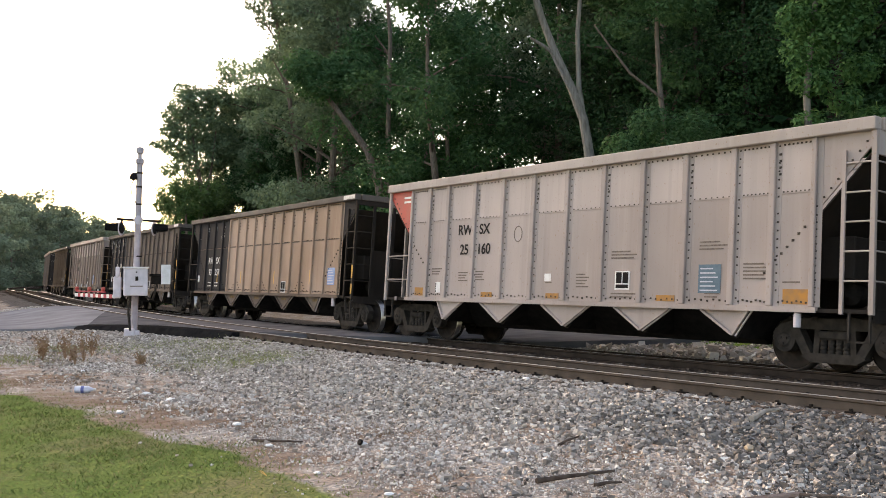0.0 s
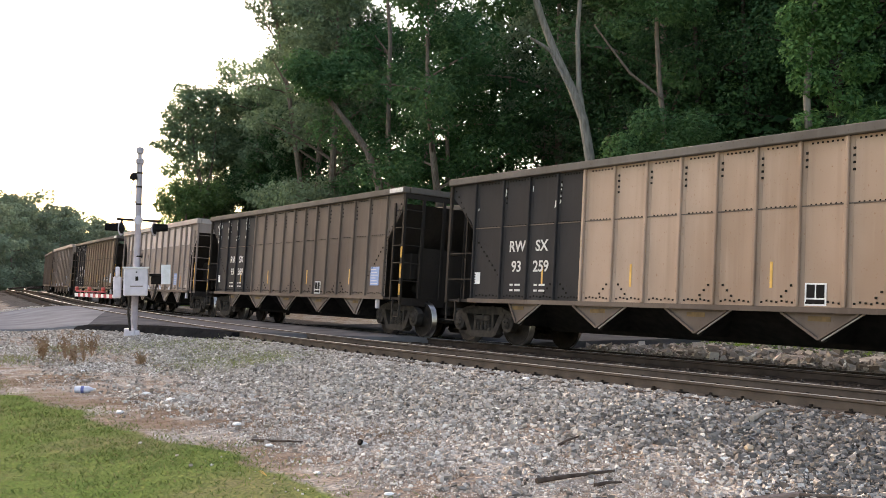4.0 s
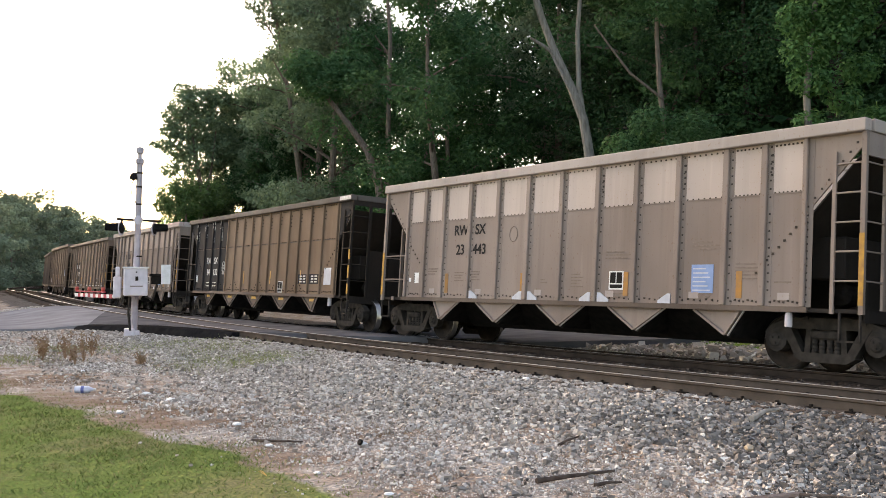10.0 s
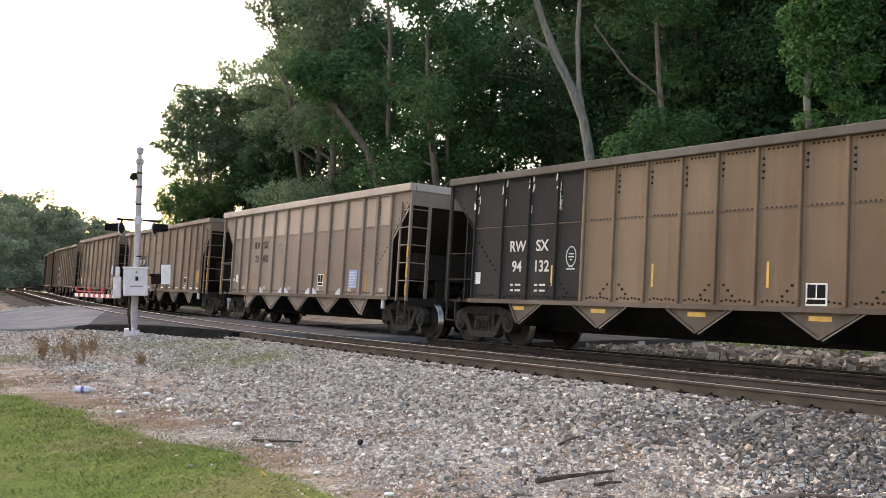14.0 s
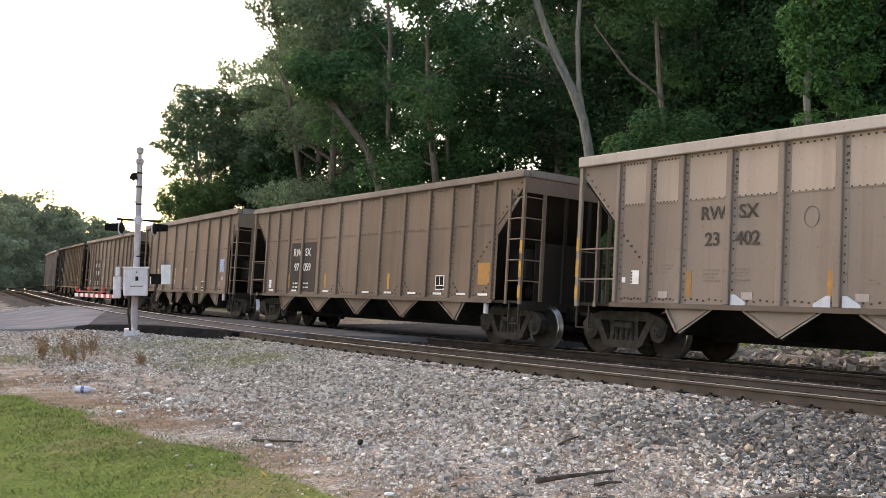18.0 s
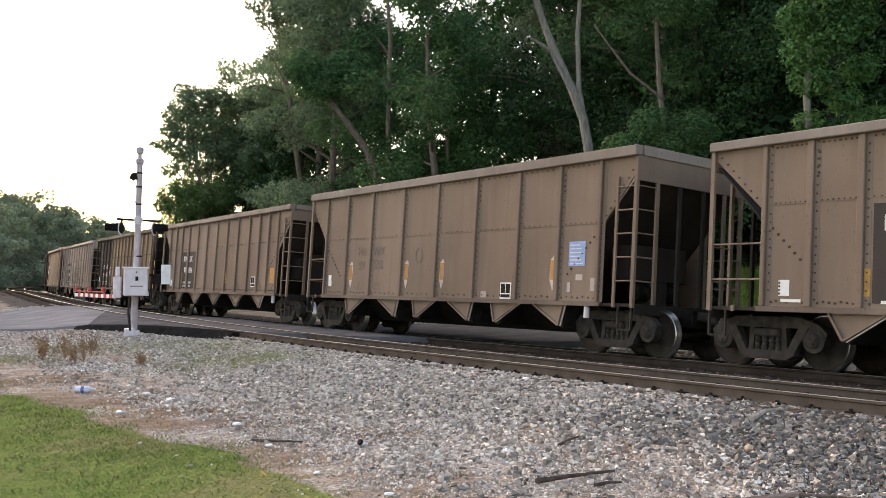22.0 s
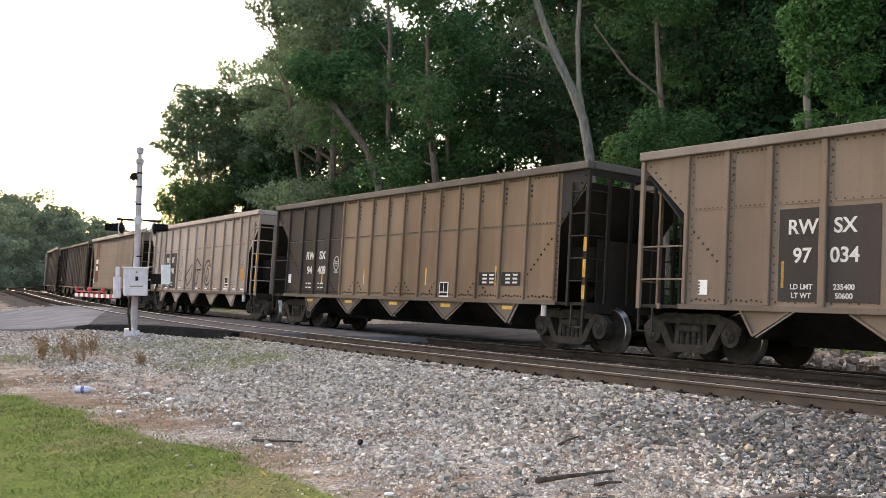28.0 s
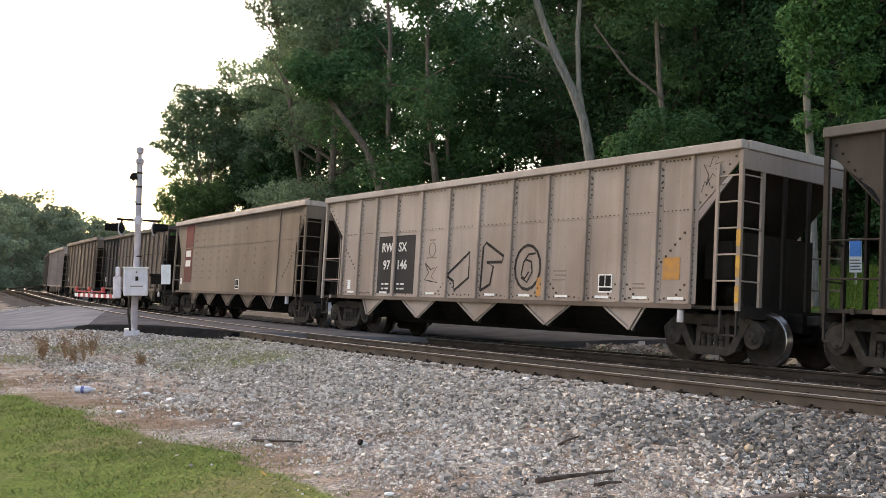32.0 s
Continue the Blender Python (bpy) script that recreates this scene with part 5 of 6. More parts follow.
        p1, p2 = p0 + d * ln * 0.5, p0 + d * ln + Vector((0, 0, -0.1 * ln))
        tube(bm, [p0, p1, p2], [tr * 0.32, tr * 0.2, tr * 0.07], 5)
        for c in (p1, p2):
            cents.append(c)
            rads.append(spread * rng.uniform(0.22, 0.36))
    for k in range(clumps):
        f = clear + (1.0 - clear) * rng.uniform(0, 1)
        az, rr = rng.uniform(0, 6.28), spread * (1.05 - 0.7 * full * ((f - clear) / (1 - clear)) ** 2) * rng.uniform(0.25, 1.0)
        cents.append(stem(f) + Vector((math.cos(az) * rr, math.sin(az) * rr, 0)))
        rads.append(spread * rng.uniform(0.14, 0.3))
    cents.append(stem(0.97))
    rads.append(spread * 0.25)
    part("trunk", bm, bark, root, "furrowed grey-brown trunk and limbs")
    part("crown", leaves_mesh("crown", cents, rads, leaves, size, rng), leaf, root, "green leafy crown")
    return root


VARIANTS = [
    make_tree("tree", 21, 5.2, 15000, 0.125, 11, M["leaf"], M["bark"], "tall dark green broadleaf tree at the wood's edge"),
    make_tree("tree", 19, 4.4, 13000, 0.13, 12, M["leaf_grey_hazed"], M["bark"], "tall dark green broadleaf tree at the wood's edge", clear=0.22),
    make_tree("tree", 17, 4.6, 14000, 0.125, 13, M["leaf"], M["bark"], "dense green broadleaf tree in the wood", clear=0.18),
    make_tree("tree", 14, 3.8, 10000, 0.12, 14, M["leaf_light"], M["bark"], "lighter green young tree at the wood's edge", clear=0.15),
    make_tree("bush", 6.5, 3.0, 6000, 0.115, 15, M["leaf_light"], M["bark"], "leafy green undergrowth bush", "bush", clear=0.05, limbs=8, group="undergrowth"),
    make_tree("bush", 5.0, 2.6, 5500, 0.11, 16, M["leaf"], M["bark"], "dark leafy undergrowth bush", "bush", clear=0.05, limbs=8, group="undergrowth"),
    # the two far wood kinds carry their haze in the leaf colour
    make_tree("tree", 15, 5.0, 5200, 0.27, 17, M["leaf_far_hazed"], M["bark"], "distant green tree of the far wood, haze painted into its leaves", clear=0.05, limbs=7, group="trees of the far wood"),
    make_tree("tree", 13, 5.5, 5200, 0.27, 18, M["leaf_far_hazed"], M["bark"], "distant tree of the far wood, its green paled by painted haze", clear=0.05, limbs=7, group="trees of the far wood"),
    make_tree("tree", 16.5, 3.2, 15000, 0.13, 19, M["leaf_grey_hazed"], M["bark"], "round-topped green tree at the end of the wood", clear=0.12, clumps=95, full=0.22),
    make_tree("tree", 19, 4.8, 19000, 0.08, 20, M["leaf_shaded"], M["bark_shaded"], "tall green tree with shade painted into leaves and bark", clear=0.08, clumps=46, full=0.7, trunk_r=0.2),
    make_tree("bush", 6.0, 2.8, 8500, 0.075, 21, M["leaf"], M["bark"], "leafy green undergrowth bush", "bush", clear=0.05, limbs=9, group="undergrowth", clumps=34, full=0.6),
    make_tree("tree", 20, 5.6, 5200, 0.3, 22, M["leaf_shaded"], M["bark"], "green tree far inside the wood, shade painted into its leaves", clear=0.03, clumps=60, full=0.5),
]
USED = set()


def plant(v, x, y, scale=1.0, turn=0.0):
    m = pose(x, y, gz(x, y) - 0.1, 0, 0, turn) @ Matrix.Scale(scale, 4)
    if v not in USED:
        USED.add(v)
        VARIANTS[v].matrix_basis = m
        return VARIANTS[v]
    src = VARIANTS[v]
    ob = copy_thing(src, pose(0, 0, 0))
    ob.matrix_basis = m
    return ob


def build_wood():
    rng = random.Random(4)
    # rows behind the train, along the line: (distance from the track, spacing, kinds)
    # rows begin right of the view: unseen trees there are added for shade
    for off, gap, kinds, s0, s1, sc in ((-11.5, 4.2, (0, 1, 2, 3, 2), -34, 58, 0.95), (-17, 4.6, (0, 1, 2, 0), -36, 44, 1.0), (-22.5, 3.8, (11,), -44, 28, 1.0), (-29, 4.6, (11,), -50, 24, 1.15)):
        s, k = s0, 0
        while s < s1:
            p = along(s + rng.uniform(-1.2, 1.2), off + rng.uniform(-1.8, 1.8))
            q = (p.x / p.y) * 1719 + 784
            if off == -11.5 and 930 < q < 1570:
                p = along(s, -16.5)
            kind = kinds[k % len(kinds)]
            # farther along, trees switch to the leaves with haze in their colour
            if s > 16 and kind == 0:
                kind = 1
            # trees at the right take the kind with shade painted in
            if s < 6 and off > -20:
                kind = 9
            grow = sc * (0.86 if s > 44 else 1.0) * rng.uniform(0.88, 1.1)
            tall = 20 if kind > 8 else (21, 19, 17, 14)[kind]
            # the wood steps down to its end
            edge, top = 784 + 1719 * (p.x - 4.4 * grow) / p.y, 1719 * (gz(p.x, p.y) + tall * grow - EYE_Z) / p.y
            if edge < 290:
                s += gap
                k += 1
                continue
            if edge < 425 and top > 370:
                grow *= 355 / top
            plant(kind, p.x, p.y, grow, rng.uniform(0, 360))
            s += gap * rng.uniform(0.85, 1.2)
            k += 1
    s, k = -26, 0
    while s < 62:
        p = along(s, (-15.5 if -17 < s < 1 else -8.8) + rng.uniform(-1.6, 1.0))
        plant(4 + k % 2 if s > 6 else 10, p.x, p.y, rng.uniform(0.6, 1.0), rng.uniform(0, 360))
        p = along(s + 1.5, (-17.5 if -17 < s < 1 else -13.5) + rng.uniform(-1.6, 1.0))
        plant(5 - k % 2 if s > 6 else 10, p.x, p.y, rng.uniform(0.8, 1.15), rng.uniform(0, 360))
        s += rng.uniform(2.4, 3.6)
        k += 1
    # end of the near wood
    for x, y, v, sc in ((-18.7, 69.5, 3, 0.7), (-15.9, 72.5, 8, 0.82), (-15.6, 71, 8, 0.84), (-14.6, 73, 8, 0.95), (-13.4, 70, 8, 1.02), (-17.6, 71.5, 3, 0.6), (-14.0, 75, 2, 0.88), (-19.2, 71, 4, 1.0), (-18.4, 69.5, 5, 1.2), (-17.0, 69.5, 4, 1.1), (-8.6, 64, 1, 1.05), (-9.3, 66, 1, 1.15)):
        plant(v, x, y, sc, rng.uniform(0, 360))
    # the far wood, round the outside of the bend and behind it
    k = 0
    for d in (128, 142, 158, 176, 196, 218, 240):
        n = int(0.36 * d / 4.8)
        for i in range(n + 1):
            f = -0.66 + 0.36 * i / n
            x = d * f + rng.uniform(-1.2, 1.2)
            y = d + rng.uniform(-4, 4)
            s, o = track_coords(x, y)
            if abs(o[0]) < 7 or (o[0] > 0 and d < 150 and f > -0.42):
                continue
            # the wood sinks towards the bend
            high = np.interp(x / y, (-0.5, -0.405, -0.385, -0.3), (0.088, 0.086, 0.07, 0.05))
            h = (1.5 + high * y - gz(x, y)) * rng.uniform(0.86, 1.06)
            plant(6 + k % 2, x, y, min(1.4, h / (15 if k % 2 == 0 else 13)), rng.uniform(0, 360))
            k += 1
    # unseen trees left of the view, added to shade the far cars
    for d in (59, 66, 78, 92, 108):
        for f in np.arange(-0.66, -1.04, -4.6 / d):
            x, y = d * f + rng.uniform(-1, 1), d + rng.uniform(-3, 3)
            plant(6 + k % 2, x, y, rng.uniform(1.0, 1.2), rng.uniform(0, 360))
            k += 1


build_wood()


# pale-trunked tree and the leaning stems that show between the leaves
def stem_tree(label, limbs, clumps, leaf, seed, size=0.12, n=5500, bark=None, near=1.0):
    # near sets the tree closer to the track and smaller
    eye = Vector((0, 0, EYE_Z))
    limbs = [([eye + (Vector(p) - eye) * near for p in pts], r0 * near, r1 * near) for pts, r0, r1 in limbs]
    clumps = [(eye + (Vector(c) - eye) * near, r * near) for c, r in clumps]
    base = Vector(limbs[0][0][0])
    root = tagged(new("tree"), label, "tree", "trees of the wood")
    root.matrix_basis = Matrix.Translation(base)
    bm = bmesh.new()
    for pts, r0, r1 in limbs:
        pts = [Vector(p) - base for p in pts]
        fine = []
        for i in range(len(pts) - 1):
            for f in (0, 0.5):
                fine.append(pts[i].lerp(pts[i + 1], f))
        fine.append(pts[-1])
        tube(bm, fine, list(np.linspace(r0, r1, len(fine))), 10)
    part("trunk", bm, bark or M["bark_pale"], root, "pale grey forked trunk")
    rng = np.random.default_rng(seed)
    part("crown", leaves_mesh("crown", [Vector(c) - base for c, _ in clumps], [r for _, r in clumps], n, size, rng), leaf, root, "green leafy crown")
    return root


stem_tree("tall pale-trunked forked tree in front of the wood",
          [([(6.4, 40, 0.5), (6.2, 40, 4.5), (6.05, 40, 6.7), (5.8, 40, 8.2), (5.35, 40.1, 9.5), (4.6, 40.3, 11.2), (4.1, 40.4, 12.6), (3.4, 40.5, 15)], 0.245, 0.13),
           ([(5.9, 40, 7.6), (5.62, 40.1, 9.6), (5.6, 40.3, 12), (5.8, 40.4, 14.5)], 0.13, 0.08),
           ([(4.75, 40.3, 10.9), (4.2, 40.1, 11.3), (3.6, 39.9, 11.6)], 0.09, 0.05),
           ([(5.5, 40.0, 9.0), (4.75, 40.0, 10.4), (4.45, 40, 11)], 0.08, 0.04)],
          [((3.4, 40.6, 15.5), 2.0), ((5.8, 40.6, 15.4), 2.2), ((7.2, 40.8, 14.2), 1.6), ((2.4, 40.8, 13.6), 1.3), ((5.0, 41, 17), 2.4)], M["leaf"], 31, near=0.82)
stem_tree("tall slender tree with a high leafy crown",
          [([(-8.4, 60, 1.5), (-8.9, 60, 8), (-9.6, 60, 13), (-10.4, 60, 17.6), (-10.9, 60, 19.4)], 0.2, 0.07), ([(-9.7, 60, 13.6), (-10.8, 60, 15.6)], 0.07, 0.04), ([(-10.1, 60, 16), (-11.8, 60, 18.6)], 0.07, 0.04)],
          [((-11.0, 60, 17.9), 1.0), ((-11.7, 60, 18.8), 0.8), ((-9.7, 60.2, 16.8), 1.1), ((-9.9, 60, 18.3), 1.2), ((-11.0, 60, 19.7), 1.1), ((-10.6, 60, 15.6), 0.7), ((-9.0, 60.3, 19.2), 1.3), ((-12.3, 60, 19.6), 0.7)], M["leaf_grey_hazed"], 36, 0.11, 4200, bark=M["bark"])
stem_tree("full-crowned dark green tree at the end of the wood",
          [([(-16.57, 68.0, 4.22), (-16.73, 68.0, 6.6), (-17.17, 68.0, 8.97), (-17.56, 68.0, 11.34), (-17.96, 68.0, 13.72)], 0.22, 0.06), ([(-16.69, 68.0, 6.8), (-16.3, 68.0, 9.37), (-15.98, 68.0, 12.14)], 0.12, 0.04), ([(-17.33, 68.0, 9.96), (-20.13, 68.0, 10.87)], 0.06, 0.02)],
          [((-18.12, 68.0, 13.8), 1.34), ((-19.02, 68.4, 13.19), 1.03), ((-19.15, 68.0, 12.06), 0.87), ((-17.24, 68.6, 14.23), 1.34), ((-18.04, 68.3, 12.38), 1.58), ((-16.77, 68.8, 12.46), 1.9), ((-18.49, 68.2, 10.9), 1.34), ((-19.62, 68.0, 11.03), 0.67), ((-20.33, 68.0, 11.03), 0.4), ((-17.32, 68.6, 10.23), 1.78), ((-19.15, 68.0, 9.37), 0.79), ((-16.17, 68.8, 14.66), 1.19), ((-15.73, 69.0, 11.09), 1.58), ((-18.49, 68.2, 14.94), 0.71), ((-17.72, 68.3, 14.96), 0.63)], M["leaf_edge"], 37, 0.12, 15000, bark=M["bark"])
stem_tree("low light green tree below the wood's end",
          [([(-17.7, 67, 4.18), (-17.77, 67, 5.94), (-18.01, 67, 7.69)], 0.12, 0.05)],
          [((-18.86, 67.0, 7.5), 1.11), ((-17.89, 67.0, 7.89), 1.11), ((-17.16, 67.2, 6.93), 1.38), ((-19.45, 67.0, 6.72), 0.71), ((-16.06, 67.5, 7.54), 1.5), ((-18.47, 67.0, 6.52), 1.11)], M["leaf_low"], 38, 0.11, 5500, bark=M["bark"])
stem_tree("leaning grey tree in the wood",
          [([(-2.6, 50, 1.0), (-3.1, 50, 5.2), (-3.35, 50, 6.6), (-3.9, 50, 8.2), (-4.9, 50, 9.6), (-6.0, 50, 11)], 0.3, 0.12)],
          [((-6.2, 50, 11.8), 1.6), ((-5, 50.4, 12.6), 1.4), ((-7.2, 50.2, 12.6), 1.3)], M["leaf"], 32, bark=M["bark"])
stem_tree("slender grey tree with a drooping bare branch",
          [([(8.8, 38, 1.0), (8.65, 38, 7.8), (8.5, 38, 9.3), (8.4, 38, 11.2), (8.45, 38, 14)], 0.13, 0.07),
           ([(8.6, 37.9, 8.7), (7.3, 37.8, 9.7), (6.7, 37.8, 10.5), (5.9, 37.8, 11.6)], 0.06, 0.035)],
          [((8.4, 38.0, 13.6), 1.9), ((9.6, 38.3, 12.6), 1.3), ((7.4, 38.4, 13.8), 1.2), ((8.8, 36.8, 6.7), 1.0), ((7.9, 36.9, 7.6), 0.9), ((9.5, 36.9, 7.3), 1.1), ((7.0, 37.2, 6.6), 1.0), ((8.6, 37.2, 12.1), 0.8)], M["leaf"], 33, 0.07, 12000, bark=M["bark"], near=0.84)
stem_tree("thin upright tree against the sky",
          [([(-3.0, 56, 2), (-3.2, 56, 10), (-3.1, 56, 15.6), (-3.35, 56, 19)], 0.16, 0.1), ([(-1.0, 56, 8), (-0.95, 56, 14.6), (-0.4, 56, 18)], 0.13, 0.08), ([(-0.95, 56, 14.6), (-1.5, 56, 18.2)], 0.08, 0.05), ([(-3.1, 56, 14.6), (-4.0, 56, 15.8)], 0.06, 0.03)],
          [((-3.4, 56, 19.6), 1.6), ((-0.6, 56, 19), 1.5), ((-2, 56, 20.2), 1.6)], M["leaf"], 34, bark=M["bark"], near=0.9)
stem_tree("light green tree with hanging leaves",
          [([(11.1, 29, 0.8), (11.0, 29, 5.4), (10.9, 29, 7.2), (11.2, 29, 10), (11.4, 29, 12)], 0.14, 0.06)],
          [((11.0, 28.8, 7.6), 0.75), ((10.8, 28.8, 8.4), 0.8), ((11.5, 28.9, 8.9), 0.9), ((11.2, 28.9, 9.7), 0.9), ((12.3, 29.0, 9.4), 0.8), ((12.6, 29.2, 8.0), 0.7), ((12.0, 29.0, 7.0), 0.6), ((10.6, 28.9, 9.4), 0.7), ((12.4, 29.1, 10.4), 1.0), ((11.2, 29, 11), 1.2), ((10.9, 28.8, 6.3), 0.5), ((13.0, 29.3, 6.4), 0.7)], M["leaf_light"], 35, 0.075, 8500, near=0.86)


# ---- crossing signal with its gate ----
def build_signal():
    bx, by = -8.85, 27.9
    root = tagged(new("crossing_signal"), "grey steel crossing signal mast with control box and lowered gate", "crossing signal")
    z0 = gz(bx, by) - 0.03
    root.matrix_basis = pose(bx, by, z0, 0, 0, 17.6)
    zb = -z0
    def H(z):
        return z + zb
    part("base", boxes((-0.27, 0.02, -0.16, 0.16, 0.0, 0.26), (-0.02, 0.16, -0.14, 0.14, 0.0, 0.2), bevel=0.02), M["silver"], root, "grey cast base")
    part("pole", tube(bmesh.new(), [(0, 0, 0.1), (0.02, 0, H(1.05)), (0.06, 0, H(2.4)), (0.1, 0, H(4.85))], [0.095, 0.095, 0.09, 0.085], 14), M["mast"], root, "grey steel tube")
    part("pole_cap", lathe(bmesh.new(), [(0.085, H(4.85)), (0.12, H(4.88)), (0.12, H(5.0)), (0.06, H(5.04)), (0.06, H(5.15)), (0.11, H(5.18)), (0.11, H(5.32)), (0.05, H(5.36))], "z", 12, (0.1, 0, 0)), M["mast"], root)
    for z in (4.6, 4.2, 3.7, 2.2):
        part("band", lathe(bmesh.new(), [(0.1, H(z) - 0.02), (0.105, H(z)), (0.1, H(z) + 0.02)], "z", 12, (0.09, 0, 0)), M["steel_dark"], root)
    box_ = part("control_box", boxes((-0.3, 0.36, -0.62, -0.12, H(1.07), H(1.86)), bevel=0.03), M["silver"], root, "light grey sheet metal control box")
    part("lid", boxes((-0.33, 0.39, -0.66, -0.1, H(1.84), H(1.89)), bevel=0.015), M["white"], box_)
    part("latch", boxes((0.02, 0.1, -0.645, -0.62, H(1.5), H(1.62)), (0.03, 0.07, -0.645, -0.62, H(1.72), H(1.76))), M["steel_dark"], box_)
    part("stencil", boxes((-0.12, 0.22, -0.624, -0.62, H(1.33), H(1.36))), M["faded"], box_)
    part("gate_motor", boxes((-0.58, -0.36, -0.2, 0.25, H(1.0), H(1.62)), (-0.52, -0.4, -0.22, 0.2, H(1.6), H(1.9)), bevel=0.03), M["silver"], root, "grey gate machine")
    part("bracket", boxes((0.4, 0.78, -0.35, -0.25, H(1.62), H(1.7)), (0.45, 0.72, -0.3, -0.1, H(1.4), H(1.62)), bevel=0.01), M["steel_dark"], root)
    part("sign_plate", boxes((0.72, 0.98, -0.4, -0.36, H(1.4), H(1.96)), bevel=0.008), M["white"], root, "blank white plate")
    for pts in ([(-0.12, -0.2, H(1.05)), (-0.16, -0.2, H(0.6)), (-0.1, -0.15, 0.2)], [(0.3, -0.2, H(1.05)), (0.5, -0.2, H(0.95)), (0.62, -0.2, H(1.4))]):
        part("conduit", tube(bmesh.new(), pts, [0.035] * 3, 8), M["truck"], root)
    # arm for the lamps
    part("lamp_arm", tube(bmesh.new(), [(-0.52, 0.0, H(3.26)), (0.72, 0.0, H(3.22))], [0.035, 0.035], 8), M["steel_dark"], root)
    part("lamp_hub", lathe(bmesh.new(), [(0.06, -0.14), (0.13, -0.12), (0.13, 0.12), (0.06, 0.14)], "y", 14, (0.08, 0, H(3.24))), M["silver"], root)
    M["lens"] = material("dark_lens", (0.08, 0.01, 0.01), 0.2, 0, (0.1, 0.015, 0.012), 9, 2, 0)
    lit = bpy.data.materials.new("lit_lens")
    lit.use_nodes = True
    e = lit.node_tree.nodes["Principled BSDF"]
    e.inputs["Base Color"].default_value = (0.7, 0.02, 0.02, 1)
    e.inputs["Emission Color"].default_value = (1.0, 0.05, 0.06, 1)
    e.inputs["Emission Strength"].default_value = 1.6
    for x, face, on in ((-0.37, -1, False), (0.5, 1, True)):
        lamp = part("signal_lamp", lathe(bmesh.new(), [(0.05, 0.0), (0.15, face * 0.05), (0.16, face * 0.16)], "x", 16, (x - 0.08 * face, 0, H(3.0))), M["black"], root, "black round lamp housing")
        part("background_disc", lathe(bmesh.new(), [(0.05, -0.008), (0.21, -0.008), (0.21, 0.008), (0.05, 0.008)], "x", 24), M["silver"], lamp, "round backing disc", at=pose(x + face * 0.02, 0, H(3.0), 0, 0, -22))
        hood = bmesh.new()
        ring = []
        for t, rr in ((0.03, 0.16), (0.45 if face < 0 else 0.4, 0.13)):
            ring.append([hood.verts.new((x + face * t, rr * math.cos(a), H(3.0) + rr * math.sin(a))) for a in np.linspace(-0.5, math.pi + 0.5, 14)])
        for k in range(13):
            hood.faces.new((ring[0][k], ring[0][k + 1], ring[1][k + 1], ring[1][k]))
        bmesh.ops.solidify(hood, geom=hood.faces[:], thickness=0.01)
        part("hood", hood, M["black"], lamp)
        part("lens", lathe(bmesh.new(), [(0.02, face * 0.03), (0.14, face * 0.02), (0.14, face * 0.0)], "x", 16, (x + face * 0.03, 0, H(3.0))), lit if on else M["lens"], lamp, "lit red lens" if on else "dark red lens")
        part("stem", tube(bmesh.new(), [(x, 0, H(3.24)), (x, 0, H(3.05))], [0.03, 0.03], 6), M["steel_dark"], lamp)
    part("bell", lathe(bmesh.new(), [(0.02, H(4.62)), (0.1, H(4.55)), (0.13, H(4.42)), (0.06, H(4.4))], "z", 12, (-0.06, 0, 0)), M["steel_dark"], root)
    part("cable", tube(bmesh.new(), [(0.0, -0.05, H(4.6)), (-0.14, -0.05, H(4.2)), (-0.1, -0.05, H(3.9)), (0.03, -0.05, H(3.7))], [0.014] * 4, 5), M["steel_dark"], root)
    part("cable", tube(bmesh.new(), [(-0.05, -0.05, H(4.4)), (-0.25, -0.05, H(4.0)), (-0.4, -0.05, H(3.85))], [0.01] * 3, 5), M["steel_dark"], root)
    # gate arm lies along the track
    d = Vector((-0.57, 0.82, 0))
    n = Vector((-0.82, -0.57, 0))
    gate = part("gate_arm", boxes((0.3, 4.7, -0.02, 0.02, -0.055, 0.055), bevel=0.008), M["white"], root, "red and white striped gate arm", at=pose(-0.45, 0.1, H(1.04), 0, 0, math.degrees(math.atan2(d.y, d.x)) - 17.6))
    for k in range(7):
        part("stripe", boxes((0.5 + k * 0.58, 0.78 + k * 0.58, -0.026, 0.026, -0.058, 0.058)), M["crimson"], gate, "red reflective stripe")
    part("rail_bar", boxes((1.3, 4.5, -0.02, 0.02, 0.1, 0.14)), M["crimson"], gate)
    for x in (1.5, 3.0, 4.5):
        part("gate_lamp", lathe(bmesh.new(), [(0.05, -0.05), (0.07, -0.03), (0.07, 0.03), (0.05, 0.05)], "y", 10, (x, 0, 0.2)), M["red"], gate)


build_signal()


# ---- beyond the train: fence, notice board, verge ----
def build_beyond():
    fence = tagged(new("rail_fence"), "green weathered rail fence on a grassy bank", "fence")
    pts = [along(s, -6.6) for s in np.arange(-16, 9, 2.2)]
    a = pts[0]
    fence.matrix_basis = pose(a.x, a.y, 0)
    green = material("green_fence_paint", (0.05, 0.11, 0.04), 0.8, 0, (0.08, 0.13, 0.05), 6, 6, 0.3, 40)
    tops = []
    for p in pts:
        z = gz(p.x, p.y)
        part("post", boxes((p.x - a.x - 0.05, p.x - a.x + 0.05, p.y - a.y - 0.05, p.y - a.y + 0.05, z - 0.2, z + 1.0), bevel=0.008), green, fence)
        tops.append(Vector((p.x - a.x, p.y - a.y, z)))
    for p, q in zip(tops, tops[1:]):
        for h in (0.35, 0.85):
            part("fence_rail", beam(bmesh.new(), p + Vector((0, 0, h)), q + Vector((0, 0, h)), 0.05, 0.1), green, fence)
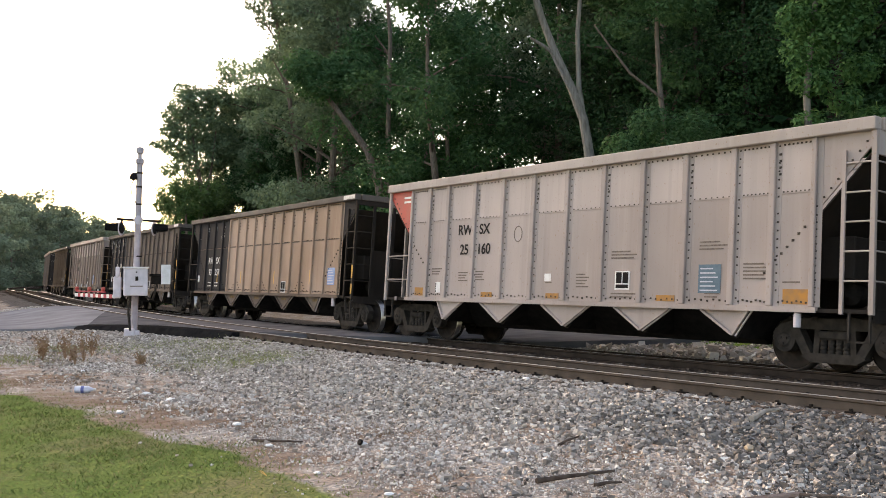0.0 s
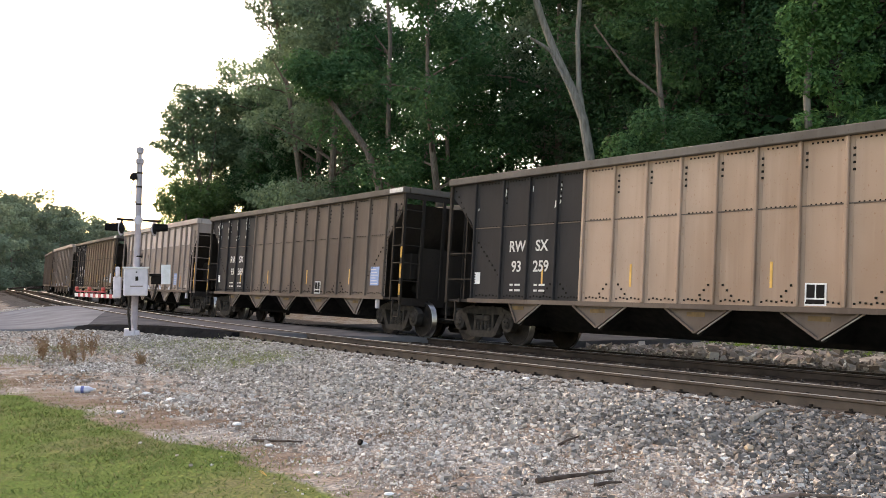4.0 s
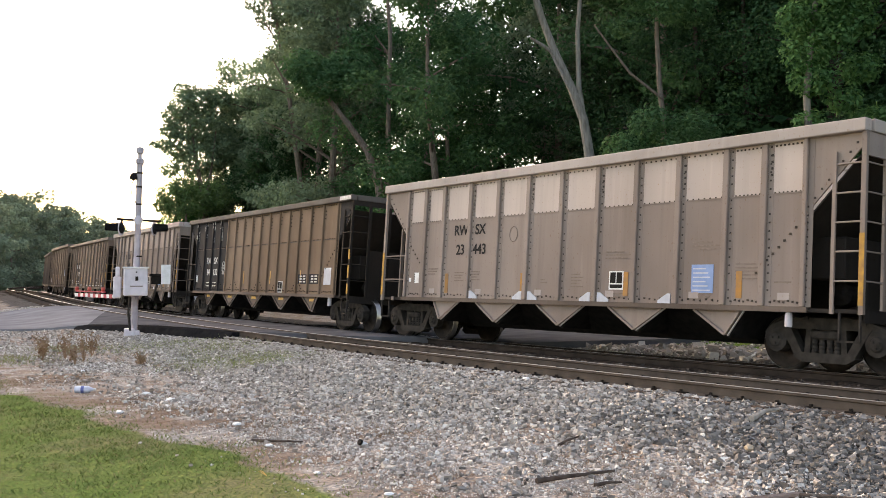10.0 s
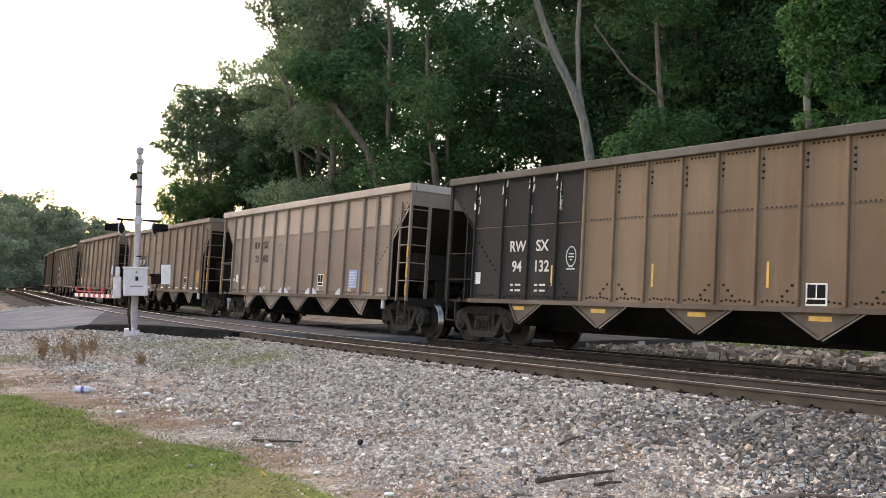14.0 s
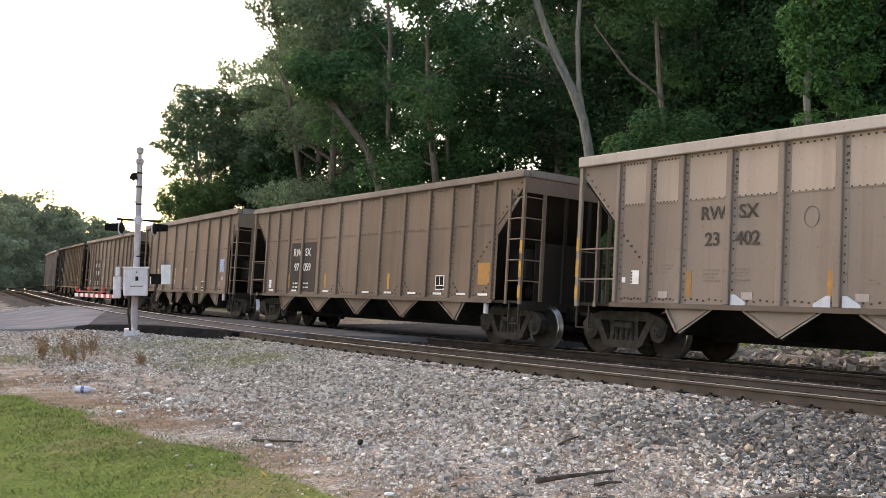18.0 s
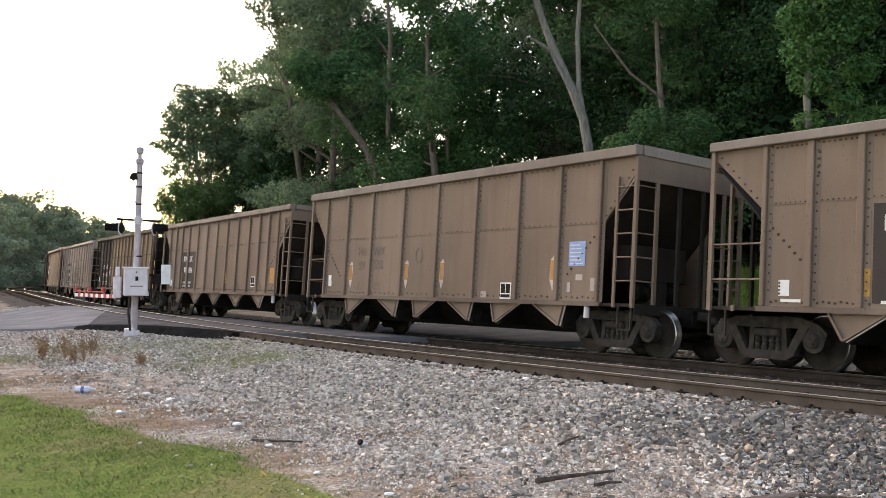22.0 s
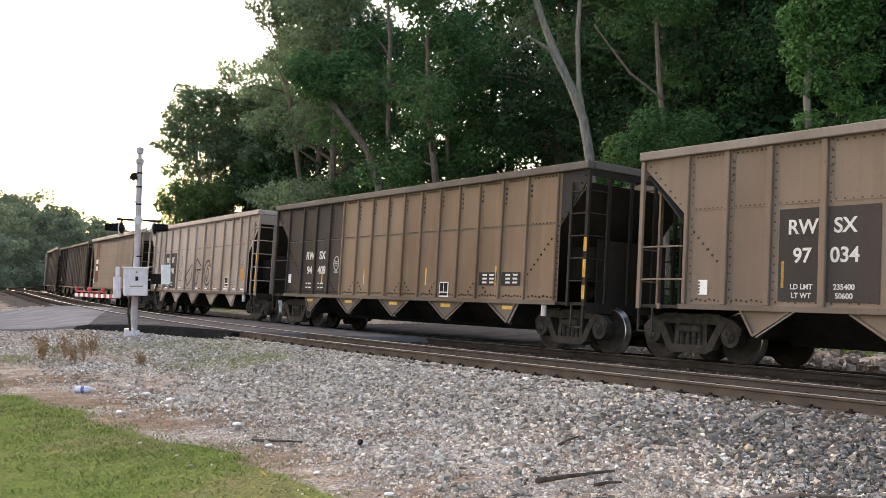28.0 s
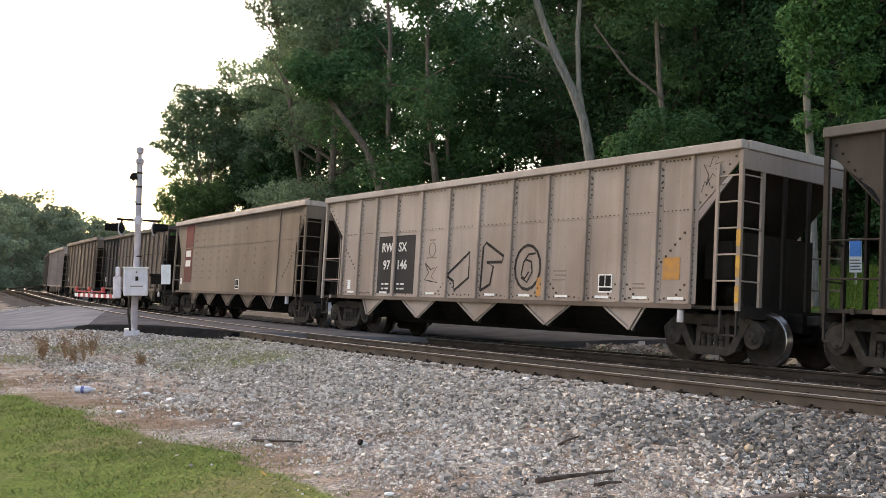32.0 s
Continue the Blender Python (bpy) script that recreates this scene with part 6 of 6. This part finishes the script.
    x, y = 12.15, 28.6
    z = gz(x, y) - 0.4
    sign = tagged(new("notice_board"), "blue and white notice sign on a post behind the train", "sign")
    sign.matrix_basis = pose(x, y, z, 0, 0, -20)
    part("post", boxes((-0.03, 0.03, 0.02, 0.07, 0, 1.75)), M["silver"], sign)
    part("board", boxes((-0.17, 0.17, -0.02, 0.0, 0.75, 1.75), bevel=0.005), M["white"], sign)
    part("header", boxes((-0.16, 0.16, -0.026, -0.021, 1.22, 1.74)), material("blue_sign", (0.05, 0.25, 0.7), 0.5, 0, (0.04, 0.2, 0.6), 9, 3, 0), sign, "blue upper field")
    for k in range(4):
        part("stencil", boxes((-0.15, 0.15 - 0.04 * (k % 2), -0.026, -0.021, 0.82 + k * 0.09, 0.86 + k * 0.09)), M["faded"], sign)


build_beyond()


# ---- loose ballast, gravel, grass and litter ----
def island_material(name, stops, rough=0.9, scale=30, bump=0.4):
    """Each loose piece takes its own shade from the ramp."""
    m = bpy.data.materials.new(name)
    m.use_nodes = True
    n, l = m.node_tree.nodes, m.node_tree.links
    b = n["Principled BSDF"]
    b.inputs["Roughness"].default_value = rough
    b.inputs["Specular IOR Level"].default_value = 0.0
    geo = n.new("ShaderNodeNewGeometry")
    ramp = n.new("ShaderNodeValToRGB")
    while len(ramp.color_ramp.elements) < len(stops):
        ramp.color_ramp.elements.new(0.5)
    for e, (p, c) in zip(ramp.color_ramp.elements, stops):
        e.position, e.color = p, (*c, 1)
    l.new(geo.outputs["Random Per Island"], ramp.inputs[0])
    tc = n.new("ShaderNodeTexCoord")
    nz = n.new("ShaderNodeTexNoise")
    nz.inputs["Scale"].default_value, nz.inputs["Detail"].default_value = scale, 5
    l.new(tc.outputs["Object"], nz.inputs["Vector"])
    hv = n.new("ShaderNodeHueSaturation")
    mr = n.new("ShaderNodeMapRange")
    mr.inputs["To Min"].default_value, mr.inputs["To Max"].default_value = 0.72, 1.25
    l.new(nz.outputs["Fac"], mr.inputs["Value"])
    l.new(mr.outputs[0], hv.inputs["Value"])
    l.new(ramp.outputs[0], hv.inputs["Color"])
    l.new(hv.outputs[0], b.inputs["Base Color"])
    if bump:
        bp = n.new("ShaderNodeBump")
        bp.inputs["Strength"].default_value, bp.inputs["Distance"].default_value = bump, 0.01
        l.new(nz.outputs["Fac"], bp.inputs["Height"])
        l.new(bp.outputs[0], b.inputs["Normal"])
    return m


PHI = (1 + 5 ** 0.5) / 2
ICO_V = np.array([(-1, PHI, 0), (1, PHI, 0), (-1, -PHI, 0), (1, -PHI, 0), (0, -1, PHI), (0, 1, PHI), (0, -1, -PHI), (0, 1, -PHI), (PHI, 0, -1), (PHI, 0, 1), (-PHI, 0, -1), (-PHI, 0, 1)]) / 1.9
ICO_F = np.array([(0, 11, 5), (0, 5, 1), (0, 1, 7), (0, 7, 10), (0, 10, 11), (1, 5, 9), (5, 11, 4), (11, 10, 2), (10, 7, 6), (7, 1, 8), (3, 9, 4), (3, 4, 2), (3, 2, 6), (3, 6, 8), (3, 8, 9), (4, 9, 5), (2, 4, 11), (6, 2, 10), (8, 6, 7), (9, 8, 1)])
# crushed stone: a skewed block with cut faces
CUBE_V = np.array([(x, y, z) for x in (-1, 1) for y in (-1, 1) for z in (-1, 1)]) * 0.72
CUBE_F = np.array([(0, 1, 3), (0, 3, 2), (4, 6, 7), (4, 7, 5), (0, 4, 5), (0, 5, 1), (2, 3, 7), (2, 7, 6), (0, 2, 6), (0, 6, 4), (1, 5, 7), (1, 7, 3)])


def stones(name, s, o, size, mat, label, sink=0.25, seed=1):
    rng = np.random.default_rng(seed)
    n = len(s)
    a = np.interp(s, SG, PA)
    x = np.interp(s, SG, PX) - np.sin(a) * o
    y = np.interp(s, SG, PY) + np.cos(a) * o
    z = ground_z(x, y)[0]
    v = CUBE_V[None] * (1 + rng.uniform(-0.65, 0.35, (n, 8, 3))) * rng.uniform(0.6, 1.35, (n, 1, 3)) * [1, 1, 0.7]
    t, u = rng.uniform(0, 6.28, n), rng.uniform(0, 3.14, n)
    ct, st, cu, su = np.cos(t)[:, None], np.sin(t)[:, None], np.cos(u)[:, None], np.sin(u)[:, None]
    vx, vy, vz = v[..., 0], v[..., 1], v[..., 2]
    vy, vz = vy * cu - vz * su, vy * su + vz * cu
    vx, vy = vx * ct - vy * st, vx * st + vy * ct
    h = size[:, None] / 2
    verts = np.stack([x[:, None] + vx * h, y[:, None] + vy * h, z[:, None] + vz * h + h * (1 - 2 * sink) * 0.6], -1).reshape(-1, 3)
    faces = (CUBE_F[None] + (np.arange(n) * 8)[:, None, None]).reshape(-1, 3)
    me = bpy.data.meshes.new(name)
    me.from_pydata(verts.tolist(), [], faces.tolist())
    me.materials.append(mat)
    return tagged(new(name, me), label, name, kind="stuff")


def off_road(s, o):
    a = np.interp(s, SG, PA)
    x = np.interp(s, SG, PX) - np.sin(a) * o
    y = np.interp(s, SG, PY) + np.cos(a) * o
    return ~on_road(x, y) & ~on_road(x + 0.34, y + 0.38)


GREYS = ((0.0, (0.17, 0.146, 0.128)), (0.3, (0.335, 0.294, 0.258)), (0.65, (0.45, 0.401, 0.356)), (0.93, (0.57, 0.516, 0.46)), (1.0, (0.8, 0.745, 0.67)))
FRESH = ((0.0, (0.095, 0.085, 0.077)), (0.3, (0.165, 0.148, 0.134)), (0.65, (0.228, 0.206, 0.187)), (0.95, (0.31, 0.282, 0.257)), (1.0, (0.5, 0.458, 0.415)))
DUSKY = ((0.0, (0.035, 0.03, 0.026)), (0.5, (0.085, 0.072, 0.062)), (0.9, (0.15, 0.13, 0.112)), (1.0, (0.3, 0.265, 0.23)))
PALES = ((0.0, (0.23, 0.185, 0.155)), (0.35, (0.43, 0.372, 0.325)), (0.75, (0.62, 0.56, 0.505)), (1.0, (0.8, 0.76, 0.7)))
M["stone"] = island_material("ballast_stone", GREYS)
M["fresh_stone"] = island_material("fresh_ballast_stone", FRESH)
M["dusky_stone"] = island_material("grimy_ballast_stone", DUSKY)
M["pebble"] = island_material("gravel_stone", PALES)


def bare(s, o):
    """One where brown earth lies open among the stones."""
    a = np.interp(s, SG, PA)
    x, y = np.interp(s, SG, PX) - np.sin(a) * o, np.interp(s, SG, PY) + np.cos(a) * o
    f = np.zeros(len(s))
    for cx, cy, rx, ry in BARE:
        f = np.maximum(f, 1 - sstep(0.5, 1.3, np.hypot((x - cx) / rx, (y - cy) / ry)))
    return f


def build_stones():
    rng = np.random.default_rng(8)
    def field(n, s0, s1, o0, o1):
        s, o = rng.uniform(s0, s1, n), rng.uniform(o0, o1, n)
        return s, o
    # shoulder of the near track: older pale stone, and fresh grey stone where it was tipped last
    s, o = field(95000, -19, 13, 4.72, 10.2)
    keep = (rng.uniform(0, 1, len(s)) < 1 - 0.93 * sstep(-0.5, 0.7, o - ballast_toe(s))) & off_road(s, o)
    fresh = s + 0.25 * (o - 6) + rng.normal(0, 1.3, len(s)) < -12.8
    for pick, mat, label, seed in ((keep & ~fresh, "stone", "pale grey crushed stone ballast heaped beside the rails", 1), (keep & fresh, "fresh_stone", "clean grey crushed stone ballast beside the rails", 7)):
        stones("ballast", s[pick], o[pick], 0.036 + 0.06 * rng.uniform(0, 1, pick.sum()) ** 1.5, M[mat], label, 0.25, seed)
    # farther shoulder, cribs and between the tracks
    s, o = field(8000, -13, 40, 1.35, 4.55)
    keep = off_road(s, o)
    stones("ballast", s[keep], o[keep], rng.uniform(0.045, 0.09, keep.sum()), M["dusky_stone"], "dark grimy ballast between the rails", 0.35, 2)
    s, o = field(11000, -12, 12, -6.5, -1.0)
    keep = off_road(s, o)
    size = rng.uniform(0.05, 0.12, len(s))
    dim = s + rng.normal(0, 1.5, len(s)) < -6
    stones("ballast", s[keep & ~dim], o[keep & ~dim], size[keep & ~dim], M["stone"], "pale ballast behind the far track", 0.3, 3)
    stones("ballast", s[keep & dim], o[keep & dim], size[keep & dim], M["fresh_stone"], "grey ballast behind the far track", 0.3, 6)
    # coarse pale rock heaped beyond the far rail
    s, o = field(900, -12, 0, -5.4, -2.3)
    keep = off_road(s, o)
    stones("rock", s[keep], o[keep], rng.uniform(0.12, 0.3, keep.sum()), M["stone"], "coarse pale broken rock behind the far track", 0.3, 9)
    # gravel over the dirt
    s, o = field(95000, -19, 10, 6.9, 11.4)
    patch = np.sin(s * 1.1 + o * 0.9) + np.sin(o * 2.3 - s * 0.6) + rng.normal(0, 0.7, len(s))
    keep = (patch > -0.55 + 1.2 * sstep(-10, -4, s)) & (o > ballast_toe(s) - 0.4) & (rng.uniform(0, 1, len(s)) < 1.0 - 0.99 * sstep(-1.9, -0.3, o - lawn_edge(s))) & off_road(s, o) & (rng.uniform(0, 1, len(s)) > 0.72 * bare(s, o))
    stones("gravel", s[keep], o[keep], 0.018 + 0.055 * rng.uniform(0, 1, keep.sum()) ** 2.6, M["pebble"], "pale gravel scattered over brown dirt", 0.3, 4)
    s, o = field(26000, -19, -9, 8.2, 11.2)
    keep = rng.uniform(0, 1, len(s)) < 1.0 - 0.97 * sstep(-1.0, 0.0, o - lawn_edge(s))
    stones("gravel", s[keep], o[keep], 0.012 + 0.022 * rng.uniform(0, 1, keep.sum()) ** 2, M["pebble"], "fine pale gravel trodden into the dirt", 0.3, 10)
    s, o = field(7000, 12, 30, 4.8, 9.5)
    keep = off_road(s, o)
    stones("gravel", s[keep], o[keep], rng.uniform(0.04, 0.1, keep.sum()), M["pebble"], "grey gravel beside the crossing", 0.3, 5)


build_stones()


def blades(name, x, y, height, width, mat, label, seed, lean=0.45):
    rng = np.random.default_rng(seed)
    n = len(x)
    z = ground_z(x, y)[0] - 0.005
    t = rng.uniform(0, 6.28, n)
    dx, dy = np.cos(t) * width / 2, np.sin(t) * width / 2
    lx, ly = rng.normal(0, lean, n) * height, rng.normal(0, lean, n) * height
    v = np.stack([np.stack([x - dx, y - dy, z], -1), np.stack([x + dx, y + dy, z], -1), np.stack([x + lx, y + ly, z + height], -1)], 1).reshape(-1, 3)
    me = bpy.data.meshes.new(name)
    me.from_pydata(v.tolist(), [], np.arange(n * 3).reshape(-1, 3).tolist())
    me.materials.append(mat)
    return tagged(new(name, me), label, "grass", kind="stuff")


M["blade"] = island_material("grass_blade", ((0.0, (0.115, 0.158, 0.045)), (0.5, (0.172, 0.212, 0.066)), (0.8, (0.215, 0.23, 0.085)), (1.0, (0.32, 0.265, 0.14))), 0.7, 0.9, 0)
M["verge"] = island_material("verge_grass", ((0.0, (0.075, 0.145, 0.03)), (0.6, (0.13, 0.215, 0.045)), (1.0, (0.18, 0.23, 0.065))), 0.7, 0.9, 0)
M["tuft"] = island_material("tuft_grass", ((0.0, (0.17, 0.2, 0.07)), (0.6, (0.26, 0.285, 0.11)), (1.0, (0.34, 0.3, 0.16))), 0.7, 0.9, 0)
M["dry"] = island_material("dry_grass", ((0.0, (0.21, 0.13, 0.085)), (0.6, (0.32, 0.21, 0.14)), (1.0, (0.26, 0.205, 0.12))), 0.8, 1.2, 0)


def build_grass():
    rng = np.random.default_rng(21)
    n = 150000
    s, o = rng.uniform(-30, 9, n), 10.2 + rng.exponential(1.8, n)
    edge = lawn_edge(s)
    thin = np.sin(s * 0.9 + 1.0) + np.sin(o * 1.3 - s * 0.5)
    keep = (o + rng.normal(0, 0.3, n) > edge) & (o < 17) & (rng.uniform(0, 1, n) > 0.7 * sstep(0.5, 1.6, thin))
    s, o = s[keep], o[keep]
    a = np.interp(s, SG, PA)
    x, y = np.interp(s, SG, PX) - np.sin(a) * o, np.interp(s, SG, PY) + np.cos(a) * o
    far = np.hypot(x, y) > 2.5
    x, y = x[far], y[far]
    blades("grass", x, y, rng.uniform(0.018, 0.05, len(x)), rng.uniform(0.008, 0.018, len(x)), M["blade"], "short mown green lawn", 1, 0.9)
    # sparse tufts in the gravel
    for k, (cx, cy, r, cnt, mat) in enumerate(((-6.9, 24.6, 1.2, 1800, "tuft"), (-5.3, 22.6, 1.1, 1700, "tuft"), (-3.75, 19.9, 0.8, 2200, "tuft"), (-4.9, 20.6, 0.8, 1300, "tuft"), (-9.3, 24.5, 1.2, 900, "tuft"), (-9.8, 21.5, 1.0, 1000, "tuft"), (-2.2, 12.9, 1.4, 1500, "dry"), (-0.2, 12.5, 0.9, 700, "dry"), (-3.6, 13.9, 0.8, 900, "dry"), (-0.6, 11.6, 0.5, 900, "dry"), (-6.9, 17.6, 0.9, 1500, "dry"), (2.0, 9.6, 0.8, 700, "dry"), (-9.4, 22.5, 1.4, 900, "dry"), (-4.6, 15.2, 0.9, 700, "dry"))):
        gx, gy = cx + rng.normal(0, r / 1.6, cnt), cy + rng.normal(0, r / 1.6, cnt)
        tall = 1.0 if mat == "tuft" else 0.42
        blades("grass", gx, gy, rng.uniform(0.03, 0.12, cnt) * tall, rng.uniform(0.008, 0.016, cnt), M[mat], "sparse green tufts among the stones" if mat == "tuft" else "sparse dry brown grass on the dirt", 30 + k, 0.7)
    # verge behind the train
    n = 30000
    s, o = rng.uniform(-17, 3, n), rng.uniform(-13.0, -7.2, n)
    keep = off_road(s, o)
    s, o = s[keep], o[keep]
    a = np.interp(s, SG, PA)
    blades("grass", np.interp(s, SG, PX) - np.sin(a) * o, np.interp(s, SG, PY) + np.cos(a) * o, rng.uniform(0.1, 0.4, len(s)), rng.uniform(0.015, 0.03, len(s)), M["verge"], "rough green verge behind the far track", 60, 0.5)


build_grass()


def dry_weed(x, y, h, seed):
    rng = np.random.default_rng(seed)
    root = tagged(new("weed"), "dry brown weed with bare stalks", "weed", "dry weeds")
    root.matrix_basis = pose(x, y, gz(x, y) - 0.02)
    for k in range(5):
        az, ln = rng.uniform(0, 6.28), h * rng.uniform(0.6, 1.0)
        tip = Vector((math.cos(az) * 0.3 * ln, math.sin(az) * 0.3 * ln, ln))
        bm = tube(bmesh.new(), [(0, 0, 0), tip * 0.5 + Vector((0.03, 0, 0)), tip], [0.012, 0.009, 0.004], 5)
        for j in range(5):
            p = tip * rng.uniform(0.35, 0.95)
            q = p + Vector(rng.normal(0, 0.1, 3).tolist()) + Vector((0, 0, 0.08))
            tube(bm, [p, q], [0.006, 0.003], 4)
        st = part("stalk", bm, M["dry"], root)
        n = 26
        c = [Vector(tip) * f for f in rng.uniform(0.3, 1.0, 8)]
        part("leaves", leaves_mesh("leaves", c, [0.09] * 8, n, 0.035, rng), M["dry"], st)
    return root


for i, (x, y, h) in enumerate(((-8.6, 22.2, 0.75), (-8.1, 22.0, 0.7), (-8.9, 21.6, 0.6), (-8.0, 21.2, 0.65), (-9.3, 22.6, 0.5), (-6.6, 21.3, 0.3), (-8.3, 23.0, 0.6))):
    dry_weed(x, y, h, 70 + i)


def stick(pts, r, label, mat, name="stick"):
    base = Vector((pts[0][0], pts[0][1], gz(pts[0][0], pts[0][1])))
    out = []
    for i, (x, y, lift) in enumerate(pts):
        out.append(Vector((x, y, gz(x, y) + lift)) - base)
    bm = tube(bmesh.new(), out, [r * f for f in np.linspace(1.0, 0.45, len(out))], 7)
    ob = part(name, bm, mat, None, at=Matrix.Translation(base))
    return tagged(ob, label, name, "fallen wood")


M["wood"] = material("weathered_wood", (0.062, 0.046, 0.038), 0.9, 0, (0.13, 0.1, 0.083), 8, 8, 0.5, 30)
M["wood_pale"] = material("bleached_wood", (0.42, 0.38, 0.33), 0.9, 0, (0.3, 0.26, 0.22), 8, 8, 0.4, 30)
M["wood_red"] = material("barked_wood", (0.15, 0.1, 0.08), 0.9, 0, (0.27, 0.2, 0.17), 6, 8, 0.5, 30)
stick([(2.42, 7.97, 0.035), (2.7, 8.03, 0.05), (2.96, 8.1, 0.045)], 0.046, "short weathered log on the gravel", M["wood_red"], "log")
stick([(2.95, 8.08, 0.04), (3.2, 7.95, 0.045), (3.45, 7.76, 0.03)], 0.022, "dark fallen branch on the gravel", M["wood"], "branch")
stick([(0.85, 8.82, 0.03), (1.17, 9.0, 0.04), (1.62, 9.2, 0.04)], 0.026, "dark fallen branch on the gravel", M["wood"], "branch")
stick([(1.25, 10.5, 0.03), (1.36, 10.65, 0.04), (1.53, 10.86, 0.03)], 0.018, "thin dark stick on the ballast", M["wood"])
stick([(1.36, 8.72, 0.02), (1.48, 8.78, 0.03), (1.62, 8.83, 0.02)], 0.02, "broken dark stick on the gravel", M["wood"])
stick([(-2.2, 11.3, 0.02), (-1.8, 11.17, 0.03), (-1.6, 11.2, 0.02)], 0.018, "thin dark stick on the dirt", M["wood"])
stick([(3.45, 10.9, 0.05), (3.7, 11.2, 0.08), (3.95, 11.45, 0.06)], 0.035, "bleached piece of wood on the ballast", M["wood_pale"], "wood_chunk")


def litter():
    M["clear"] = material("clear_plastic", (0.7, 0.72, 0.8), 0.25, 0, (0.5, 0.52, 0.62), 12, 3, 0.1, 40)
    M["label_blue"] = material("label_blue", (0.12, 0.14, 0.4), 0.5, 0, (0.1, 0.12, 0.3), 9, 3, 0)
    x, y = -5.92, 16.13
    bottle = tagged(new("plastic_bottle"), "crumpled clear plastic bottle lying on the dirt", "bottle")
    bottle.matrix_basis = pose(x, y, gz(x, y) + 0.05, 0, 0, 6)
    part("body", lathe(bmesh.new(), [(0.02, -0.16), (0.055, -0.15), (0.06, -0.06), (0.05, -0.03), (0.058, 0.0), (0.058, 0.06), (0.03, 0.12), (0.018, 0.15)], "x", 14), M["clear"], bottle)
    part("label_band", lathe(bmesh.new(), [(0.059, -0.05), (0.061, -0.04), (0.061, -0.01), (0.059, 0.0)], "x", 14), M["label_blue"], bottle)
    part("cap", lathe(bmesh.new(), [(0.02, 0.15), (0.022, 0.16), (0.022, 0.18), (0.018, 0.185)], "x", 10), M["white"], bottle)
    x, y = -0.89, 10.96
    can = tagged(new("crushed_can"), "crushed white and black drink can", "can")
    can.matrix_basis = pose(x, y, gz(x, y) + 0.035, 20, 30, 40)
    part("body", lathe(bmesh.new(), [(0.02, -0.06), (0.032, -0.055), (0.028, 0.0), (0.033, 0.05), (0.025, 0.06)], "x", 12), M["white"], can)
    part("end", lathe(bmesh.new(), [(0.01, -0.062), (0.03, -0.061), (0.034, -0.05), (0.034, -0.03)], "x", 12), M["black"], can)
    rng = np.random.default_rng(3)
    for px_, py_, r in ((-4.83, 15.9, 0.085), (-4.18, 15.0, 0.075), (-7.27, 19.7, 0.06), (-7.04, 23.4, 0.06), (-0.45, 8.37, 0.045), (-4.5, 13.6, 0.06), (1.3, 15.2, 0.08), (-1.95, 11.0, 0.05), (-2.6, 12.4, 0.07), (0.7, 10.4, 0.06), (-1.2, 9.4, 0.04), (-0.6, 10.0, 0.05)):
        bm = bmesh.new()
        vs = [bm.verts.new(Vector(v) * r * rng.uniform(0.7, 1.15)) for v in ICO_V]
        for f in ICO_F:
            bm.faces.new([vs[i] for i in f])
        for v in bm.verts:
            v.co.z *= 0.5
            v.co.x *= 1.25
        tagged(part("stone", bm, M["white"], None, at=pose(px_, py_, gz(px_, py_) + r * 0.25, 0, 0, rng.uniform(0, 360))), "chalk-white stone lying on the dirt", "stone", "white stones")
    x, y = 3.03, 9.67
    bm = bmesh.new()
    vs = [bm.verts.new(Vector(v) * 0.055 * rng.uniform(0.6, 1.15)) for v in ICO_V]
    for f in ICO_F:
        bm.faces.new([vs[i] for i in f])
    tagged(part("stone", bm, material("tan_stone", (0.5, 0.4, 0.28), 0.9, 0, (0.4, 0.33, 0.25), 9), None, at=pose(x, y, gz(x, y) + 0.04)), "large tan stone on the ballast", "stone")
    x, y = -1.72, 9.25
    leaf = leaves_mesh("fallen_leaf", [Vector((0, 0, 0.02))], [0.05], 3, 0.06, rng)
    tagged(part("fallen_leaf", leaf, M["yellow"], None, at=pose(x, y, gz(x, y) + 0.03)), "pale yellow fallen leaf on the lawn", "leaf")


litter()


# ---- what moves: the train, at a steady pace ----
def car_pose(spec, t):
    s = spec["s"] - (0.12 if spec["kind"] == "ribbed" else 0.2) - SPEED * (t - 9) - GAIN / 2 * (t - 9) ** 2
    tc = spec["half"] - 0.92
    f, r = along(s - tc, 0), along(s + tc, 0)
    m, d = (f + r) / 2, f - r
    return pose(m.x, m.y, 0, -math.degrees(LEAN), 0, math.degrees(math.atan2(d.y, d.x)))


def motions():
    for car, spec in TRAIN:
        walk(car, [(t * 0.5, car_pose(spec, t * 0.5)) for t in range(65)])
    for wheel, dx in WHEELS:
        walk(wheel, [(min(32, k * 4 / 30), pose(dx, 0, WHEEL_R) @ Matrix.Rotation((SPEED * k * 4 / 30 + GAIN / 2 * ((k * 4 / 30 - 9) ** 2 - 81)) / WHEEL_R, 4, "Y")) for k in range(241)])


motions()
